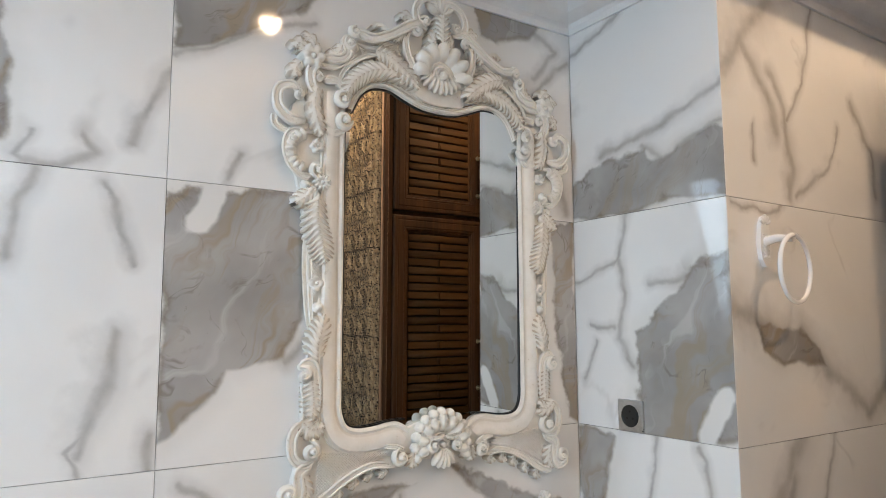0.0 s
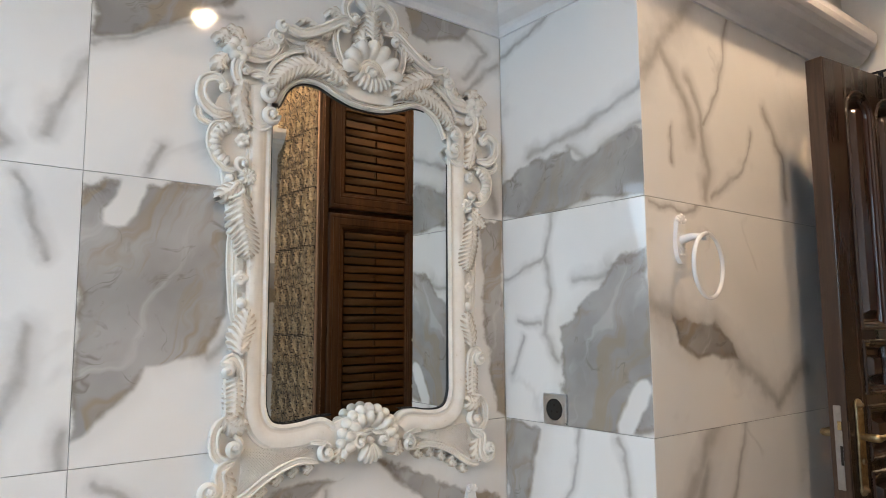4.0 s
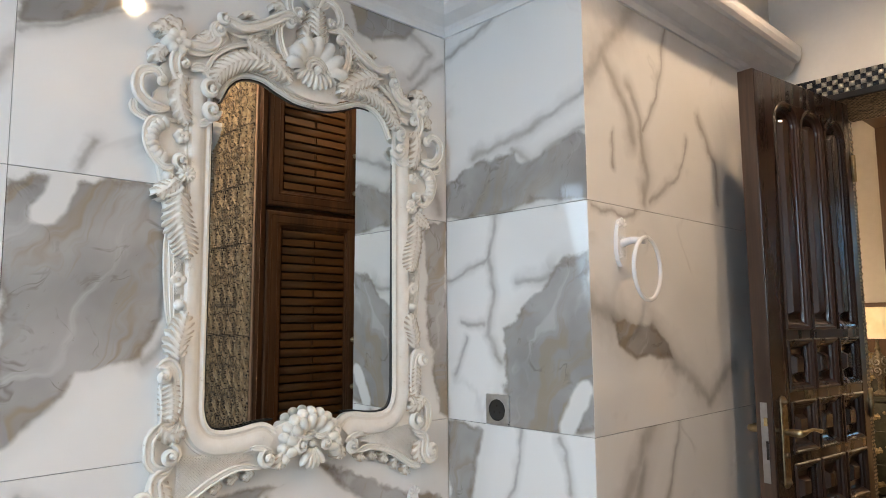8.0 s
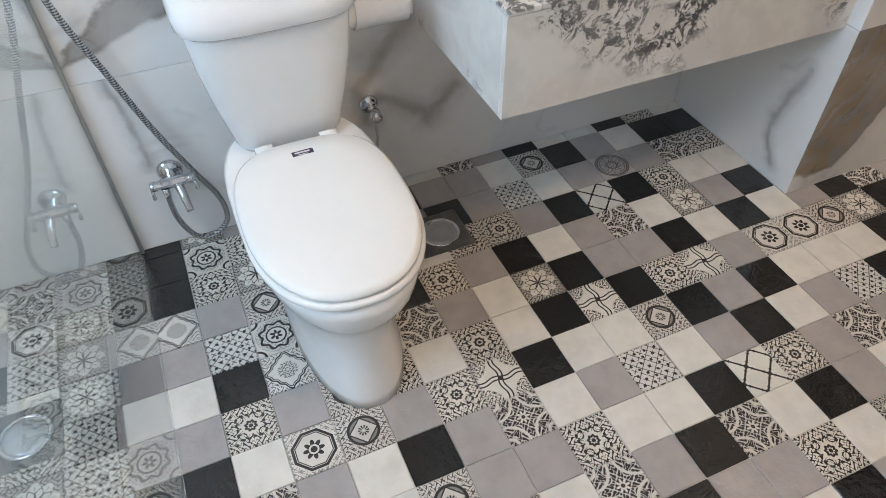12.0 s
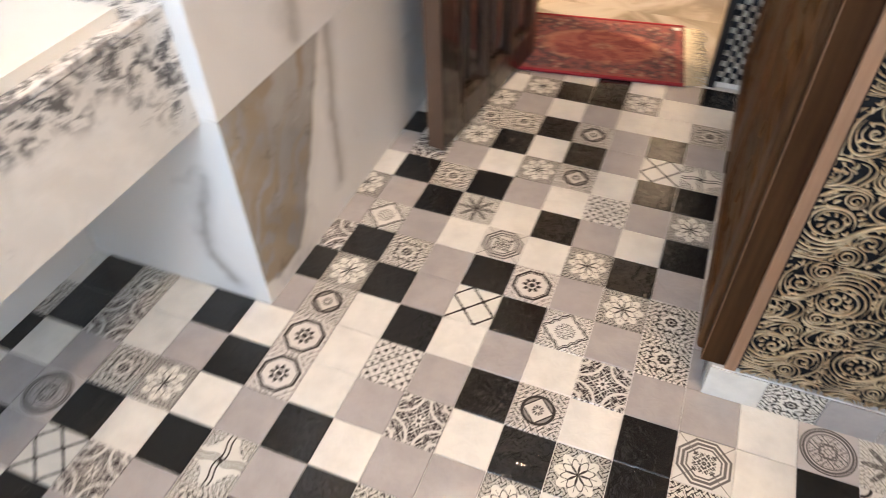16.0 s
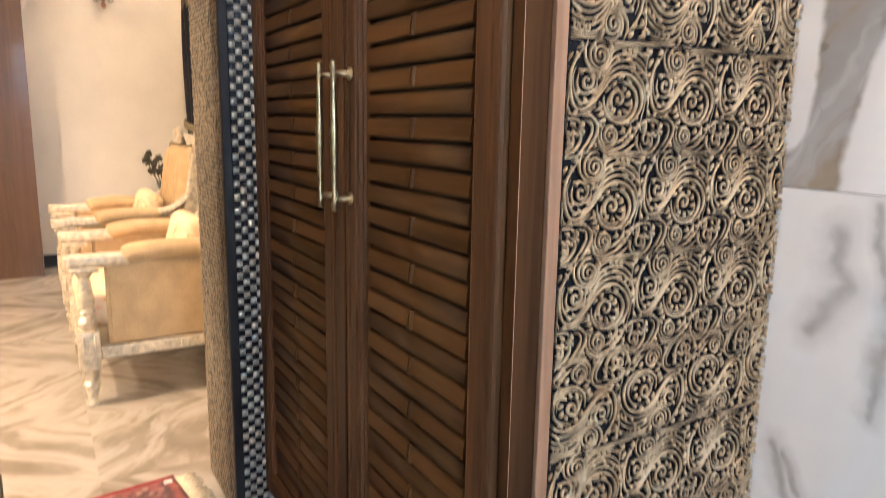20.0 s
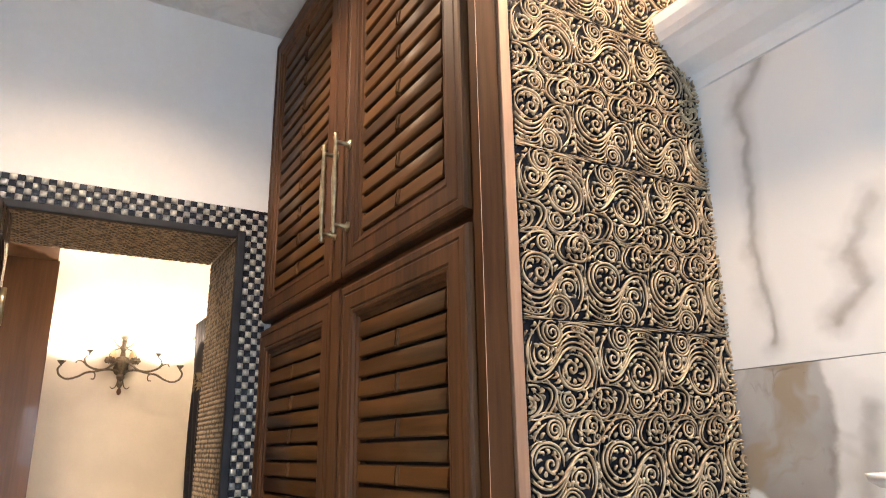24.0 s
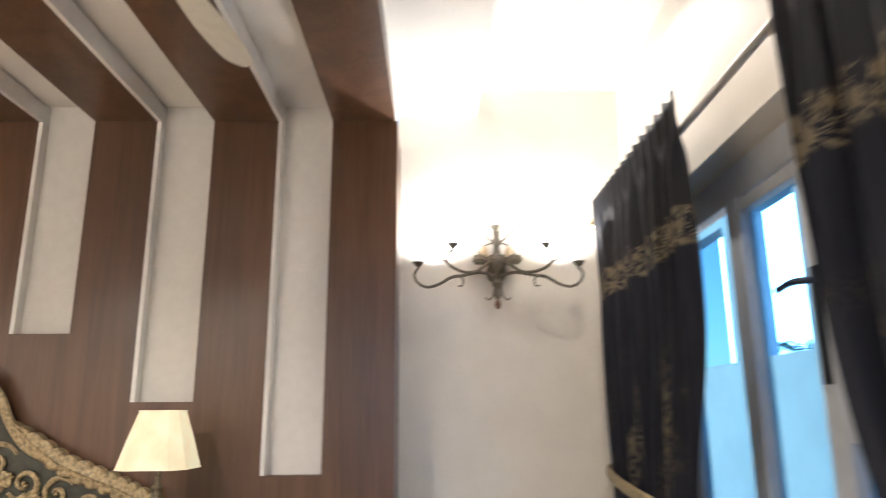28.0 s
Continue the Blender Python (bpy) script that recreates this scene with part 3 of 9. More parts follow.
def volute(bm, c, r0, turns, a0, way, thick, z=0.014, rise=0.010, squash=0.9):
    """A scroll that winds in to c from radius r0; a0 its first angle in degrees, way 1 or -1."""
    n = max(10, int(22 * turns))
    pts = []
    for k in range(n + 1):
        t = k / n
        r = r0 * (1 - 0.86 * t ** 0.8)
        a = radians(a0) + way * turns * 2 * math.pi * t
        pts.append(V3((c[0] + r * math.cos(a), c[1] + r * math.sin(a), z + rise * t)))
    tube(bm, pts, lambda t: thick * (1.0 - 0.35 * t) * (0.55 + 0.45 * min(1, t * 6)), 8, OUT, squash)
    tube(bm, [q + V3((0, 0, thick * 0.62)) for q in pts], lambda t: thick * 0.34 * (1.0 - 0.35 * t), 6, OUT, 0.9)
    bmesh.ops.create_uvsphere(bm, u_segments=10, v_segments=6, radius=thick * 0.72, matrix=Matrix.Translation((c[0], c[1], z + rise)))


def strand(bm, pts, r0, r1, z0=0.014, z1=0.014, squash=0.8, grooves=0):
    """A raised, tapering strap through flat points: a hollow channel between two beads."""
    p = smooth_path([(x, y, z0 + (z1 - z0) * k / max(len(pts) - 1, 1)) for k, (x, y) in enumerate(pts)], 6)
    wide = lambda t: (r0 + (r1 - r0) * t) * min(1.0, 0.35 + t * 5, 0.25 + (1 - t) * 6)
    tube(bm, p, wide, 8, OUT, squash * 0.7)
    n = len(p)
    for side in (-1, 1):
        q = []
        for k, c in enumerate(p):
            d = (p[min(k + 1, n - 1)] - p[max(k - 1, 0)]).normalized()
            q.append(c + d.cross(V3(OUT)) * (side * 0.72 * wide(k / (n - 1))) + V3((0, 0, 0.42 * wide(k / (n - 1)))))
        tube(bm, q, lambda t: 0.36 * wide(t), 6, OUT, 0.9)


def petal(bm, c, a, r, l, w, z, h):
    """A rounded petal at distance r from c, its length along the angle a."""
    m = Matrix.Translation((c[0], c[1], z)) @ Matrix.Rotation(radians(a), 4, 'Z') @ Matrix.Translation((r, 0, 0)) @ Matrix.Diagonal((l, w, h, 1))
    bmesh.ops.create_uvsphere(bm, u_segments=12, v_segments=8, radius=1.0, matrix=m)


def lobes(bm, pts, length, n, z=0.012, lean=0.55, both=True, fat=0.46):
    """An acanthus leaf: a bulging blade with slanting grooves and a lobed rim, along a rib through flat points."""
    rib = smooth_path([(x, y, z) for x, y in pts], 6)
    m = len(rib) - 1
    count = max(10, n * 5)
    rings = []
    for i in range(count + 1):
        t = i / count
        f = min(t * m, m - 1e-6)
        q = rib[int(f)].lerp(rib[int(f) + 1], f - int(f))
        d = (rib[int(f) + 1] - rib[int(f)]).normalized()
        side = d.cross(V3(OUT))
        wide = length * (0.62 + 0.38 * math.sin(math.pi * min(1, t * 0.85 + 0.12))) * min(1.0, 0.3 + (1.0 - t) * 4)
        ring = []
        for j in range(-5 if both else 0, 6):
            a = max(-4, min(4, j)) / 4
            lobe = abs(math.sin(math.pi * (n * t - 0.60 * abs(a)))) ** 0.7
            w = wide * (0.74 + 0.26 * abs(math.sin(math.pi * (n * t - 0.60))) ** 0.6)
            rise = length * (0.30 * (1 - a * a) + 0.26 * lobe * min(1, abs(a) * 1.5) + 0.20 * max(0.0, 1 - abs(a) * 4))
            if abs(j) == 5:
                rise = -z - 0.0
            ring.append(bm.verts.new(q + side * (a * w) + d * (lean * 0.6 * abs(a) * w) + V3((0, 0, rise))))
        rings.append(ring)
    for p, q in zip(rings, rings[1:]):
        for k in range(len(p) - 1):
            bm.faces.new((p[k], q[k], q[k + 1], p[k + 1])).smooth = True


def fan(bm, c, r, a0, a1, n, z=0.012, base=0.12, fat=0.9, bulge=0.014):
    """A shell of ribs that spread from c."""
    for k in range(n):
        a = radians(a0 + (a1 - a0) * (k + 0.5) / n)
        w = r * radians(abs(a1 - a0)) / n * 0.5 * fat
        rr = r * (1 - 0.10 * abs(2 * (k + 0.5) / n - 1))
        d = V3((math.cos(a), math.sin(a), 0))
        pts = [V3((c[0], c[1], z)) + d * rr * t + V3((0, 0, bulge * math.sin(math.pi * t * 0.8))) for t in (base, 0.3, 0.5, 0.7, 0.85, 0.95, 1.0)]
        tube(bm, pts, lambda t: w * (0.22 + 0.85 * math.sin(math.pi * (0.15 + 0.68 * t)) * (0.35 + 0.65 * t)), 7, OUT, 0.8)


def blossom(bm, c, r, n, z=0.016):
    """A flower with cupped, cleft petals round a button."""
    rings = []
    for i in range(6):
        t = (0.12, 0.35, 0.6, 0.82, 1.0, 1.0)[i]
        ring = []
        for k in range(n * 6):
            a = 2 * math.pi * k / (n * 6)
            p = abs(math.cos(n * a / 2))
            h = -z if i == 5 else 0.30 * r * math.sin(math.pi * t * 0.85) + 0.14 * r * p * t
            ring.append(bm.verts.new((c[0] + r * t * (0.76 + 0.24 * p ** 0.6) * math.cos(a), c[1] + r * t * (0.76 + 0.24 * p ** 0.6) * math.sin(a), z + h)))
        rings.append(ring)
    m = len(rings[0])
    for p, q in zip(rings, rings[1:]):
        for k in range(m):
            bm.faces.new((p[k], q[k], q[(k + 1) % m], p[(k + 1) % m])).smooth = True
    bmesh.ops.create_uvsphere(bm, u_segments=10, v_segments=6, radius=r * 0.24, matrix=Matrix.Translation((c[0], c[1], z + r * 0.20)))


def plate(outline, z0, z1, n=5):
    """A flat board with a smooth outline through flat points."""
    bm = bmesh.new()
    p = smooth_path([(x, y, 0) for x, y in outline] + [(*outline[0], 0)], n)[:-1]
    lo, hi = [bm.verts.new((q.x, q.y, z0)) for q in p], [bm.verts.new((q.x, q.y, z1)) for q in p]
    bm.faces.new(hi)
    for k in range(len(p)):
        bm.faces.new((lo[k], lo[(k + 1) % len(p)], hi[(k + 1) % len(p)], hi[k]))
    bmesh.ops.recalc_face_normals(bm, faces=bm.faces)
    return bm


def hatch(bm, corners, step, r, z):
    """Crossing fine ribs over a four-cornered field."""
    a, b, c, d = [V3((*q, z)) for q in corners]
    n = max(3, int((b - a).length / step))
    m = max(2, int((d - a).length / step))
    at = lambda u, v: (a * (1 - u) + b * u) * (1 - v) + (d * (1 - u) + c * u) * v
    for k in range(-m, n):
        for way in (1, -1):
            u0, u1, v0, v1 = k / n, (k + m) / n, 0.0, 1.0
            if u0 < 0:
                v0, u0 = -u0 * n / m, 0.0
            if u1 > 1:
                v1, u1 = 1 - (u1 - 1) * n / m, 1.0
            if u1 - u0 < 0.02:
                continue
            p, q = (at(u0, v0), at(u1, v1)) if way > 0 else (at(u0, 1 - v0), at(u1, 1 - v1))
            tube(bm, [p, q], r, 4, OUT)


def frame_paint(name="distressed_white_paint", crease_tint=0.75):
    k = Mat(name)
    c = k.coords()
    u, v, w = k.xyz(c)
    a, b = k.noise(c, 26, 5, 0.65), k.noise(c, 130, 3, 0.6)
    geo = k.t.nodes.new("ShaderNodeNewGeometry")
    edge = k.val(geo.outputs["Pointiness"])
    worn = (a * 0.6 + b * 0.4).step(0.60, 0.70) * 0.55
    # brown glaze in the creases, with the hollows' shade put into the colour
    crease = edge.step(0.495, 0.43) * crease_tint
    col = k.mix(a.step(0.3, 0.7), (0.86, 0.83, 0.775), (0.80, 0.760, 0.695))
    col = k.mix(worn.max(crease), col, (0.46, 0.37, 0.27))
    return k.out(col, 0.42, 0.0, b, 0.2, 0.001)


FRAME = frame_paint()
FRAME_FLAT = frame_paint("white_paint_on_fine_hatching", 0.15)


def make_mirror():
    """A tall glass in a carved frame; x right, y up and z out of the wall."""
    mir = thing("wall_mirror_ornate", "tall mirror in a carved distressed white frame on marble wall", "mirror", pose(-0.508, YM - 0.001, 1.600, 90, 0, 0))
    k = Mat("silvered_glass")
    glass = k.out((0.74, 0.76, 0.75), 0.012, 1.0)
    # the glass, with its arched top
    bm = plate([(-0.304, -0.30), (-0.302, -0.40), (-0.292, -0.452), (-0.24, -0.468), (-0.12, -0.47), (0, -0.46), (0.12, -0.47), (0.24, -0.468), (0.292, -0.452), (0.302, -0.40), (0.304, -0.30), (0.302, 0.0), (0.300, 0.28), (0.27, 0.40), (0.13, 0.44), (0, 0.44), (-0.13, 0.44), (-0.27, 0.40), (-0.300, 0.28), (-0.302, 0.0)], 0.004, 0.008)
    bm.transform(Matrix.Rotation(radians(-0.6), 4, 'Y') @ Matrix.Rotation(radians(0.35), 4, 'X'))
    part("glass", bm, glass, mir, "clear silvered mirror glass")
    RAIL = [(-0.008, 0.008), (-0.007, 0.017), (0.000, 0.021), (0.006, 0.017), (0.011, 0.018), (0.019, 0.025), (0.033, 0.029), (0.044, 0.026), (0.049, 0.019), (0.053, 0.020), (0.056, 0.014), (0.057, 0.0)]
    for s in (1, -1):
        X = lambda pts: [(s * x, y) for x, y in pts]

        def rail(name, pts, profile):
            p = smooth_path([(x, y, 0) for x, y in X(pts)], 9)
            path = []
            for i, q in enumerate(p):
                d = (p[min(i + 1, len(p) - 1)] - p[max(i - 1, 0)]).normalized()
                path.append((q, d.cross(V3(OUT)) * -s, V3(OUT)))
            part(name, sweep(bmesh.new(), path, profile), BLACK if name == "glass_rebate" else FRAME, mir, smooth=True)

        rail("side_rail", [(0.284, 0.375), (0.283, 0.30), (0.283, 0.10), (0.283, -0.15), (0.283, -0.34), (0.281, -0.395), (0.266, -0.429), (0.235, -0.442), (0.19, -0.441), (0.145, -0.434), (0.115, -0.438), (0.092, -0.456)], RAIL)
        # black strips stand in for the rail's shaded back edge mirrored at the glass
        rail("glass_rebate", [(0.283, 0.30), (0.283, 0.10), (0.283, -0.15), (0.283, -0.34), (0.281, -0.395), (0.266, -0.429), (0.235, -0.442), (0.19, -0.441), (0.145, -0.434), (0.10, -0.432)], [(-0.0115, 0.0082), (-0.0115, 0.0125), (-0.0075, 0.0125)])
        rail("glass_rebate", [(0.0, 0.392), (0.05, 0.396), (0.10, 0.412), (0.15, 0.430), (0.205, 0.425), (0.245, 0.395), (0.272, 0.345)], [(-0.0215, 0.0082), (-0.0215, 0.0125), (-0.016, 0.0125)])
        rail("arch_rail", [(0.0, 0.392), (0.05, 0.396), (0.10, 0.412), (0.15, 0.430), (0.205, 0.425), (0.245, 0.395), (0.272, 0.345)], [(a * -0.30, b * 0.85) for a, b in RAIL])
        # boards behind the carving
        part("corner_board", plate(X([(0.325, -0.39), (0.375, -0.42), (0.385, -0.50), (0.40, -0.585), (0.335, -0.590), (0.266, -0.548), (0.197, -0.525), (0.13, -0.530), (0.09, -0.525), (0.07, -0.475), (0.20, -0.468), (0.27, -0.462), (0.305, -0.440)]), 0.0, 0.016), FRAME, mir)
        part("side_board", plate(X([(0.325, 0.36), (0.41, 0.33), (0.405, 0.20), (0.385, 0.10), (0.362, -0.05), (0.355, -0.20), (0.368, -0.32), (0.37, -0.42), (0.325, -0.40)]), 0.0, 0.0148), FRAME, mir)
        part("shoulder_board", plate(X([(0.05, 0.40), (0.17, 0.43), (0.30, 0.36), (0.40, 0.36), (0.37, 0.44), (0.30, 0.475), (0.25, 0.525), (0.20, 0.525), (0.15, 0.555), (0.10, 0.60), (0.098, 0.52), (0.075, 0.46)]), 0.0, 0.0136), FRAME, mir)

        def carve(name, fn):
            bm = bmesh.new()
            fn(bm)
            bmesh.ops.scale(bm, vec=(1, 1, 1.35), verts=bm.verts)
            if s < 0:
                bmesh.ops.scale(bm, vec=(-1, 1, 1), verts=bm.verts)
                bmesh.ops.reverse_faces(bm, faces=bm.faces)
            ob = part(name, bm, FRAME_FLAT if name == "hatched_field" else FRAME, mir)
            if name == "hatched_field":
                tagged(ob, kind="stuff")

        # ribs across the arch
        carve("gadrooned_arch", lambda bm: (lobes(bm, [(0.085, 0.440), (0.15, 0.458), (0.21, 0.447), (0.255, 0.415), (0.285, 0.370)], 0.028, 15, 0.016, 1.0), strand(bm, [(0.085, 0.478), (0.15, 0.497), (0.22, 0.485), (0.275, 0.445), (0.305, 0.39)], 0.006, 0.006, 0.018, 0.018)))
        # curls at the springing of the arch
        carve("scroll", lambda bm: (volute(bm, (0.288, 0.355), 0.026, 1.25, 150, -1, 0.0095, 0.020, 0.012), strand(bm, [(0.272, 0.372), (0.30, 0.405), (0.335, 0.40)], 0.009, 0.012)))
        carve("scroll", lambda bm: (volute(bm, (0.286, 0.308), 0.024, 1.3, 180, 1, 0.0095, 0.020, 0.012), strand(bm, [(0.275, 0.292), (0.31, 0.272), (0.345, 0.30)], 0.009, 0.011)))
        # shoulder: hatched field, straps, leaf towards the shell
        carve("hatched_field", lambda bm: hatch(bm, [(0.118, 0.510), (0.225, 0.478), (0.240, 0.508), (0.132, 0.548)], 0.0068, 0.0011, 0.0145))
        carve("shoulder_strap", lambda bm: (strand(bm, [(0.062, 0.612), (0.100, 0.594), (0.152, 0.558), (0.210, 0.532), (0.258, 0.546)], 0.013, 0.012, 0.020, 0.022), strand(bm, [(0.085, 0.580), (0.14, 0.545), (0.20, 0.513), (0.245, 0.515)], 0.006, 0.005, 0.014, 0.014), volute(bm, (0.256, 0.538), 0.017, 1.1, 100, -1, 0.008, 0.018)))
        carve("shoulder_scroll", lambda bm: (strand(bm, [(0.258, 0.528), (0.283, 0.510), (0.274, 0.482), (0.298, 0.460), (0.345, 0.458)], 0.010, 0.013, 0.016, 0.018), volute(bm, (0.268, 0.507), 0.019, 1.2, 60, -1, 0.0075, 0.018), strand(bm, [(0.245, 0.50), (0.29, 0.452), (0.33, 0.440), (0.38, 0.452)], 0.008, 0.011)))
        carve("acanthus_leaf", lambda bm: lobes(bm, [(0.205, 0.500), (0.165, 0.492), (0.115, 0.462), (0.075, 0.425)], 0.028, 9, 0.020))
        carve("acanthus_leaf", lambda bm: lobes(bm, [(0.160, 0.575), (0.188, 0.584), (0.212, 0.572)], 0.016, 3, 0.012, both=False))
        carve("acanthus_leaf", lambda bm: lobes(bm, [(0.290, 0.500), (0.300, 0.475), (0.325, 0.465)], 0.020, 4, 0.014))
        # corner blossom and outer C-scroll
        carve("blossom", lambda bm: (blossom(bm, (0.368, 0.452), 0.030, 6, 0.020), lobes(bm, [(0.385, 0.470), (0.402, 0.478), (0.410, 0.465)], 0.022, 3, 0.012), lobes(bm, [(0.395, 0.435), (0.408, 0.415), (0.405, 0.395)], 0.020, 3, 0.012), lobes(bm, [(0.355, 0.475), (0.372, 0.498), (0.392, 0.497)], 0.018, 3, 0.012)))
        carve("corner_scroll", lambda bm: (strand(bm, [(0.345, 0.455), (0.372, 0.415), (0.365, 0.375), (0.335, 0.36)], 0.013, 0.011, 0.018, 0.016), volute(bm, (0.352, 0.405), 0.018, 1.0, 0, 1, 0.008)))
        carve("outer_scroll", lambda bm: (strand(bm, [(0.380, 0.292), (0.420, 0.290), (0.452, 0.318), (0.450, 0.358), (0.418, 0.372), (0.398, 0.352)], 0.015, 0.009, 0.016, 0.022), volute(bm, (0.404, 0.352), 0.016, 1.0, 70, 1, 0.008, 0.018), strand(bm, [(0.458, 0.300), (0.455, 0.275), (0.425, 0.262), (0.40, 0.27)], 0.010, 0.006)))
        carve("acanthus_leaf", lambda bm: lobes(bm, [(0.355, 0.380), (0.362, 0.335), (0.352, 0.290), (0.340, 0.262)], 0.022, 6, 0.016))
        # side C-scroll with gadroons, small flower, drop
        def side_c(bm):
            strand(bm, [(0.360, 0.268), (0.415, 0.262), (0.430, 0.225), (0.418, 0.185), (0.388, 0.158), (0.362, 0.165)], 0.009, 0.008, 0.016, 0.018)
            for i in range(9):
                a = radians(70 - 17 * i)
                c = V3((0.372, 0.218, 0.016))
                d = V3((math.cos(a) * 1.05, math.sin(a), 0))
                tube(bm, [c + d * 0.030, c + d * 0.044 + V3((0, 0, 0.006)), c + d * 0.060], lambda u: 0.0062 * (0.6 + math.sin(math.pi * min(0.95, u + 0.1))), 6, OUT, 0.8)
            volute(bm, (0.352, 0.178), 0.018, 1.1, 270, 1, 0.008, 0.018)
        carve("side_scroll", side_c)
        carve("blossom", lambda bm: blossom(bm, (0.350, 0.235), 0.017, 5, 0.018))
        carve("blossom", lambda bm: (blossom(bm, (0.338, 0.148), 0.021, 11, 0.018), bmesh.ops.create_uvsphere(bm, u_segments=10, v_segments=6, radius=0.012, matrix=Matrix.Translation((0.378, 0.140, 0.014)))))
        carve("leaf_tip", lambda bm: (strand(bm, [(0.352, 0.125), (0.372, 0.105), (0.398, 0.092)], 0.020, 0.006, 0.016, 0.018, 0.6), lobes(bm, [(0.352, 0.130), (0.375, 0.112), (0.405, 0.090)], 0.022, 5, 0.016)))
        # feathered husk down the side
        carve("feather_leaf", lambda bm: (lobes(bm, [(0.352, 0.108), (0.350, 0.05), (0.338, 0.0), (0.330, -0.045)], 0.034, 12, 0.012, 0.8), [bmesh.ops.create_uvsphere(bm, u_segments=8, v_segments=5, radius=0.0095 - 0.0004 * i, matrix=Matrix.Translation((0.376 - 0.0022 * i, 0.085 - 0.0145 * i, 0.012))) for i in range(11)]))
        carve("side_bead", lambda bm: (strand(bm, [(0.362, -0.02), (0.360, -0.10), (0.355, -0.19)], 0.006, 0.006, 0.012, 0.012), strand(bm, [(0.372, 0.02), (0.371, -0.08), (0.360, -0.20)], 0.007, 0.007, 0.008, 0.008)))
        carve("hatched_field", lambda bm: hatch(bm, [(0.334, -0.045), (0.360, -0.045), (0.356, -0.125), (0.334, -0.125)], 0.0062, 0.0010, 0.0155))
        carve("quatrefoil", lambda bm: blossom(bm, (0.346, -0.092), 0.019, 4, 0.013))
        carve("bead", lambda bm: bmesh.ops.create_uvsphere(bm, u_segments=12, v_segments=8, radius=0.013, matrix=Matrix.Translation((0.343, -0.148, 0.014))))
        carve("acanthus_leaf", lambda bm: lobes(bm, [(0.345, -0.268), (0.345, -0.235), (0.337, -0.205), (0.330, -0.165)], 0.028, 7, 0.014, 0.9))
        # mid curl and husk down to the lower volute
        carve("mid_scroll", lambda bm: (volute(bm, (0.378, -0.302), 0.020, 1.0, 60, 1, 0.010, 0.018), strand(bm, [(0.388, -0.288), (0.362, -0.275), (0.345, -0.30), (0.342, -0.36), (0.348, -0.41)], 0.012, 0.010, 0.018, 0.014), strand(bm, [(0.375, -0.32), (0.366, -0.37), (0.368, -0.42)], 0.008, 0.010, 0.012, 0.012)))
        carve("feather_leaf", lambda bm: lobes(bm, [(0.356, -0.315), (0.352, -0.36), (0.355, -0.41)], 0.024, 8, 0.013, 0.2))
        carve("acanthus_leaf", lambda bm: lobes(bm, [(0.380, -0.405), (0.355, -0.425), (0.325, -0.42)], 0.026, 5, 0.015))
        carve("lower_volute", lambda bm: (volute(bm, (0.357, -0.472), 0.024, 1.4, 100, 1, 0.009, 0.018, 0.014), strand(bm, [(0.372, -0.405), (0.398, -0.435), (0.398, -0.48), (0.375, -0.502), (0.345, -0.497)], 0.012, 0.010, 0.016, 0.016)))
        carve("foot_scroll", lambda bm: (strand(bm, [(0.352, -0.505), (0.385, -0.520), (0.382, -0.56), (0.395, -0.585), (0.418, -0.582), (0.425, -0.56)], 0.014, 0.009, 0.016, 0.020), volute(bm, (0.408, -0.560), 0.024, 1.2, 270, 1, 0.009, 0.018, 0.012), lobes(bm, [(0.372, -0.525), (0.365, -0.565), (0.382, -0.592)], 0.022, 5, 0.012)))
        # lower corner: hatched field, edge strap with drips
        carve("hatched_field", lambda bm: hatch(bm, [(0.335, -0.478), (0.150, -0.497), (0.205, -0.516), (0.340, -0.578)], 0.0068, 0.0011, 0.0165))
        carve("lower_strap", lambda bm: (strand(bm, [(0.375, -0.600), (0.333, -0.588), (0.266, -0.547), (0.197, -0.523), (0.135, -0.532)], 0.010, 0.008, 0.016, 0.018), strand(bm, [(0.345, -0.568), (0.262, -0.526), (0.200, -0.505), (0.150, -0.508)], 0.0045, 0.004, 0.014, 0.014)))
        carve("rail_volute", lambda bm: (volute(bm, (0.122, -0.512), 0.022, 1.3, 80, -1, 0.0085, 0.020), strand(bm, [(0.165, -0.482), (0.135, -0.486), (0.108, -0.500)], 0.006, 0.008, 0.020, 0.020)))
        for x, y in ((0.165, -0.536), (0.205, -0.538), (0.245, -0.552), (0.285, -0.574), (0.325, -0.596)):
            carve("drip_leaf", lambda bm: lobes(bm, [(x, y + 0.008), (x - 0.004, y - 0.008), (x + 0.012, y - 0.018)], 0.013, 3, 0.010))
        carve("crest_scroll", lambda bm: (strand(bm, [(0.042, 0.598), (0.072, 0.612), (0.081, 0.643), (0.062, 0.675), (0.025, 0.684), (0.004, 0.670)], 0.011, 0.009, 0.018, 0.022), volute(bm, (0.050, 0.618), 0.017, 1.1, 20, 1, 0.0075, 0.018), lobes(bm, [(0.082, 0.615), (0.108, 0.622), (0.122, 0.608)], 0.017, 3, 0.014)))
        carve("shell_strap", lambda bm: (strand(bm, [(0.080, 0.592), (0.106, 0.570), (0.106, 0.530), (0.090, 0.488), (0.062, 0.452)], 0.008, 0.012, 0.018, 0.018), volute(bm, (0.076, 0.585), 0.016, 1.1, 60, -1, 0.0075, 0.020), lobes(bm, [(0.100, 0.588), (0.128, 0.566), (0.140, 0.540)], 0.018, 5, 0.018)))
        carve("leaf", lambda bm: lobes(bm, [(0.02, 0.535), (0.026, 0.57), (0.018, 0.60)], 0.018, 4, 0.020, 0.8))

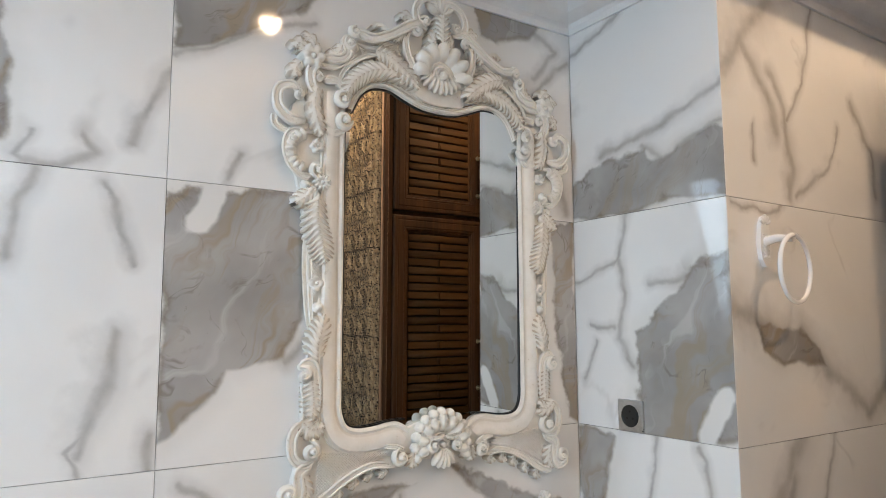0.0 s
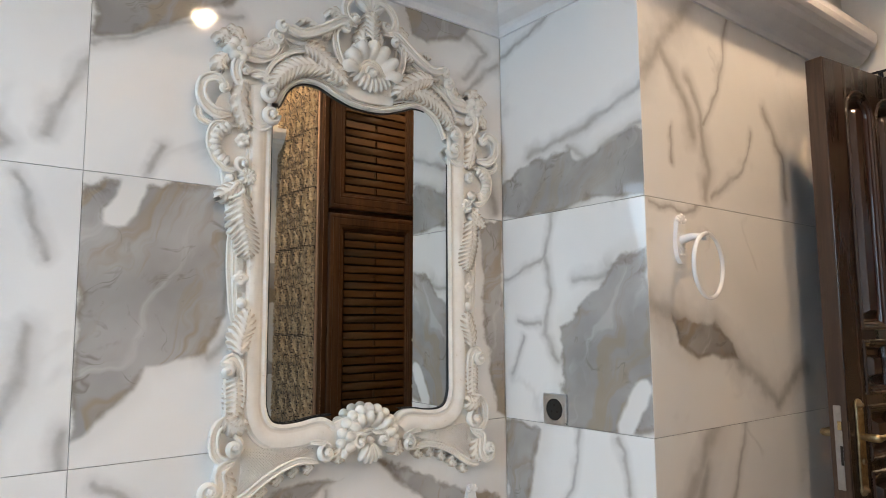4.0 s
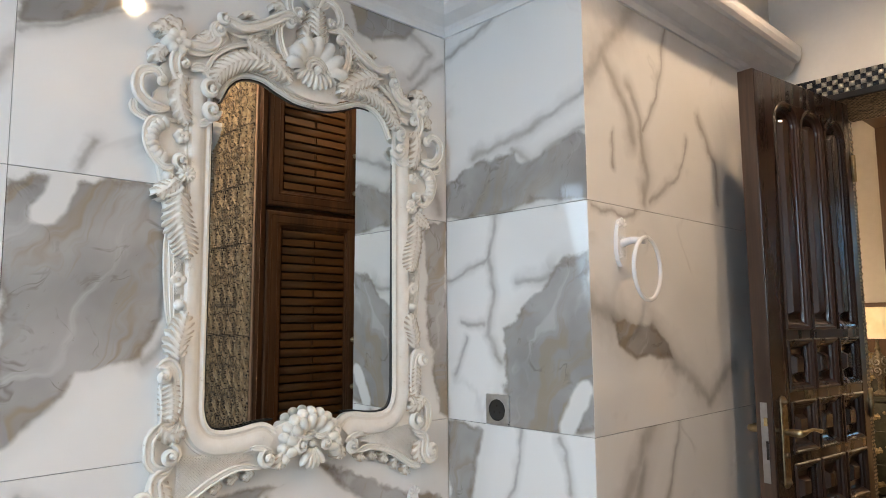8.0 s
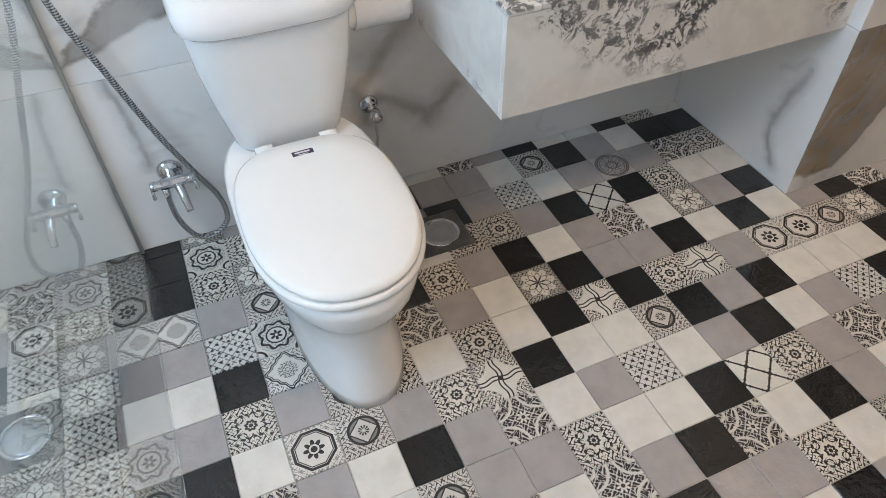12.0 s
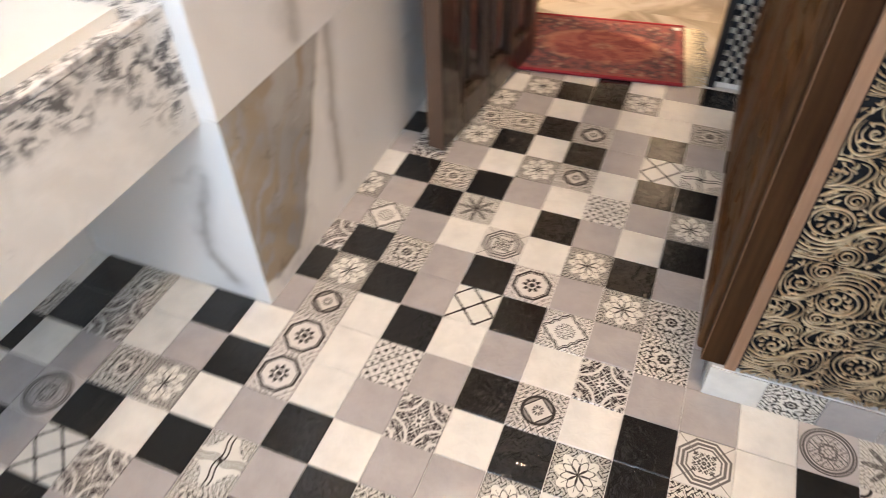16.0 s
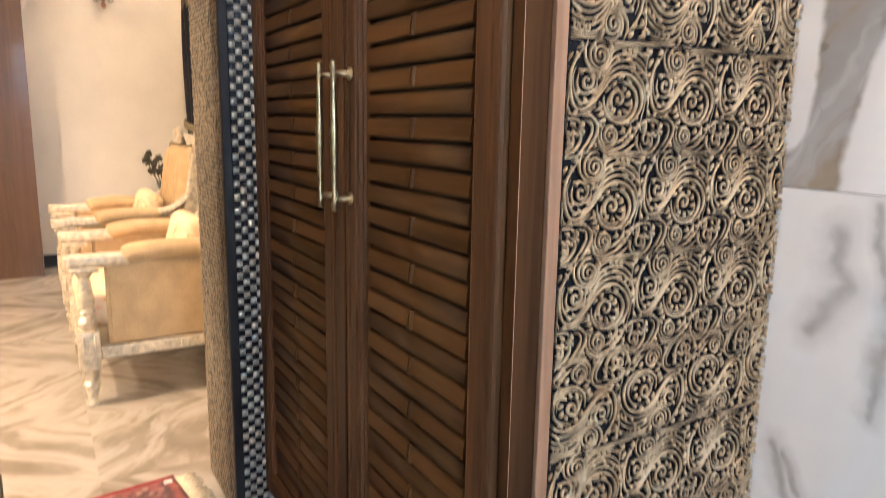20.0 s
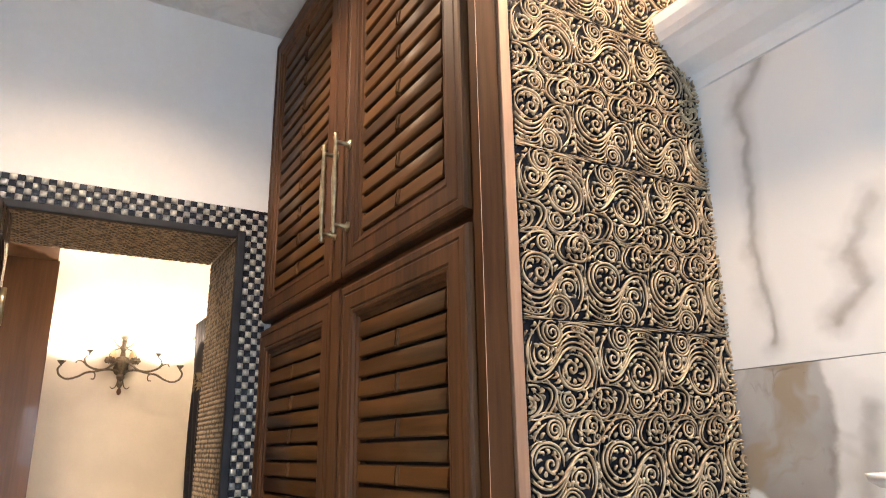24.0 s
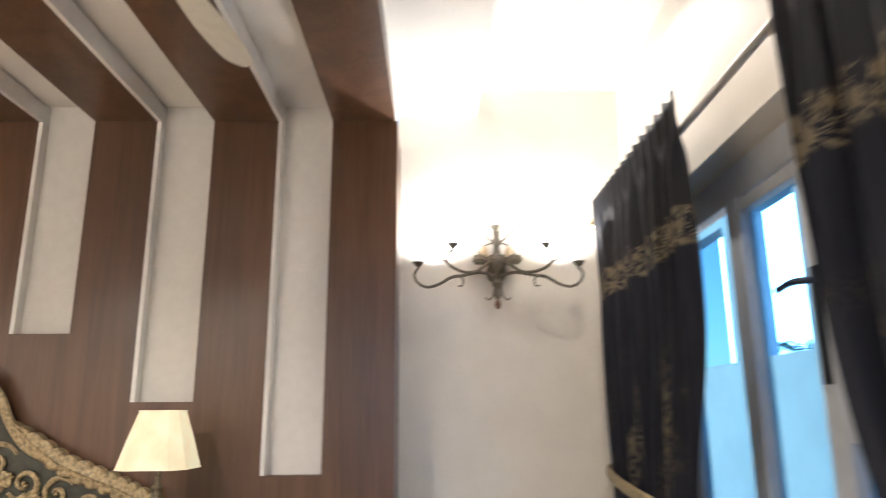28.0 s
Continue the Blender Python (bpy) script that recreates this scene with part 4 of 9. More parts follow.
    def middle(name, fn):
        bm = bmesh.new()
        fn(bm)
        bmesh.ops.scale(bm, vec=(1, 1, 1.35), verts=bm.verts)
        part(name, bm, FRAME, mir)

    part("crest_board", plate([(-0.085, 0.415), (-0.03, 0.400), (0.03, 0.400), (0.085, 0.415), (0.055, 0.50), (0.035, 0.58), (0, 0.60), (-0.035, 0.58), (-0.055, 0.50)], 0.0, 0.0175), FRAME, mir)
    part("lower_board", plate([(-0.125, -0.505), (-0.05, -0.525), (0.05, -0.525), (0.125, -0.505), (0.115, -0.46), (0.05, -0.432), (-0.05, -0.432), (-0.115, -0.46)], 0.0, 0.018), FRAME, mir)
    def shell(bm, c, r, a0, a1, n, z):
        """A scallop: cupped petals spreading from nested half rings."""
        rings = []
        for i in range(8):
            t = (0.42, 0.52, 0.64, 0.76, 0.87, 0.95, 1.0, 1.0)[i]
            ring = []
            for k in range(n * 6 + 1):
                p = abs(math.sin(math.pi * n * k / (n * 6)))
                a = radians(a0 + (a1 - a0) * k / (n * 6))
                q = r * t * (0.86 + 0.14 * p ** 0.6)
                h = -z if i == 7 else 0.016 * math.sin(math.pi * (0.05 + 0.75 * (t - 0.42) / 0.58)) + 0.013 * t * p ** 0.8
                ring.append(bm.verts.new((c[0] + q * math.cos(a), c[1] + q * math.sin(a), z + h)))
            rings.append(ring)
        for p, q in zip(rings, rings[1:]):
            for k in range(len(p) - 1):
                bm.faces.new((p[k], q[k], q[k + 1], p[k + 1])).smooth = True
        bmesh.ops.create_uvsphere(bm, u_segments=20, v_segments=8, radius=1.0, matrix=Matrix.Translation((c[0], c[1], z)) @ Matrix.Diagonal((r * 0.50, r * 0.50, 0.010, 1)))
        for k, rr in enumerate((0.40, 0.30, 0.20)):
            tube(bm, [V3((c[0] + r * rr * math.cos(u), c[1] + r * rr * math.sin(u), z + 0.004 + 0.003 * k)) for u in [radians(a0 + (a1 - a0) * t / 16) for t in range(17)]], r * 0.062, 6, OUT, 0.9)
        bmesh.ops.create_uvsphere(bm, u_segments=10, v_segments=6, radius=r * 0.13, matrix=Matrix.Translation((c[0], c[1], z + 0.012)))

    middle("crest_shell", lambda bm: shell(bm, (0, 0.474), 0.090, -10, 190, 7, 0.018))
    middle("crest_fringe", lambda bm: [petal(bm, (0, 0.510), a, 0.062, 0.024, 0.0080, 0.020, 0.010) for a in [220 + 12.5 * q for q in range(9)]])
    middle("crest_plume", lambda bm: lobes(bm, [(0, 0.562), (0, 0.60), (0, 0.645)], 0.026, 6, 0.024, 0.8))
    for a in range(35, 150, 22):
        middle("plume_feather", lambda bm: petal(bm, (0, 0.645), a, 0.032, 0.026, 0.0095, 0.018, 0.010))

    def lower_shell(bm):
        shell(bm, (0, -0.492), 0.076, -24, 204, 9, 0.012)
        for q in range(13):
            petal(bm, (0, -0.492), -20 + 18.3 * q, 0.079, 0.014, 0.0135, 0.020, 0.012)
        for side in (1, -1):
            volute(bm, (side * 0.034, -0.492), 0.018, 1.3, 90, -side, 0.007, 0.028)
            strand(bm, [(side * 0.004, -0.470), (side * 0.024, -0.474), (side * 0.044, -0.470), (side * 0.064, -0.488)], 0.006, 0.007, 0.030, 0.026)
        strand(bm, [(-0.062, -0.515), (-0.066, -0.475), (-0.046, -0.445), (0, -0.432), (0.046, -0.445), (0.066, -0.475), (0.062, -0.515)], 0.0045, 0.0045, 0.026, 0.026)
    middle("lower_shell", lower_shell)

    middle("lower_drop", lambda bm: [petal(bm, (0, -0.492), a, 0.034, 0.026, 0.009, 0.026, 0.011) for a in (236, 254, 270, 286, 304)])
    for side in (1, -1):
        middle("drop_leaf", lambda bm: lobes(bm, [(side * 0.085, -0.500), (side * 0.090, -0.540)], 0.020, 3, 0.018))
    return mir


make_mirror()


# ---------------------------------------------------------------- washbasin
def counter_mat():
    k = Mat("white_counter_tile_with_grey_print")
    c = k.coords()
    n1, n3 = k.noise(c, 4.5, 4, 0.6), k.noise(c, 9, 5, 0.65, 0.5)
    leaf, fine = k.noise(c, 24, 6, 0.70, 1.2), k.noise(c, 85, 4, 0.7)
    x, y, z = k.xyz(c)
    a, b = x + (n3 - 0.5) * 0.28, z + (n1 - 0.5) * 0.25
    spot = seg_dist(a, b, -0.30, -0.03, -0.06, -0.14).step(0.115, 0.05).max(seg_dist(a, b, 0.06, -0.01, 0.22, -0.06).step(0.085, 0.03))
    spot = spot.max(seg_dist(a, b, 0.34, -0.03, 0.47, -0.13).step(0.10, 0.04)).max(n1.step(0.57, 0.68) * 0.9).max(z.step(-0.014, -0.002) * n3.step(0.42, 0.52))
    m = spot * leaf.step(0.46, 0.535) * fine.step(0.34, 0.5)
    col = k.mix(n3.step(0.35, 0.65), (0.79, 0.775, 0.74), (0.70, 0.685, 0.65))
    return k.out(k.mix(m, col, k.mix(n1.step(0.4, 0.6), (0.10, 0.10, 0.105), (0.25, 0.245, 0.24))), 0.16, spec=0.5)


def make_basin():
    cx = -0.468
    counter = thing("washbasin_counter", "boxed-in washbasin counter clad in white tile with grey floral print", "counter", pose(cx, 0.788, 0.740))
    M = counter_mat()
    HW, D0, D1 = 0.468, -0.243, 0.244
    part("front_panel", boxed(-HW, D0, -0.238, HW, D0 + 0.012, -0.0135, 0.0015, 1), M, counter)
    part("side_panel", boxed(-HW, D0 + 0.0125, -0.238, -HW + 0.012, D1, -0.0135, 0.0015, 1), M, counter)
    part("bottom_panel", boxed(-HW + 0.0125, D0 + 0.0125, -0.238, HW - 0.001, D1, -0.226), M, counter)
    bm = bmesh.new()
    for a, b in ((-HW, -0.395), (-0.395, -0.05), (-0.05, 0.33), (0.33, HW)):
        box(bm, a + 0.0006, D0 - 0.002, -0.0125, b - 0.0006, D0 + 0.085, 0.0, 0.0015, 1)
    box(bm, -HW, D0 + 0.086, -0.0125, -0.395, D1, 0.0, 0.0015, 1)
    box(bm, 0.395, D0 + 0.086, -0.0125, HW - 0.001, D1, 0.0, 0.0015, 1)
    part("top_tile", bm, M, counter)

    basin = thing("washbasin", "cream ceramic inset washbasin with a wide rectangular bowl", "washbasin", pose(cx, 0.788, 0.7405))
    bx0, bx1, by0, by1, h = -0.398, 0.394, -0.218, 0.243, 0.020
    ox0, ox1, oy0, oy1 = -0.222, 0.255, -0.115, 0.128
    bm = bmesh.new()
    NX, NY = 66, 40

    def depth(x, y):
        u = (x - (ox0 + ox1) / 2) / ((ox1 - ox0) / 2)
        v = (y - (oy0 + oy1) / 2) / ((oy1 - oy0) / 2)
        e = (abs(u) ** 5 + abs(v) ** 5) ** 0.2
        t = max(0.0, min(1.0, (1.02 - e) / 0.30))
        if u > 0.2:
            t = min(t, max(0.0, (1.02 - e) / (0.30 + 0.7 * (u - 0.2))))
        return -0.100 * t * t * (3 - 2 * t)

    grid = [[bm.verts.new((bx0 + (bx1 - bx0) * i / NX, by0 + (by1 - by0) * j / NY, h + depth(bx0 + (bx1 - bx0) * i / NX, by0 + (by1 - by0) * j / NY))) for j in range(NY + 1)] for i in range(NX + 1)]
    for i in range(NX):
        for j in range(NY):
            bm.faces.new((grid[i][j], grid[i + 1][j], grid[i + 1][j + 1], grid[i][j + 1])).smooth = True
    rim = [grid[i][0] for i in range(NX + 1)] + [grid[NX][j] for j in range(1, NY + 1)] + [grid[i][NY] for i in range(NX - 1, -1, -1)] + [grid[0][j] for j in range(NY - 1, 0, -1)]
    low = [bm.verts.new((v.co.x, v.co.y, 0.0)) for v in rim]
    for k in range(len(rim)):
        bm.faces.new((low[k], low[(k + 1) % len(rim)], rim[(k + 1) % len(rim)], rim[k]))
    part("bowl", bm, BASIN, basin, smooth=True)
    m = pose(-0.02, 0.108, -0.022, 62, 0, 0)
    part("overflow_ring", lathe(bmesh.new(), [(0.011, -0.002), (0.013, 0.002), (0.010, 0.004), (0.0085, 0.001)], 20, m), CHROME, basin, "chrome overflow ring")
    # black disc gives the hole its shade by colour
    part("overflow_hole", lathe(bmesh.new(), [(0.0083, -0.001), (0.0083, 0.002)], 16, m), BLACK, basin)
    part("waste", lathe(bmesh.new(), [(0.024, 0.0), (0.024, 0.003), (0.018, 0.004)], 24, pose(-0.02, 0.0, -0.0795)), CHROME, basin, "chrome waste fitting")

    tap = thing("basin_mixer_tap", "three-hole white basin tap with brass collars and a swan-neck spout", "tap", pose(cx, 0.788, 0.7605))
    for x, name in ((-0.118, "tap_handle"), (0.088, "tap_handle")):
        h0 = part(name, lathe(bmesh.new(), [(0.011, 0.010), (0.0145, 0.012), (0.0145, 0.058), (0.011, 0.060)], 24, pose(x, 0.195, 0)), WHITE_GLAZE, tap)
        part("brass_collar", lathe(bmesh.new(), [(0.024, 0.0), (0.0245, 0.004), (0.019, 0.008), (0.016, 0.012), (0.013, 0.0125)], 24, pose(x, 0.195, 0)), BRASS, h0, "polished brass collar")
        part("brass_knob", lathe(bmesh.new(), [(0.012, 0.058), (0.0155, 0.060), (0.0155, 0.066), (0.010, 0.070), (0.011, 0.078), (0.015, 0.082), (0.014, 0.088), (0.006, 0.096), (0.002, 0.098)], 20, pose(x, 0.195, 0)), BRASS, h0, "polished brass knob")
        part("lever", tube(bmesh.new(), smooth_path([(x, 0.195, 0.083), (x + 0.03, 0.188, 0.086), (x + 0.052, 0.183, 0.086)], 4), lambda t: 0.0035 + 0.0015 * t, 8), BRASS, h0)
    sp = part("spout", tube(bmesh.new(), smooth_path([(-0.018, 0.195, 0.05), (-0.018, 0.195, 0.10), (-0.010, 0.180, 0.142), (0.012, 0.145, 0.165), (0.035, 0.108, 0.150), (0.042, 0.095, 0.112)], 8), 0.0125, 16), WHITE_GLAZE, tap)
    part("spout_column", lathe(bmesh.new(), [(0.0145, 0.010), (0.0145, 0.052)], 24, pose(-0.018, 0.195, 0)), WHITE_GLAZE, tap)
    part("brass_collar", lathe(bmesh.new(), [(0.024, 0.0), (0.0245, 0.004), (0.019, 0.008), (0.016, 0.012), (0.013, 0.0125)], 24, pose(-0.018, 0.195, 0)), BRASS, sp, "polished brass collar")
    part("brass_ring", lathe(bmesh.new(), [(0.014, 0.050), (0.0175, 0.052), (0.0175, 0.060), (0.015, 0.063), (0.0165, 0.068), (0.013, 0.070)], 20, pose(-0.018, 0.195, 0)), BRASS, sp, "polished brass ring")
    part("brass_tip", lathe(bmesh.new(), [(0.013, 0.0), (0.0145, 0.002), (0.0145, 0.016), (0.011, 0.017)], 20, pose(0.042, 0.0945, 0.100)), BRASS, sp, "polished brass spout tip")


make_basin()


# ---------------------------------------------------------------- white carved fittings on the walls
def carved_bracket(parent, m, h=0.135, arm=0.06):
    """A small baroque back plate with an arm; x right, y up, z out."""
    w = h * 0.18
    bm = plate([(-w * 0.75, -h * 0.36), (0, -h * 0.5), (w * 0.75, -h * 0.36), (w, -h * 0.1), (w * 0.8, h * 0.2), (w * 0.55, h * 0.38), (0, h * 0.5), (-w * 0.55, h * 0.38), (-w * 0.8, h * 0.2), (-w, -h * 0.1)], 0.0, 0.012, 3)
    p = part("back_plate", bm, WHITE_GLAZE, parent)
    p.matrix_basis = m
    bm = bmesh.new()
    fan(bm, (0, h * 0.32), h * 0.20, 10, 170, 5, 0.008, 0.2, 0.9, 0.006)
    volute(bm, (w * 0.45, h * 0.12), h * 0.075, 1.1, 90, -1, h * 0.022, 0.009, 0.004)
    volute(bm, (-w * 0.45, h * 0.12), h * 0.075, 1.1, 90, 1, h * 0.022, 0.009, 0.004)
    volute(bm, (w * 0.4, -h * 0.30), h * 0.07, 1.1, 270, 1, h * 0.022, 0.009, 0.004)
    volute(bm, (-w * 0.4, -h * 0.30), h * 0.07, 1.1, 270, -1, h * 0.022, 0.009, 0.004)
    lobes(bm, [(0, -h * 0.36), (0, -h * 0.1), (0, h * 0.08)], h * 0.12, 5, 0.008, 0.8)
    part("plate_carving", bm, WHITE_GLAZE, p)
    bm = bmesh.new()
    tube(bm, smooth_path([(0, -h * 0.02, 0.006), (0, h * 0.03, arm * 0.5), (0, -h * 0.02, arm)], 6), lambda t: h * (0.095 - 0.035 * t), 10, (0, 1, 0))
    lobes(bm, [(0, 0.006), (0, 0.004)], 0.006, 2, arm * 0.55)
    part("arm", bm, WHITE_GLAZE, p)
    return p


FACE = pose(0, 0, 0, 90, 0, 0)
ring = thing("towel_ring", "white carved towel ring on the marble wall", "towel ring", pose(0.139, YT - 0.0005, 1.618))
carved_bracket(ring, FACE, 0.130, 0.085)
bm = bmesh.new()
tube(bm, [V3((0.082 * math.sin(a) * 0.93, -0.082, -0.082 + 0.082 * math.cos(a))) for a in [2 * math.pi * k / 48 for k in range(49)]], 0.0062, 10, (0, 1, 0))
r = part("ring", bm, WHITE_GLAZE, ring)
r.matrix_basis = pose(0.0, 0.0, 0.008, 0, 0, 4)

cup = thing("tumbler_holder", "white carved wall holder with a ceramic tumbler", "tumbler holder", pose(-0.868, YM - 0.0005, 0.880))
carved_bracket(cup, FACE, 0.125, 0.07)
part("tumbler", lathe(bmesh.new(), [(0.024, -0.055), (0.028, -0.053), (0.033, -0.02), (0.034, 0.005), (0.029, 0.035), (0.027, 0.043), (0.034, 0.052), (0.035, 0.055), (0.031, 0.055), (0.024, 0.043), (0.026, 0.03), (0.028, -0.04)], 28, pose(0.082, -0.082, 0.0)), BASIN, cup, "cream ceramic tumbler")
part("tumbler_ring", tube(bmesh.new(), [V3((0.082 + 0.033 * math.cos(a), -0.082 + 0.033 * math.sin(a), -0.012)) for a in [2 * math.pi * k / 30 for k in range(31)]], 0.0032, 8), WHITE_GLAZE, cup)
part("tumbler_arm", tube(bmesh.new(), smooth_path([(0.0, -0.066, -0.004), (0.02, -0.078, -0.012), (0.048, -0.082, -0.012)], 5), 0.0055, 8), WHITE_GLAZE, cup)


def soap_holder(m, label):
    soap = thing("soap_holder", label, "soap holder", m)
    carved_bracket(soap, FACE, 0.125, 0.055)
    bm = bmesh.new()
    rings = []
    for r, z in ((0.30, 0.0), (0.72, 0.001), (0.95, 0.010), (1.0, 0.020), (0.94, 0.020), (0.86, 0.010), (0.6, 0.006), (0.2, 0.005)):
        rings.append([bm.verts.new((0.066 * r * math.cos(a) * (1 + 0.03 * math.cos(8 * a)), -0.078 + 0.048 * r * math.sin(a), -0.052 + z)) for a in [2 * math.pi * k / 32 for k in range(32)]])
    for a, b in zip(rings, rings[1:]):
        for k in range(32):
            bm.faces.new((a[k], a[(k + 1) % 32], b[(k + 1) % 32], b[k])).smooth = True
    bm.faces.new(rings[-1])
    bm.faces.new(list(reversed(rings[0])))
    part("dish", bm, WHITE_GLAZE, soap, "shallow fluted white dish")
    part("dish_arm", tube(bmesh.new(), smooth_path([(0, -0.05, -0.004), (0, -0.062, -0.025), (0, -0.066, -0.047)], 5), 0.007, 8), WHITE_GLAZE, soap)


soap_holder(pose(-0.150, YM - 0.0005, 0.880), "white carved wall soap dish above the washbasin")
soap_holder(pose(-0.218, YR + 0.0005, 1.575, 0, 0, 180), "white carved wall soap dish on the rear marble wall")

paper = thing("toilet_paper_holder", "white carved paper holder with a curved cover beside the cistern", "paper holder", pose(-1.058, YM - 0.0005, 0.655))
carved_bracket(paper, FACE, 0.125, 0.07)
bm = bmesh.new()
prof = [(0.028 + 0.056 * math.cos(a), 0.056 * math.sin(a)) for a in [radians(200 - 12 * k) for k in range(16)]]
for x in (-0.062, 0.062):
    pass
va = [[bm.verts.new((x, -0.085 + 0.056 * math.cos(a), -0.045 + 0.056 * math.sin(a) * s)) for a in [radians(150 + 12 * k) for k in range(17)]] for x, s in ((-0.064, 1), (0.064, 1))]
vb = [[bm.verts.new((x, -0.085 + 0.052 * math.cos(a), -0.045 + 0.052 * math.sin(a))) for a in [radians(150 + 12 * k) for k in range(17)]] for x in (-0.064, 0.064)]
for a, b, flip in ((va[0], va[1], False), (vb[0], vb[1], True), (va[0], vb[0], True), (va[1], vb[1], False)):
    for k in range(16):
        f = bm.faces.new((a[k], a[k + 1], b[k + 1], b[k]))
for k in (0, 16):
    bm.faces.new((va[0][k], va[1][k], vb[1][k], vb[0][k]))
bmesh.ops.recalc_face_normals(bm, faces=bm.faces)
part("cover", bm, WHITE_GLAZE, paper, smooth=True)
part("cover_hinge", tube(bmesh.new(), smooth_path([(0.0, -0.06, 0.0), (0.0, -0.10, -0.005), (0.0, -0.137, -0.025)], 5), lambda t: 0.010 - 0.003 * t, 8), WHITE_GLAZE, paper)

sock = thing("power_socket", "square silver wall socket with a round black insert", "socket", pose(0.0005, 0.825, 1.160, 90, 0, -90))
part("plate", boxed(-0.0435, -0.0435, 0.0, 0.0435, 0.0435, 0.008, 0.003), STEEL, sock)
part("insert", lathe(bmesh.new(), [(0.030, 0.006), (0.030, 0.0095), (0.027, 0.0098), (0.026, 0.0085)], 32), BLACK, sock)
for x, y in ((-0.010, -0.006), (0.010, -0.006), (0.0, 0.012)):
    part("pin_hole", lathe(bmesh.new(), [(0.003, 0.0084), (0.003, 0.0089)], 12, pose(x, y, 0)), DARK, sock)


# ---------------------------------------------------------------- toilet
def oval(bm, rings, n=40, cap=True):
    """Stacks of egg-shaped rings: (half width, front y, back y, z)."""
    made = []
    for w, yf, yb, z in rings:
        ring = []
        for k in range(n):
            a = 2 * math.pi * k / n
            cy, ly = (yf + yb) / 2, (yb - yf) / 2
            c, s = math.cos(a), math.sin(a)
            x = w * math.copysign(abs(c) ** (0.86 if s < 0 else 0.62), c)
            y = cy + ly * math.copysign(abs(s) ** (0.95 if s < 0 else 0.62), s)
            ring.append(bm.verts.new((x, y, z)))
        made.append(ring)
    for a, b in zip(made, made[1:]):
        for k in range(n):
            bm.faces.new((a[k], a[(k + 1) % n], b[(k + 1) % n], b[k])).smooth = True
    if cap:
        bm.faces.new(list(reversed(made[0])))
        bm.faces.new(made[-1])
    bmesh.ops.recalc_face_normals(bm, faces=bm.faces)
    return bm


wc = thing("toilet", "white close-coupled ceramic toilet with a closed lid", "toilet", pose(-1.324, 0.0, 0.0) @ Matrix.Diagonal((0.955, 1, 1, 1)))
part("pan", oval(bmesh.new(), [(0.128, 0.318, 0.90, 0.0), (0.126, 0.322, 0.90, 0.03), (0.118, 0.338, 0.90, 0.10), (0.119, 0.345, 0.90, 0.16), (0.132, 0.34, 0.90, 0.22), (0.150, 0.31, 0.91, 0.28), (0.174, 0.278, 0.91, 0.33), (0.181, 0.270, 0.91, 0.365), (0.181, 0.270, 0.91, 0.385), (0.172, 0.280, 0.90, 0.392)]), CERAMIC, wc)
part("seat", oval(bmesh.new(), [(0.176, 0.276, 0.735, 0.394), (0.180, 0.272, 0.738, 0.398), (0.180, 0.272, 0.738, 0.406), (0.174, 0.278, 0.732, 0.411)]), SEAT, wc)
lid = part("lid", oval(bmesh.new(), [(0.172, 0.282, 0.752, 0.4125), (0.176, 0.278, 0.756, 0.417), (0.175, 0.279, 0.756, 0.424), (0.166, 0.292, 0.748, 0.431), (0.120, 0.35, 0.70, 0.435), (0.05, 0.45, 0.60, 0.437)]), SEAT, wc)
part("maker_sticker", boxed(-0.024, 0.688, 0.4335, 0.024, 0.706, 0.4352), plain("navy_sticker", (0.02, 0.018, 0.05), 0.3), lid, "small dark blue sticker with pale bars")
bm = bmesh.new()
for a, b, y0, y1 in ((-0.018, 0.016, 0.697, 0.702), (-0.012, 0.010, 0.691, 0.693)):
    box(bm, a, y0, 0.4353, b, y1, 0.4356)
part("sticker_print", bm, plain("pale_print", (0.7, 0.7, 0.75), 0.4), lid)
for x in (-0.075, 0.075):
    part("hinge", lathe(bmesh.new(), [(0.012, -0.02), (0.013, 0.0), (0.012, 0.02)], 14, pose(x, 0.757, 0.418, 0, 90, 0)), SEAT, wc)


def rounded(bm, rings, p=4.0, n=44):
    """Stacked rounded-rectangle rings: half width, y0, y1, z."""
    made = []
    for w, y0, y1, z in rings:
        ring = []
        for k in range(n):
            a = 2 * math.pi * k / n
            c, s = math.cos(a), math.sin(a)
            ring.append(bm.verts.new((w * math.copysign(abs(c) ** (2 / p), c), (y0 + y1) / 2 + (y1 - y0) / 2 * math.copysign(abs(s) ** (2 / p), s), z)))
        made.append(ring)
    for a, b in zip(made, made[1:]):
        for k in range(n):
            bm.faces.new((a[k], a[(k + 1) % n], b[(k + 1) % n], b[k])).smooth = True
    bm.faces.new(list(reversed(made[0])))
    bm.faces.new(made[-1])
    bmesh.ops.recalc_face_normals(bm, faces=bm.faces)
    return bm


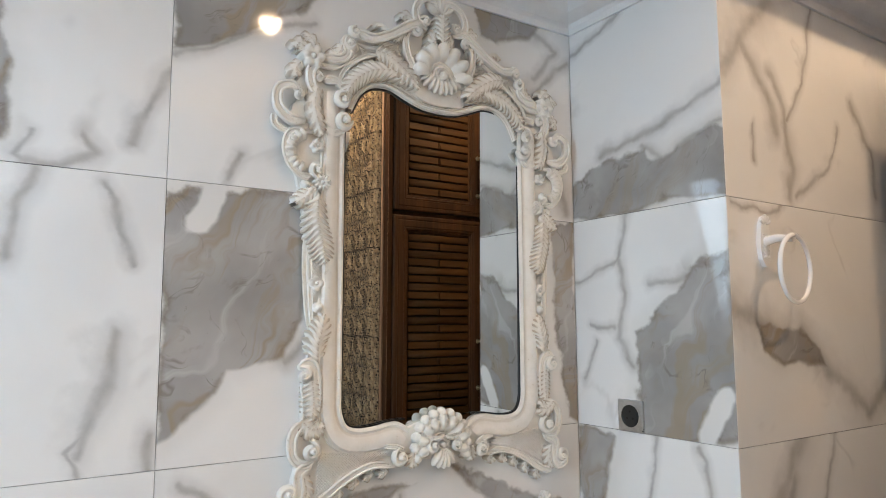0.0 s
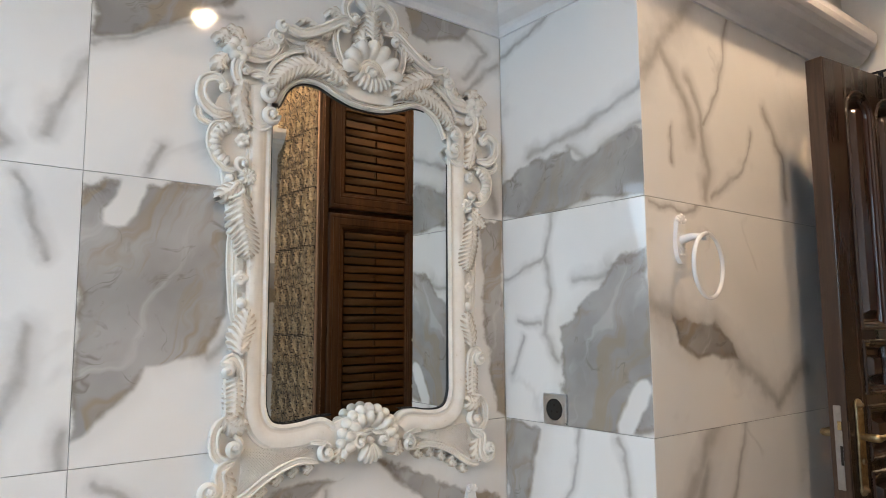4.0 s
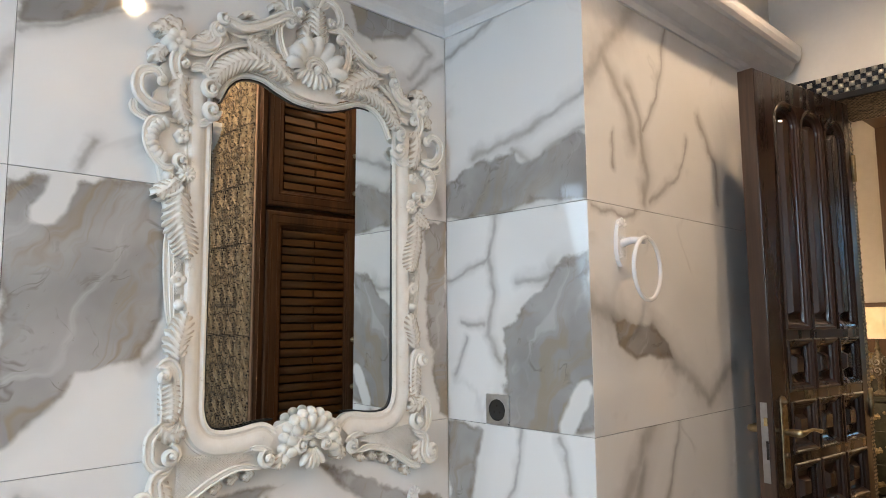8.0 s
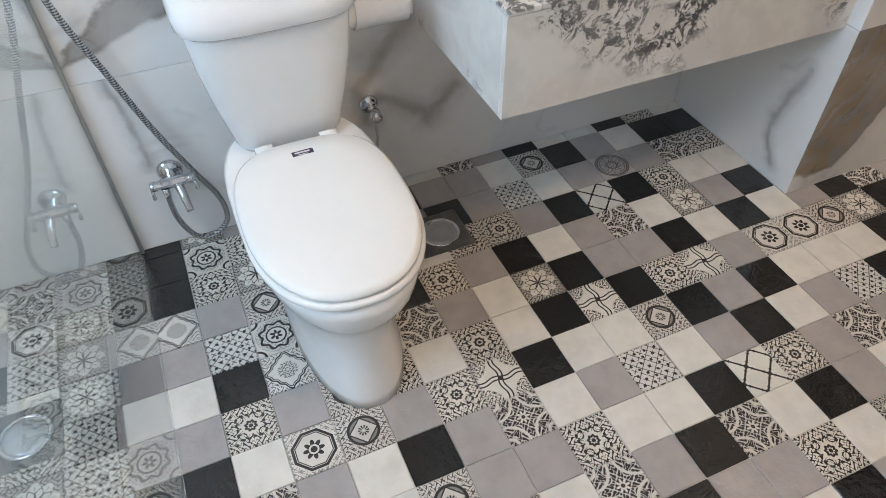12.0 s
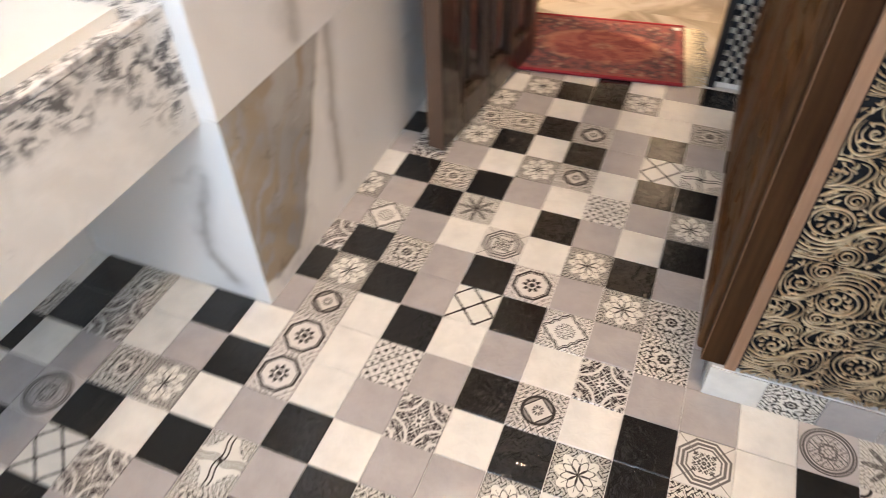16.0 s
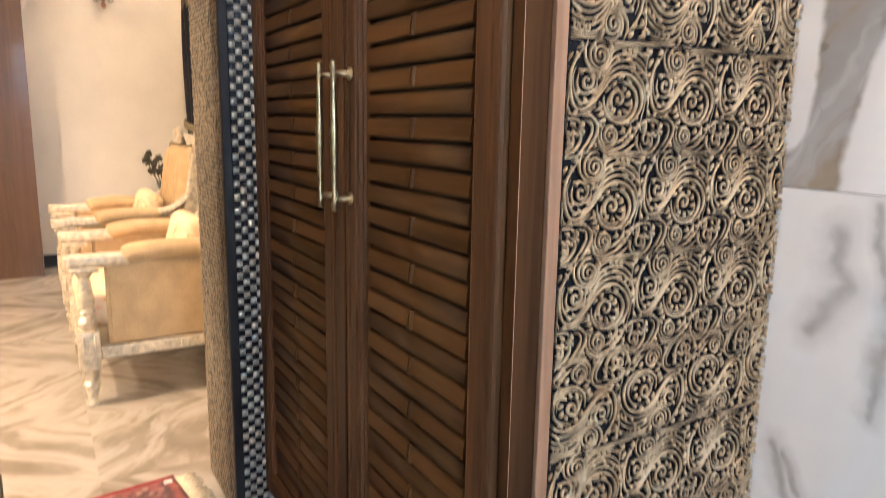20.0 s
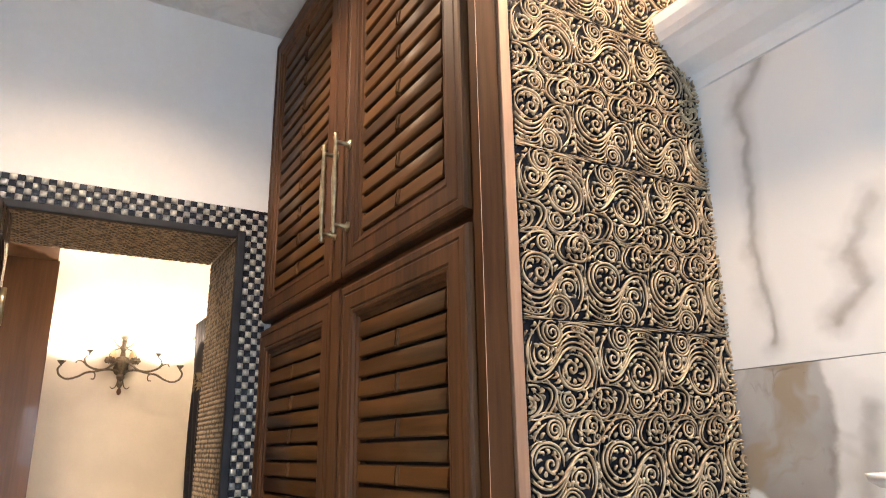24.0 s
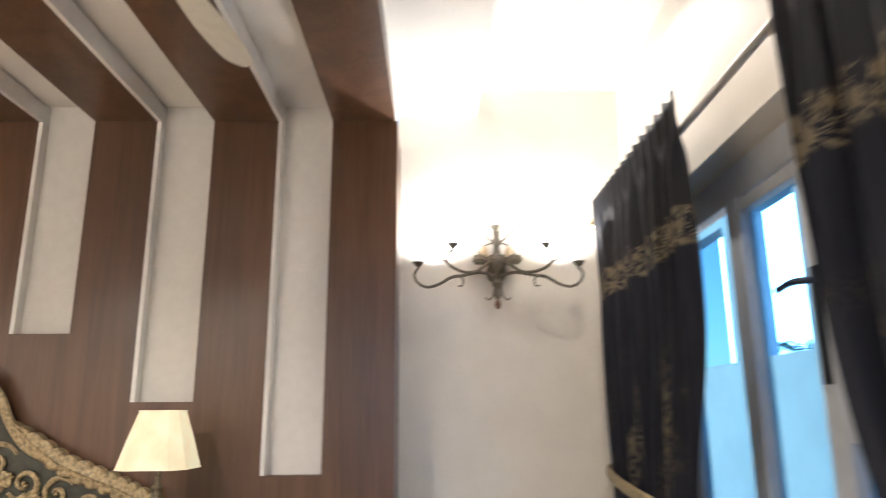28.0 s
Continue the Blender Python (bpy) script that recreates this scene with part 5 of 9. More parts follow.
part("cistern", rounded(bmesh.new(), [(0.115, 0.79, 0.985, 0.392), (0.128, 0.782, 0.99, 0.41), (0.150, 0.77, 1.00, 0.50), (0.168, 0.755, 1.005, 0.60), (0.176, 0.748, 1.007, 0.685), (0.176, 0.748, 1.007, 0.692)], 4.5), CERAMIC, wc)
part("cistern_lid", rounded(bmesh.new(), [(0.182, 0.738, 1.012, 0.694), (0.188, 0.732, 1.016, 0.700), (0.189, 0.732, 1.016, 0.722), (0.180, 0.742, 1.010, 0.746), (0.155, 0.765, 0.995, 0.758), (0.08, 0.82, 0.94, 0.763)], 4.2), CERAMIC, wc)
part("flush_button", lathe(bmesh.new(), [(0.024, 0.760), (0.024, 0.768), (0.020, 0.770), (0.019, 0.767), (0.001, 0.768)], 28, pose(0.01, 0.875, 0)), CHROME, wc, "round chrome flush button")

# shower partition
k = Mat("clear_partition_glass")
k.bsdf.inputs["Transmission Weight"].default_value = 1.0
k.bsdf.inputs["IOR"].default_value = 1.45
PANE = k.out((0.90, 0.97, 0.96), 0.0)
gl = thing("shower_partition", "clear frameless glass shower partition standing on the tiled floor", "shower screen", pose(-1.752, 0, 0))
pn = part("pane", boxed(-0.004, -0.36, 0.003, 0.004, YM - 0.004, 2.0, 0.001, 1), PANE, gl)
pn.visible_shadow = False
part("wall_channel", boxed(-0.008, YM - 0.016, 0.002, 0.008, YM - 0.001, 2.0, 0.001, 1), STEEL, gl)

# hand shower mixer with its hose
mx = thing("hand_shower_mixer", "chrome wall mixer with a looped steel hose beside the toilet", "tap", pose(-1.610, YM, 0.235))
part("rosette", lathe(bmesh.new(), [(0.032, 0.0), (0.032, 0.004), (0.024, 0.012), (0.012, 0.014), (0.012, 0.045)], 28, FACE), CHROME, mx)
part("body", lathe(bmesh.new(), [(0.010, -0.055), (0.013, -0.053), (0.013, -0.04), (0.011, -0.036), (0.015, -0.02), (0.015, 0.02), (0.011, 0.036), (0.013, 0.04), (0.013, 0.053), (0.010, 0.055)], 20, pose(0.0, -0.052, 0, 0, 90, 0)), CHROME, mx)
part("lever", tube(bmesh.new(), smooth_path([(0.012, -0.06, -0.005), (0.017, -0.09, -0.03), (0.02, -0.105, -0.058)], 5), lambda t: 0.012 - 0.003 * t, 12), CHROME, mx)
for x in (-0.052, 0.052):
    part("knob", lathe(bmesh.new(), [(0.005, -0.014), (0.006, -0.012), (0.004, 0.0), (0.004, 0.012)], 12, pose(x, -0.06, -0.018)), CHROME, mx)
part("outlet", lathe(bmesh.new(), [(0.007, -0.03), (0.009, -0.028), (0.009, 0.0)], 14, pose(-0.022, -0.052, -0.010)), CHROME, mx)


def hose_mat():
    k = Mat("ribbed_steel_hose")
    c = k.coords()
    x, y, z = k.xyz(c)
    rib = ((z * 1100).sin() + (x * 700).sin() * 0.6)
    return k.out(k.mix(rib.step(-0.6, 0.9), (0.16, 0.165, 0.17), (0.62, 0.63, 0.64)), 0.28, 0.9, rib, 0.5, 0.001)


part("hose", tube(bmesh.new(), smooth_path([(-0.022, -0.052, -0.035), (-0.018, -0.05, -0.12), (0.01, -0.045, -0.195), (0.055, -0.04, -0.212), (0.098, -0.035, -0.175), (0.095, -0.03, -0.10), (0.055, -0.03, 0.0), (0.0, -0.028, 0.14), (-0.05, -0.026, 0.30), (-0.10, -0.024, 0.46), (-0.125, -0.024, 0.62), (-0.12, -0.03, 0.72)], 10), 0.0072, 10), hose_mat(), mx, "ribbed steel hose")
part("spray_head", lathe(bmesh.new(), [(0.007, -0.05), (0.011, -0.04), (0.012, 0.03), (0.016, 0.05), (0.018, 0.075), (0.013, 0.08)], 16, pose(-0.12, -0.032, 0.76)), CHROME, mx)
part("spray_bracket", boxed(-0.135, -0.04, 0.735, -0.105, 0.0, 0.76, 0.003), CHROME, mx)
av = thing("angle_valve", "chrome angle valve with a thin supply pipe behind the toilet", "valve", pose(-1.075, YM, 0.285))
part("rosette", lathe(bmesh.new(), [(0.026, 0.0), (0.026, 0.004), (0.018, 0.010), (0.009, 0.012), (0.009, 0.05)], 24, FACE), CHROME, av)
part("handle", lathe(bmesh.new(), [(0.012, 0.045), (0.016, 0.048), (0.015, 0.075), (0.008, 0.078)], 10, FACE), CHROME, av)
part("supply_pipe", tube(bmesh.new(), smooth_path([(0, -0.04, -0.01), (0.004, -0.045, -0.09), (-0.02, -0.05, -0.15), (-0.07, -0.06, -0.165), (-0.11, -0.07, -0.10)], 7), 0.0045, 8), STEEL, av)

# floor drain
dr = thing("floor_drain", "square steel floor drain with a round cover", "drain", pose(-0.985, 0.765, 0.0))
part("plate", boxed(-0.075, -0.075, 0.0008, 0.075, 0.075, 0.0035, 0.001, 1), plain("dull_steel", (0.20, 0.20, 0.19), 0.4, 0.8, vary=0.15), dr)
part("rim", lathe(bmesh.new(), [(0.056, 0.003), (0.056, 0.007), (0.050, 0.009), (0.046, 0.006), (0.046, 0.003)], 36), CHROME, dr)
part("cover", lathe(bmesh.new(), [(0.0455, 0.003), (0.0455, 0.006), (0.04, 0.007), (0.002, 0.0075)], 36), STEEL, dr)
sd = copy_thing(dr, pose(-2.05, 0.55, 0.0))



# ---------------------------------------------------------------- bathroom door, standing open
def make_door():
    hinge, free = V3((1.345, 0.254)), V3((0.695, 0.338))
    along = (free - hinge)
    L = along.length
    H, TH = 2.195, 0.055
    # local: x from the hinge to the free edge, y out of the shown face, z up
    a = math.degrees(math.atan2(along.y, along.x))
    door = thing("bathroom_door", "dark stained carved panel door standing open against the marble wall", "door", pose(hinge.x, hinge.y, 0.012, 0, 0, a))
    W = DOOR_WOOD
    cols = [(0.050, 0.203), (0.221, 0.374), (0.392, 0.545)]
    rows = [(0.10, 0.575), (0.60, 0.765), (0.795, 0.948), (0.983, 1.138), (1.173, 1.330), (1.366, 2.115)]
    # stiles and rails
    part("stile", boxed(0.0, -TH, 0.0, 0.0445, 0.0, H, 0.003), W, door)
    part("stile", boxed(0.5505, -TH, 0.0, L, 0.0, H, 0.003), W, door)
    part("edge_face", boxed(L + 0.0005, -TH + 0.002, 0.0, L + 0.003, -0.002, H), wood("lighter_door_edge", (0.045, 0.024, 0.015), (0.11, 0.062, 0.04), rough=0.5, coat=0.0), door)
    zs = [0.0] + [z for r in rows for z in r] + [H]
    for z0, z1 in zip(zs[::2], zs[1::2]):
        part("rail", boxed(0.0450, -TH + 0.001, z0, 0.5500, -0.001, z1, 0.002, 1), W, door)
    for z0, z1 in (rows[0], *rows[2:]):
        for (a0, a1), (b0, b1) in zip(cols, cols[1:]):
            part("muntin", boxed(a1 - 0.001, -TH + 0.001, z0 + 0.0005, b0 + 0.001, -0.001, z1 - 0.0005, 0.002, 1), W, door)

    def field(x0, x1, z0, z1, arch=False, proud=0.0, raise_=True):
        """A sunk panel with a stepped moulding and a raised middle."""
        def ring(d):
            p = [(x0 + d, z0 + d), (x1 - d, z0 + d)]
            if arch:
                r, cx, cz = (x1 - x0) / 2 - d, (x0 + x1) / 2, z1 - (x1 - x0) / 2
                p += [(cx + r * math.cos(t), cz + r * math.sin(t)) for t in [math.pi * k / 14 for k in range(15)]]
            else:
                p += [(x1 - d, z1 - d), (x0 + d, z1 - d)]
            return p
        bm = bmesh.new()
        w = min(x1 - x0, z1 - z0)
        steps = [(-0.004, 0.0), (0.0, 0.005), (0.004, 0.005), (0.007, 0.001), (0.011, 0.0), (0.014, -0.005), (0.020, -0.008), (0.023, -0.016), (0.030, -0.020)]
        if raise_:
            steps += [(w * 0.29, -0.022), (w * 0.36, -0.004), (w * 0.37, -0.002)]
        else:
            steps += [(w * 0.34, -0.016), (w * 0.40, -0.016)]
        rings = [[bm.verts.new((x, y, z)) for x, z in ring(d)] for d, y in steps]
        n = len(rings[0])
        for p, q in zip(rings, rings[1:]):
            for k in range(n):
                bm.faces.new((p[k], p[(k + 1) % n], q[(k + 1) % n], q[k]))
        bm.faces.new(rings[-1])
        bmesh.ops.recalc_face_normals(bm, faces=bm.faces)
        return bm

    for x0, x1 in cols:
        part("arched_panel", field(x0, x1, *rows[5], arch=True), W, door)
        for r in rows[2:5]:
            part("square_panel", field(x0, x1, *r), W, door)
        part("tall_panel", field(x0, x1, *rows[0]), W, door)
    part("wide_panel", field(cols[0][0], cols[2][1], *rows[1]), W, door)
    # spandrels above the arches
    for x0, x1 in cols:
        bm = bmesh.new()
        r, cx, cz, top = (x1 - x0) / 2, (x0 + x1) / 2, rows[5][1] - (x1 - x0) / 2, rows[5][1] + 0.001
        for sgn in (1, -1):
            arc = [(cx + sgn * r * math.cos(t), cz + r * math.sin(t)) for t in [math.pi / 2 * k / 7 for k in range(8)]]
            vs = [bm.verts.new((x, -0.002, z)) for x, z in arc] + [bm.verts.new((cx, -0.002, top)), bm.verts.new((cx + sgn * (r + 0.001), -0.002, top))]
            bm.faces.new(vs if sgn > 0 else list(reversed(vs)))
        bmesh.ops.recalc_face_normals(bm, faces=bm.faces)
        bmesh.ops.solidify(bm, geom=bm.faces[:], thickness=0.02)
        part("spandrel", bm, W, door)
    part("core", boxed(0.043, -TH + 0.004, 0.08, 0.552, -TH + 0.014, 2.125), W, door)
    # lock
    part("lock_plate", boxed(L + 0.003, -0.039, 0.905, L + 0.0048, -0.017, 1.145, 0.0006, 1), STEEL, door)
    part("latch", boxed(L + 0.0048, -0.027, 1.075, L + 0.010, -0.015, 1.100, 0.001, 1), BRASS, door)
    part("bolt_slot", boxed(L + 0.0049, -0.025, 0.975, L + 0.0052, -0.017, 1.030), DARK, door)
    for side in (1, -1):
        y = 0.0 if side > 0 else -TH
        px = L - 0.055
        h = part("handle_plate", boxed(px - 0.019, min(y, y + side * 0.007), 0.900, px + 0.019, max(y, y + side * 0.007), 1.150, 0.003), AGED_BRASS, door, "aged brass handle plate")
        bm = bmesh.new()
        for zz in (0.905, 1.145):
            lathe(bm, [(0.019, 0.0), (0.017, 0.006), (0.008, 0.010), (0.006, 0.016), (0.002, 0.018)], 16, Matrix.Translation((px, y, zz)) @ pose(0, 0, 0, -90 * side, 0, 0))
        part("plate_finial", bm, AGED_BRASS, h)
        part("lever", tube(bmesh.new(), smooth_path([(px, y, 1.055), (px, y + side * 0.045, 1.055), (px - 0.012, y + side * 0.055, 1.056), (px - 0.06, y + side * 0.058, 1.062), (px - 0.115, y + side * 0.056, 1.052)], 6), lambda t: 0.0085 + 0.004 * math.sin(t * 6), 10), AGED_BRASS, h, "aged brass lever")
        part("key_rose", lathe(bmesh.new(), [(0.009, 0.0), (0.009, 0.006), (0.005, 0.008)], 14, Matrix.Translation((px, y + side * 0.006, 0.985)) @ pose(0, 0, 0, -90 * side, 0, 0)), AGED_BRASS, h)
    for z in (0.25, 1.10, 1.95):
        part("hinge", lathe(bmesh.new(), [(0.008, -0.05), (0.008, 0.05)], 12, pose(-0.004, 0.004, z)), AGED_BRASS, door)


make_door()


# ---------------------------------------------------------------- doorway lining and woven trim
def reveal_mat():
    k = Mat("carved_dark_gilt_lining")
    c = k.coords()
    x, y, z = k.xyz(c)
    a, b = k.noise(c, 55, 4, 0.6), k.noise(c, 160, 3)
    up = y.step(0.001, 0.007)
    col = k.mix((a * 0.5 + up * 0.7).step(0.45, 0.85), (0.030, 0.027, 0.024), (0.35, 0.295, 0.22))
    return k.out(col, 0.45, 0.35, b, 0.4, 0.001)


REVEAL = reveal_mat()


def carved_sheet(w, h, step=0.0048):
    """A sheet in x and z with rows of carved lumps that stand out along y."""
    bm = bmesh.new()
    nx, nz = int(w / step), int(h / step)
    g = []
    for i in range(nx + 1):
        col = []
        for j in range(nz + 1):
            x, z = w * i / nx, h * j / nz
            row = z / 0.0145
            u = x / 0.021 + 0.5 * (int(row) % 2)
            d = abs((row % 1) - 0.5) * 2, abs((u % 1) - 0.5) * 2
            lump = max(0.0, 1 - d[0] ** 3) * max(0.0, 1 - d[1] ** 4)
            n = noise.noise(V3((x * 75, z * 75, 0.3))) * 0.5 + 0.5
            col.append(bm.verts.new((x, 0.0015 + 0.0075 * lump * (0.15 + 0.85 * n), z)))
        g.append(col)
    for i in range(nx):
        for j in range(nz):
            bm.faces.new((g[i][j], g[i][j + 1], g[i + 1][j + 1], g[i + 1][j])).smooth = True
    bmesh.ops.recalc_face_normals(bm, faces=bm.faces)
    return bm


lining = tagged(new("door_lining"), "dark carved doorway lining with a woven black and pale trim", "door frame", kind="structure")
DEPTH = XD1 - XD0 + 0.02
for name, w, h, m in (("carved_lining", DEPTH, DZ - 0.01, pose(XD0 - 0.008, DY0 + 0.0005, 0.004)),
                      ("carved_lining", DEPTH, DZ - 0.01, pose(XD1 + 0.012, DY1 - 0.0005, 0.004, 0, 0, 180)),
                      ("carved_head", DY1 - DY0 - 0.02, DEPTH, pose(XD1 + 0.012, DY0 + 0.01, DZ - 0.0005, -90, 0, 90))):
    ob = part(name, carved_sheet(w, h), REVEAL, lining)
    ob.matrix_basis = m
BEAD = plain("black_edge_bead", (0.012, 0.012, 0.014), 0.5, vary=0.2, spec=0.3)
TW = 0.076
part("edge_bead", boxed(XD0 - 0.022, DY0 - 0.020, 0.0, XD0 - 0.001, DY0 + 0.006, DZ + 0.018, 0.004), BEAD, lining)
part("edge_bead", boxed(XD0 - 0.022, DY1 - 0.006, 0.0, XD0 - 0.001, DY1 + 0.020, DZ + 0.018, 0.004), BEAD, lining)
part("edge_bead", boxed(XD0 - 0.022, DY0 + 0.0065, DZ - 0.006, XD0 - 0.001, DY1 - 0.0065, DZ + 0.018, 0.004), BEAD, lining)
TRIM_BACK = plain("navy_black_trim", (0.012, 0.014, 0.020), 0.25, vary=0.3, scale=60)
CHIP = plain("pale_silver_chip", (0.52, 0.49, 0.42), 0.3, 0.55, vary=0.25, scale=90)
DCHIP = plain("black_chip", (0.014, 0.016, 0.022), 0.22, vary=0.3, scale=90)
ZT = DZ + 0.0185
trims = []
for name, y0, y1, z0, z1 in (("woven_trim", DY0 - 0.020 - TW, DY0 - 0.0205, 0.02, ZT + TW), ("woven_trim", DY1 + 0.0205, DY1 + 0.020 + TW, 0.02, ZT + TW), ("woven_trim", DY0 - 0.020, DY1 + 0.020, ZT, ZT + TW)):
    trims.append(part(name, boxed(XD0 - 0.010, y0, z0, XD0 - 0.001, y1, z1), TRIM_BACK, lining))
bm = bmesh.new()
C = TW / 4
N1 = 6
for sgn, bow in ((1, 0.0052),):
    g = [[bm.verts.new((-0.0005 - bow * math.sin(math.pi * (0.08 + 0.84 * j / N1)) * (0.85 + 0.15 * math.sin(math.pi * i / 2)), C * (i / 2 - 0.5) * 0.98, C * (j / N1 - 0.5) * 1.0)) for j in range(N1 + 1)] for i in range(3)]
    for i in range(2):
        for j in range(N1):
            bm.faces.new((g[i][j], g[i + 1][j], g[i + 1][j + 1], g[i][j + 1])).smooth = True
    rim = [g[i][0] for i in range(3)] + [g[2][j] for j in range(1, N1 + 1)] + [g[i][N1] for i in (1, 0)] + [g[0][j] for j in range(N1 - 1, 0, -1)]
    low = [bm.verts.new((0.001, v.co.y, v.co.z)) for v in rim]
    for k in range(len(rim)):
        bm.faces.new((low[k], rim[k], rim[(k + 1) % len(rim)], low[(k + 1) % len(rim)]))
bmesh.ops.recalc_face_normals(bm, faces=bm.faces)
chip_me = bpy.data.meshes.new("chip")
bm.to_mesh(chip_me)
chip_me.materials.append(CHIP)
dark_me = chip_me.copy()
dark_me.materials[0] = DCHIP
bm.free()


def chips(trim, y0, z0, cols, rows, turn):
    for i in range(cols):
        for j in range(rows):
            if (i + j) % 2:
                continue
            o = new("chip", chip_me)
            o.parent = trim
            m = Matrix.Translation((XD0 - 0.0102, y0 + C * (i + 0.5), z0 + C * (j + 0.5)))
            o.matrix_basis = m @ pose(0, 0, 0, 90 if turn else 0, 0, 0) @ Matrix.Diagonal((1, 0.97, 0.97, 1))


chips(trims[0], DY0 - 0.020 - TW, 0.02, 4, int((ZT + TW - 0.02) / C), False)
chips(trims[2], DY0 - 0.020, ZT, int((DY1 - DY0 + 0.04) / C), 4, True)
bm = bmesh.new()
for i in range(4):
    for j in range(int((ZT + TW - 0.02) / C)):
        if (i + j) % 2 == 0:
            box(bm, XD0 - 0.0145, DY1 + 0.0205 + C * i + 0.0005, 0.02 + C * j + 0.0005, XD0 - 0.0102, DY1 + 0.0205 + C * (i + 1) - 0.0005, 0.02 + C * (j + 1) - 0.0005)
tagged(part("chip_rows", bm, CHIP, trims[1]), kind="stuff")


# ---------------------------------------------------------------- built-in cupboard
CF = -0.452   # its face


def door_frame(x0, x1, z0, z1, w=0.088):
    """A mitred, moulded frame; local x across, y out, z up."""
    prof = [(0.0, -0.012), (0.0, 0.012), (0.003, 0.017), (0.008, 0.019), (0.020, 0.019), (0.023, 0.016), (0.027, 0.018), (0.056, 0.019), (0.059, 0.015), (0.063, 0.017), (0.068, 0.016), (0.071, 0.010), (0.077, 0.009), (0.080, 0.004), (w, 0.002), (w, -0.012)]
    bm = bmesh.new()
    rings = [[bm.verts.new((x, y, z)) for x, y, z in ((x0 + d, h, z0 + d), (x1 - d, h, z0 + d), (x1 - d, h, z1 - d), (x0 + d, h, z1 - d))] for d, h in prof]
    for a, b in zip(rings, rings[1:]):
        for k in range(4):
            bm.faces.new((a[k], a[(k + 1) % 4], b[(k + 1) % 4], b[k]))
    bmesh.ops.recalc_face_normals(bm, faces=bm.faces)
    return bm


def slat_mesh(length, node):
    """A louvre: rounded, leaning board, some with a raised joint in the middle."""
    bm = bmesh.new()
    prof = [(-0.0178, -0.004), (-0.0188, 0.006), (-0.0178, 0.0092), (-0.0150, 0.0108), (0.0, 0.0094), (0.0138, 0.0076), (0.0168, 0.0050), (0.0176, -0.004), (0.0, -0.008)]
    cuts = [0.0, 0.476, 0.482, 0.492, 0.4955, 0.5045, 0.508, 0.518, 0.524, 1.0] if node else [0.0, 1.0]
    rings = []
    for t in cuts:
        g = 0.0
        if node:
            g = {0.482: 0.0040, 0.492: 0.0044, 0.4955: -0.0085, 0.5045: -0.0085, 0.508: 0.0044, 0.518: 0.0040}.get(t, 0.0)
        rings.append([bm.verts.new((length * t, y + (g if y > 0.0 else 0), z)) for z, y in prof])
    n = len(prof)
    for a, b in zip(rings, rings[1:]):
        for k in range(n):
            f = bm.faces.new((a[k], a[(k + 1) % n], b[(k + 1) % n], b[k]))
            f.smooth = not node
    bm.faces.new(list(reversed(rings[0])))
    bm.faces.new(rings[-1])
    bmesh.ops.recalc_face_normals(bm, faces=bm.faces)
    return bm


def pull(parent, x, z0, z1):
    """A turned bar handle on two posts; the door's face is y = 0.019."""
    h = part("pull_handle", lathe(bmesh.new(), [(0.002, -0.012), (0.007, -0.009), (0.005, -0.004), (0.008, 0.0), (0.0055, 0.006), (0.0052, 0.03), (0.0072, (z1 - z0) * 0.40), (0.009, (z1 - z0) * 0.47), (0.0078, (z1 - z0) * 0.5), (0.009, (z1 - z0) * 0.53), (0.0072, (z1 - z0) * 0.60), (0.0052, z1 - z0 - 0.03), (0.0055, z1 - z0 - 0.006), (0.008, z1 - z0), (0.005, z1 - z0 + 0.004), (0.007, z1 - z0 + 0.009), (0.002, z1 - z0 + 0.012)], 14, pose(x, 0.054, z0)), AGED_BRASS, parent, "turned aged brass bar handle")
    for z in (z0 + 0.012, z1 - 0.012):
        part("post", lathe(bmesh.new(), [(0.013, 0.0), (0.012, 0.003), (0.006, 0.005), (0.005, 0.030), (0.007, 0.036)], 14, Matrix.Translation((x, 0.019, z)) @ pose(0, 0, 0, -90, 0, 0)), AGED_BRASS, h)


cab = thing("built_in_cupboard", "tall brown louvred built-in cupboard with lower and upper double doors", "cupboard", pose(0, CF, 0))
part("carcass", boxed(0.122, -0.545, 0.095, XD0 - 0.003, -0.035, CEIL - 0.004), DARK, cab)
part("end_board", boxed(0.117, -0.040, 0.092, 0.142, 0.006, CEIL - 0.002, 0.002), END_WOOD, cab, "dark stained end board")
part("pale_corner_strip", boxed(0.1163, 0.0050, 0.092, 0.1168, 0.0061, CEIL - 0.002), RAW_WOOD, cab, "thin pale worn corner")
part("top_rail", boxed(0.1425, -0.030, 2.945, XD0 - 0.003, -0.004, CEIL - 0.002, 0.002), CAB_WOOD, cab)
part("middle_rail", boxed(0.1425, -0.034, 1.935, XD0 - 0.003, -0.0145, 1.985, 0.002), CAB_WOOD, cab)
part("pale_edge_strip", boxed(0.110, -0.062, 0.092, 0.121, -0.0405, CEIL - 0.002, 0.001, 1), RAW_WOOD, cab, "unfinished pale wood edge strip")
SLATS = {}
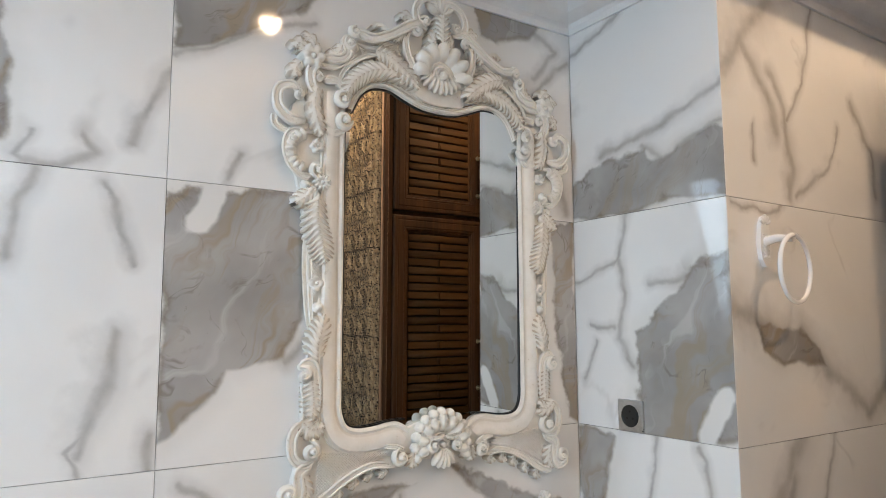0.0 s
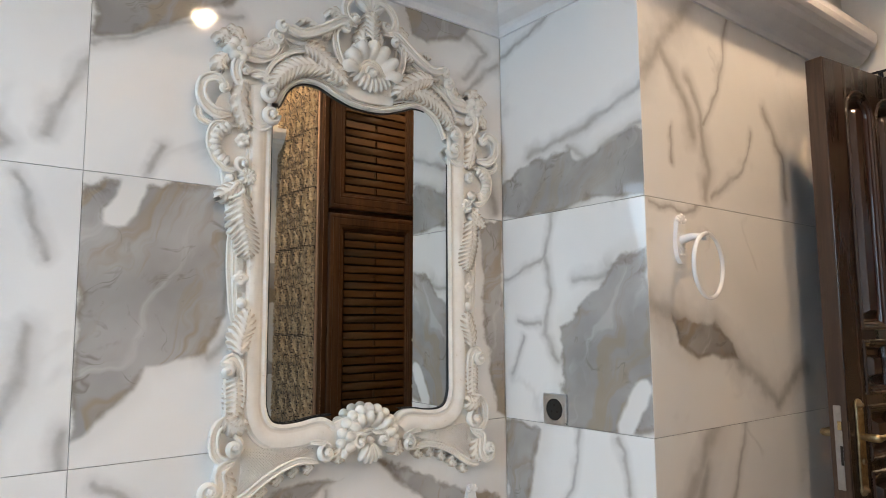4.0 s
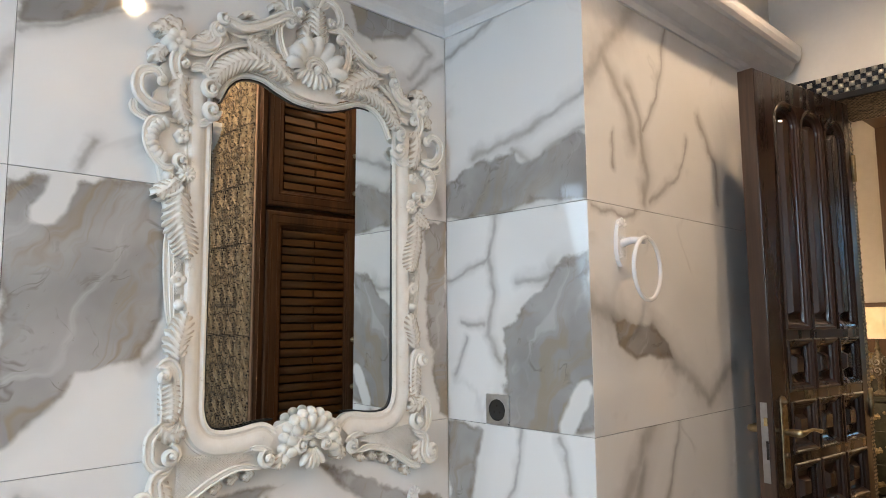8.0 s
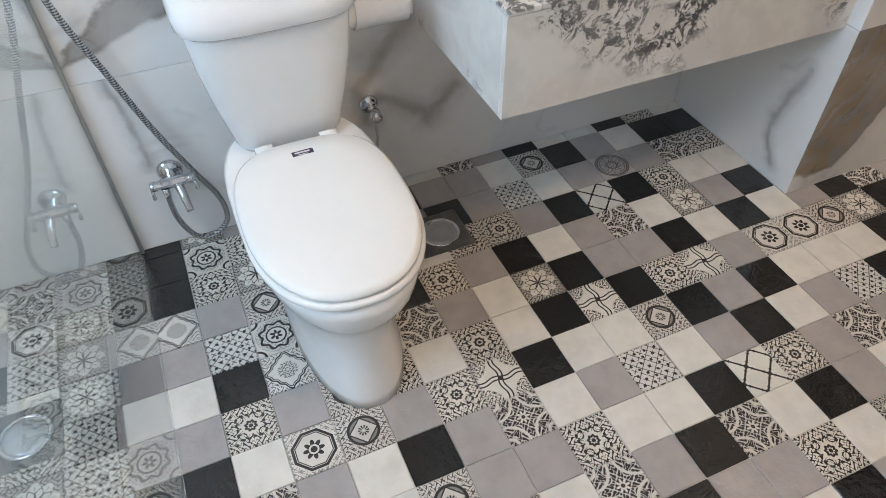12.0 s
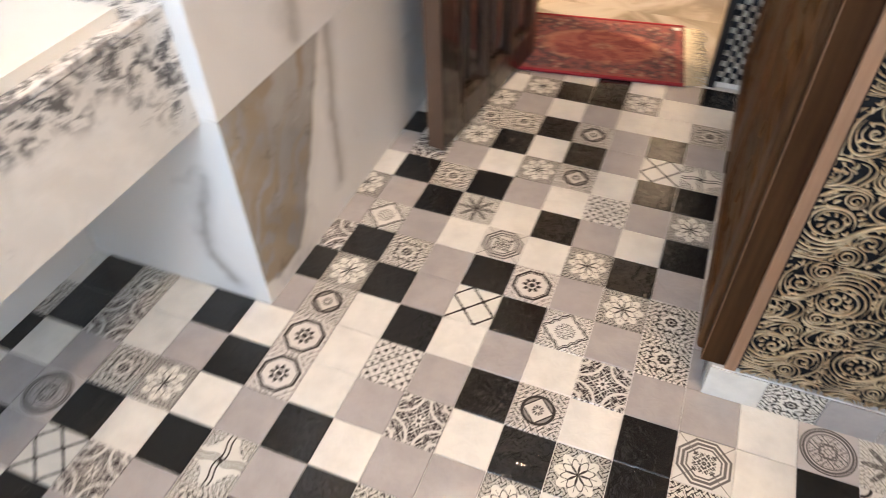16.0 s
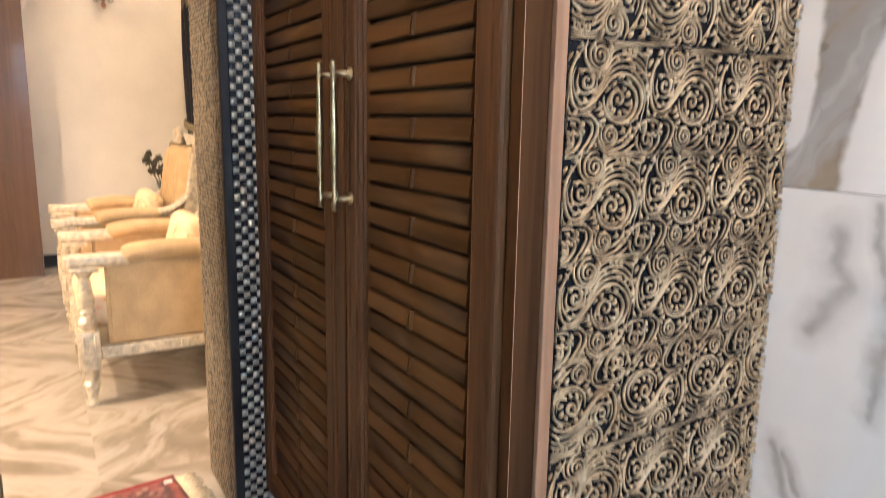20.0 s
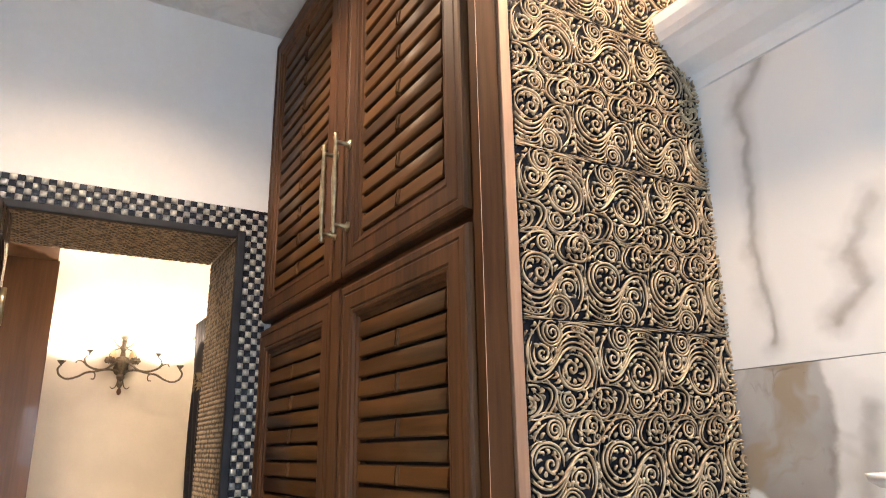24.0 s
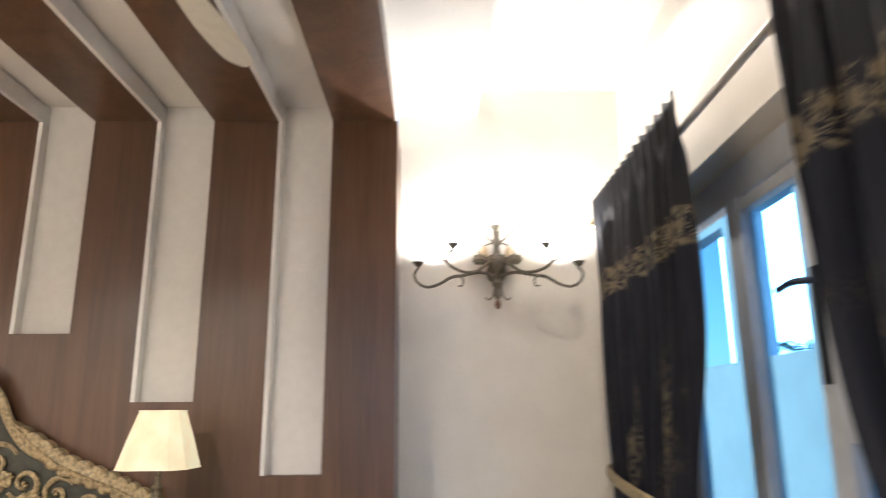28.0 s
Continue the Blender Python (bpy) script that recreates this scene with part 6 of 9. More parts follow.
for x0, x1, z0, z1, hx in ((0.146, 0.687, 0.094, 1.944, 0.652), (0.742, XD0 - 0.004, 0.094, 1.944, 0.730), (0.146, 0.687, 1.968, 2.945, 0.652), (0.742, XD0 - 0.004, 1.968, 2.945, 0.730)):
    d = part("door_leaf", door_frame(x0, x1, z0, z1), CAB_WOOD, cab)
    w = 0.088
    # near-black sheet stands in for the shade behind the louvres
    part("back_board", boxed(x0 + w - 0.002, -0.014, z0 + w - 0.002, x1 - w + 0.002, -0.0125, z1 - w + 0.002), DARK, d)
    n = round((z1 - z0 - 2 * w) / 0.0420)
    p = (z1 - z0 - 2 * w) / n
    for k in range(n):
        key = (round(x1 - x0, 3), k % 2)
        if key not in SLATS:
            SLATS[key] = part("louvre", slat_mesh(x1 - x0 - 2 * w - 0.002, k % 2 == 0), CAB_SLAT, d)
            o = SLATS[key]
        else:
            o = again(SLATS[key], d, Matrix(), "louvre")
        o.matrix_basis = pose(x0 + w + 0.001, -0.002, z0 + w + p * (k + 0.5))
    if x0 > 0.5:
        part("meeting_strip", boxed(0.692, -0.012, z0, x0 - 0.0005, 0.0186, z1, 0.003, 2), CAB_WOOD, d)
    zc = (1.052, 1.318) if z0 < 1 else (2.070, 2.300)
    pull(d, hx, *zc)

# ---------------------------------------------------------------- carved panel at the cupboard's end
def gilt_mat():
    k = Mat("antique_gilt_relief")
    c = k.coords()
    x, y, z = k.xyz(c)
    a, b = k.noise(c, 30, 4, 0.6), k.noise(c, 220, 3)
    h = (z * 100 + (a - 0.5) * 0.4).step(0.42, 1.00)
    gold = k.mix(a.step(0.35, 0.65), (0.31, 0.213, 0.125), (0.50, 0.38, 0.243))
    return k.out(k.mix(h, (0.013, 0.012, 0.014), gold), 0.50, 0.25, b, 0.3, 0.0006)


GILT = gilt_mat()
CW, CH = 0.1508, 0.1515   # one repeat of the relief


def scroll_cell():
    """A great scroll that runs over into an arch with two snails below it: one repeat, in centimetres round the great scroll's eye."""
    b = bmesh.new()

    def st(r0, r1, *flat, z=0.006):
        p = smooth_path([(x / 100, y / 100, z) for x, y in zip(flat[::2], flat[1::2])], 4)
        tube(b, p, lambda t: (r0 + (r1 - r0) * t) / 135 * min(1, 0.25 + 4 * t, 0.2 + 4 * (1 - t)), 6, OUT, 2.0)

    def vo(x, y, r, turns, a0, way, th, z=0.005):
        n = int(13 * turns) + 4
        pts = []
        for k in range(n + 1):
            t = k / n
            rr = r / 100 * (1 - 0.88 * t)
            a = radians(a0) + way * turns * 2 * math.pi * t
            pts.append(V3((x / 100 + rr * math.cos(a), y / 100 + rr * math.sin(a), z + 0.004 * t)))
        tube(b, pts, lambda t: th / 125 * (1 - 0.35 * t) * min(1, 0.4 + 6 * t), 6, OUT, 1.8)

    def lf(x, y, a, l, w=0.30):
        d = V3((math.cos(radians(a)), math.sin(radians(a)), 0))
        q = V3((x / 100, y / 100, 0.004))
        side = V3((-d.y, d.x, 0))
        tube(b, smooth_path([q, q + d * l / 200 + side * l / 500 + V3((0, 0, 0.004)), q + d * l / 100 - side * l / 600], 3), lambda t: w / 125 * (math.sin(math.pi * min(0.96, 0.18 + 0.8 * t)) + 0.1), 5, OUT, 1.6)

    # the great scroll, and the arch that runs from it down into a hook
    st(0.30, 0.26, -0.3, 2.9, -2.5, 2.3, -3.9, 0.7, -4.1, -1.1, -3.2, -2.9, -1.5, -4.0, 0.4, -4.2, 2.3, -3.2, 3.9, -1.4, 5.4, 0.1, 7.1, 0.9, 8.5, 0.4, 9.2, -1.1, 9.4, -3.2, 8.9, -5.0, 7.7, -6.6, 6.1, -8.1, z=0.007)
    st(0.24, 0.20, -4.4, 1.9, -4.9, -0.4, -4.1, -3.1, -2.1, -4.8, 0.2, -5.1, 2.1, -4.2, 3.5, -2.4, 5.0, -0.7, 6.5, 0, 7.8, -0.4, 8.6, -1.7, 8.8, -3.4, 8.3, -4.7)
    st(0.22, 0.20, -5.5, 1.7, -5.5, -1.1, -4.7, -3.9, -2.3, -5.8, 0.1, -6.0, 1.9, -5.2, 3.1, -3.7, 4.1, -2.2, 5.4, -1.1)
    st(0.24, 0.18, -5.6, -3.6, -3.9, -5.7, -1.9, -6.7, 0.2, -6.8, 1.8, -6.1, 2.9, -4.8, 3.7, -3.5)
    st(0.22, 0.18, -4.7, -6.2, -3.0, -7.4, -1.0, -7.8, 1.0, -7.6, 2.2, -6.7, 3.1, -5.2)
    st(0.20, 0.16, -3.9, -7.8, -1.6, -8.2, 0.5, -8.2, 2.1, -7.6)
    # its bowl and eye
    st(0.34, 0.26, 3.1, -1.1, 3.0, 0.4, 2.1, 1.8, 0.4, 2.5, -1.5, 2.2, -2.8, 1.0, -3.2, -0.7, -2.3, -2.3, -0.6, -3.1, 1.0, -3.1)
    st(0.22, 0.18, 2.3, -0.7, 2.3, 0.6, 1.3, 1.6, -0.1, 1.9, -1.5, 1.5, -2.3, 0.3, -2.3, -0.9)
    vo(0.5, -0.7, 1.55, 1.35, 70, -1, 0.34)
    lf(-1.6, -1.8, 54, 1.0, 0.30)
    lf(-2.0, -0.4, 26, 1.0, 0.30)
    lf(-1.6, 1.0, 348, 1.0, 0.30)
    lf(-0.1, 1.5, 287, 0.7, 0.30)
    lf(1.3, 1.2, 243, 0.7, 0.30)
    lf(2.1, 0.1, 193, 0.6, 0.30)
    lf(1.2, -2.1, 140, 0.8, 0.30)
    lf(-0.5, -2.4, 90, 0.7, 0.30)
    # snails
    vo(4.2, -6.4, 2.05, 2.5, 240, 1, 0.25)
    vo(6.4, -2.9, 1.65, 1.35, 320, -1, 0.28)
    vo(1.6, 4.4, 1.75, 2.4, 300, 1, 0.25)
    vo(9.5, 4.9, 1.35, 1.5, 90, 1, 0.26)
    vo(10.4, 3.3, 0.75, 1.4, 180, 1, 0.18)
    vo(-0.2, -7.2, 0.52, 1.2, 90, 1, 0.15)
    vo(-1.2, -7.2, 0.52, 1.2, 90, 1, 0.15)
    vo(-2.2, -7.1, 0.52, 1.2, 90, 1, 0.15)
    vo(6.3, -2.2, 0.5, 1.2, 270, 1, 0.15)
    # stems and straps between them
    st(0.22, 0.26, 6.4, -8.3, 6.9, -7.1, 6.7, -5.7, 5.6, -4.6, 4.1, -4.3, 2.7, -5.1, 2.2, -6.5, 2.8, -7.7)
    st(0.20, 0.24, 7.8, -3.8, 8.1, -2.5, 7.5, -1.5, 6.1, -1.3, 4.7, -2.1, 4.4, -3.3)
    st(0.26, 0.22, 7.2, 1.6, 5.3, 1.8, 4.1, 2.9, 4.2, 4.3, 5.1, 5.8, 6.1, 6.9, z=0.007)
    st(0.22, 0.20, 6.4, 2.3, 5.2, 2.7, 4.9, 3.9, 5.7, 5.4, 6.9, 6.6)
    st(0.24, 0.20, 3.6, 3.5, 3.7, 5.0, 2.9, 6.0, 1.3, 6.4, -0.8, 6.0, -2.5, 4.8, -3.9, 3.1, -4.5, 1.9)
    st(0.22, 0.18, 3.7, 5.8, 2.2, 6.7, 0.2, 7.0, -2.0, 6.4, -3.9, 5.2)
    st(0.22, 0.22, 0.2, 5.5, -1.2, 4.6, -2.2, 3.5, -2.4, 2.6)
    st(0.26, 0.24, 11.0, 4.0, 11.4, 5.4, 10.8, 6.5, 9.5, 7.0, 8.0, 6.4, 7.0, 5.2, 7.1, 4.0, 8.1, 3.2)
    st(0.20, 0.18, 10.6, 5.3, 10.3, 6.3, 9.3, 6.5, 8.3, 5.8, 8.0, 4.7)
    st(0.30, 0.20, 11.0, 3.2, 10.1, 2.3, 8.7, 2.1, 7.5, 2.3, 7.1, 3.0)
    st(0.20, 0.16, 10.1, 7.1, 8.7, 7.4, 7.2, 7.1, 6.2, 6.2)
    st(0.20, 0.16, 11.7, 7.0, 10.6, 7.4, 9.2, 7.5)
    st(0.20, 0.18, 9.3, 1.3, 8.1, 1.6, 6.7, 1.4, 5.2, 0.8, 4.2, 0.1)
    st(0.20, 0.16, -5.0, 4.2, -5.5, 3.1, -5.2, 2.0)
    st(0.18, 0.16, 9.9, -7.6, 10.4, -5.9, 10.3, -4.1, 10.0, -2.3)
    st(0.18, 0.16, -7.4, -8.3, -3.5, -8.4, 0.5, -8.4, 3.0, -8.3)
    st(0.18, 0.16, 3.4, 6.4, 5.2, 6.7, 7.6, 6.5)
    # leaves
    lf(10.1, -6.9, 235, 1.2, 0.30)
    lf(9.8, -5.3, 238, 1.5, 0.30)
    lf(10.1, -3.7, 235, 1.2, 0.30)
    lf(10.2, -1.8, 254, 1.5, 0.30)
    lf(10.0, -0.6, 245, 1.2, 0.30)
    lf(9.1, 1.5, 296, 1.3, 0.30)
    lf(8.1, 0.9, 55, 0.9, 0.30)
    lf(1.6, -2.4, 225, 0.9, 0.30)
    lf(2.7, -1.7, 217, 0.9, 0.30)
    lf(-2.0, -3.1, 334, 1.0, 0.30)
    lf(0.5, -3.6, 191, 1.1, 0.30)
    lf(-1.6, -5.4, 126, 1.1, 0.30)
    lf(-3.0, -5.3, 116, 1.3, 0.30)
    lf(-3.9, -4.7, 116, 1.3, 0.30)
    lf(-0.9, -6.3, 144, 0.9, 0.30)
    lf(0.8, -6.3, 56, 0.8, 0.30)
    lf(3.7, -0.2, 61, 1.5, 0.30)
    lf(3.2, 1.0, 40, 1.1, 0.30)
    lf(2.7, 2.0, 24, 1.1, 0.30)
    lf(1.3, 2.9, 12, 1.3, 0.30)
    lf(-1.0, 3.2, 52, 1.1, 0.30)
    lf(-2.3, 3.5, 39, 1.1, 0.30)
    lf(-2.8, 4.2, 30, 1.3, 0.30)
    lf(-2.0, 5.0, 20, 1.1, 0.30)
    lf(-3.4, 3.1, 13, 0.9, 0.30)
    lf(6.7, 2.5, 61, 1.0, 0.30)
    lf(7.2, 3.6, 138, 1.1, 0.30)
    lf(8.3, 3.7, 52, 0.8, 0.30)
    lf(5.2, 1.6, 330, 1.0, 0.30)
    lf(4.7, 5.3, 109, 0.9, 0.30)
    lf(3.1, 3.1, 330, 0.8, 0.30)
    lf(2.1, 3.2, 170, 1.2, 0.30)
    lf(7.5, 4.3, 335, 0.7, 0.30)
    lf(5.2, -3.9, 54, 0.7, 0.30)
    lf(4.4, -4.1, 68, 1.1, 0.30)
    lf(3.9, -4.0, 102, 0.9, 0.30)
    lf(5.7, -7.7, 122, 0.7, 0.30)
    lf(2.3, -8.1, 73, 1.1, 0.30)
    lf(8.2, -6.6, 62, 1.0, 0.30)
    lf(7.5, -7.9, 52, 1.0, 0.30)
    lf(-4.8, -7.8, 113, 1.1, 0.30)
    lf(-3.9, -7.1, 139, 1.2, 0.30)
    lf(6.1, -0.1, 319, 0.8, 0.30)
    lf(7.2, 0.2, 319, 0.6, 0.30)
    lf(8.0, -1.0, 235, 0.8, 0.30)
    lf(7.7, -4.3, 137, 0.7, 0.30)
    lf(4.7, -1.7, 51, 0.8, 0.30)
    lf(-5.0, -2.2, 99, 1.4, 0.30)
    lf(-3.4, 1.4, 51, 0.9, 0.30)
    lf(-1.1, 2.6, 167, 0.9, 0.30)
    lf(11.4, 2.5, 68, 0.9, 0.30)
    lf(11.8, 4.4, 100, 1.1, 0.30)
    lf(8.7, 2.7, 126, 0.7, 0.30)
    lf(8.6, 5.4, 41, 0.6, 0.30)
    lf(8.9, 4.3, 330, 0.6, 0.30)
    b.transform(Matrix.Translation((0, 0.0095, 0)))
    return b


PY0 = -0.514
panel = thing("carved_wall_panel", "dark wall panel carved with antique gilt scrolls and leaves", "wall panel", pose(0.1185, PY0, 0.098, 90, 0, -90))
PW, PH = PY0 - YR - 0.002, CEIL - 0.102
part("backing", boxed(0.0, 0.0, -0.003, PW, PH, 0.003), plain("dark_panel_ground", (0.010, 0.010, 0.013), 0.7, vary=0.3, scale=40, spec=0.2), panel)
cell_bm = scroll_cell()
cell_me = bpy.data.meshes.new("scroll_relief")
cell_bm.to_mesh(cell_me)
cell_me.materials.append(GILT)
cell_bm.free()
cell_me.polygons.foreach_set("use_smooth", [True] * len(cell_me.polygons))
for row in range(-9, 12):
    turned = row in (-7, -5, -3, -2, -1, 2, 4, 6, 8, 10)
    cy = 1.331 - 0.098 + CH * (row + 0.5)
    for i in range(-1, 5):
        cx = (0.098 if turned else 0.034) + CW * i
        put = Matrix.Translation((cx, cy, 0.003)) @ (Matrix.Rotation(math.pi, 4, 'Z') if turned else Matrix())
        x0, x1 = (cx - 0.098, cx + 0.072) if turned else (cx - 0.072, cx + 0.098)
        y0, y1 = cy - 0.082, cy + 0.082
        if x1 < 0.004 or x0 > PW - 0.004 or y1 < 0.004 or y0 > PH - 0.004:
            continue
        if x0 > 0.0 and x1 < PW and y0 > 0.0 and y1 < PH:
            o = new("scroll_relief", cell_me)
            o.parent, o.matrix_basis = panel, put
            continue
        b = bmesh.new()
        b.from_mesh(cell_me)
        b.transform(put)
        for co, no in (((0.002, 0, 0), (-1, 0, 0)), ((PW - 0.001, 0, 0), (1, 0, 0)), ((0, 0.002, 0), (0, -1, 0)), ((0, PH - 0.002, 0), (0, 1, 0))):
            bmesh.ops.bisect_plane(b, geom=b.verts[:] + b.edges[:] + b.faces[:], plane_co=co, plane_no=no, clear_outer=True)
        if len(b.faces) > 20:
            part("scroll_relief", b, GILT, panel)
        else:
            b.free()

# ---------------------------------------------------------------- tiled skirting round the cupboard
sk = tagged(new("baseboard_tiles"), "printed skirting tiles at the foot of the cupboard", "skirting", kind="structure")

# ---------------------------------------------------------------- rug in the doorway
def rug_mat():
    k = Mat("red_woven_rug")
    c = k.coords()
    x, y, z = k.xyz(c)
    a, b, f = k.noise(c, 38, 4, 0.65), k.noise(c, 90, 4, 0.7), k.noise(c, 480, 2)
    r = ((x / 0.20).pow(2.0) + (y / 0.115).pow(2.0)).sqrt() + (a - 0.5) * 0.35
    edge = (x.abs() / 0.285).max(y.abs() / 0.205) + (b - 0.5) * 0.10
    g = k.noise(c, 16, 4, 0.6, 1.2)
    fig = k.voronoi(c, 30)
    border = k.mix(a.step(0.42, 0.58), (0.10, 0.045, 0.050), (0.27, 0.085, 0.075))
    border = k.mix(fig.step(0.42, 0.20) * g.step(0.42, 0.55), border, (0.36, 0.22, 0.17))
    border = k.mix(b.step(0.52, 0.62) * 0.6, border, (0.13, 0.085, 0.095))
    field = k.mix(g.step(0.42, 0.60), (0.24, 0.055, 0.050), (0.38, 0.115, 0.085))
    field = k.mix(b.step(0.54, 0.64) * 0.5, field, (0.40, 0.22, 0.16))
    col = k.mix(r.step(1.10, 0.86), border, field)
    col = k.mix((r - 0.98).abs().step(0.16, 0.02) * g.step(0.40, 0.55) * 0.6, col, (0.50, 0.22, 0.15))
    col = k.mix(r.step(0.30, 0.12) * b.step(0.44, 0.56) * 0.7, col, (0.42, 0.26, 0.19))
    col = k.mix((edge - 0.93).abs().step(0.05, 0.02) * 0.5, col, (0.36, 0.09, 0.07))
    return k.out(col, 0.95, 0.0, f + a, 0.6, 0.003)


rug = thing("doormat_rug", "small red patterned rug with cream fringes lying in the doorway", "rug", pose(1.470, 0.037, 0.0005, 0, 0, 97.5))
HX, HY = 0.285, 0.205
bm = bmesh.new()
NX, NY = 40, 28
g = [[bm.verts.new((-HX + 2 * HX * i / NX, -HY + 2 * HY * j / NY, 0.009 + 0.002 * noise.noise(V3((i * 0.3, j * 0.3, 0))))) for j in range(NY + 1)] for i in range(NX + 1)]
for i in range(NX):
    for j in range(NY):
        bm.faces.new((g[i][j], g[i + 1][j], g[i + 1][j + 1], g[i][j + 1])).smooth = True
rim = [g[i][0] for i in range(NX + 1)] + [g[NX][j] for j in range(1, NY + 1)] + [g[i][NY] for i in range(NX - 1, -1, -1)] + [g[0][j] for j in range(NY - 1, 0, -1)]
low = [bm.verts.new((v.co.x, v.co.y, 0.0)) for v in rim]
for k in range(len(rim)):
    bm.faces.new((low[k], low[(k + 1) % len(rim)], rim[(k + 1) % len(rim)], rim[k]))
part("woven_face", bm, rug_mat(), rug)
RED = plain("red_binding", (0.34, 0.02, 0.03), 0.85, vary=0.15, scale=200)
for s in (1, -1):
    part("binding", tube(bmesh.new(), [V3((-HX + 2 * HX * t / 12, s * (HY + 0.002), 0.007)) for t in range(13)], 0.0065, 8), RED, rug, "red bound edge")
    bm = bmesh.new()
    box(bm, s * HX if s > 0 else -HX - 0.02, -HY + 0.004, 0.001, HX + 0.02 if s > 0 else -HX, HY - 0.004, 0.006)
    random.seed(8 + s)
    for k in range(64):
        y = -HY + 0.006 + (2 * HY - 0.012) * k / 63
        dy, l = random.uniform(-0.014, 0.014), random.uniform(0.040, 0.062)
        tube(bm, [V3((s * (HX + 0.018), y, 0.004)), V3((s * (HX + 0.018 + l * 0.5), y + dy * 0.4, 0.006)), V3((s * (HX + 0.018 + l), y + dy, 0.003))], lambda t: 0.0028 * (1 - 0.5 * t), 4)
    part("fringe", bm, plain("cream_fringe", (0.70, 0.60, 0.42), 0.95, vary=0.12, scale=90), rug, "cream knotted fringe")
part("label_tag", boxed(-HX + 0.014, -HY + 0.020, 0.0115, -HX + 0.040, -HY + 0.040, 0.0125), plain("white_tag", (0.7, 0.68, 0.65), 0.8), rug, "small white sewn tag")



# ---------------------------------------------------------------- the bedroom's things
def facing(x, y, z):
    """Ornament laid on a wall that faces the doorway: its right is -y, its up is z, its front is -x."""
    return Matrix(((0, 0, -1, x), (-1, 0, 0, y), (0, 1, 0, z), (0, 0, 0, 1)))


IRON = plain("grey_bronze_iron", (0.17, 0.145, 0.105), 0.5, 0.4, vary=0.3, scale=60, bump=0.1)
GLASS_CUP = plain("frosted_amber_glass", (0.75, 0.60, 0.38), 0.35, vary=0.1)
BULB = Mat("lit_bulb")
BULB.bsdf.inputs["Emission Color"].default_value = (1.0, 0.86, 0.66, 1)
BULB.bsdf.inputs["Emission Strength"].default_value = 14.0
BULB = BULB.m


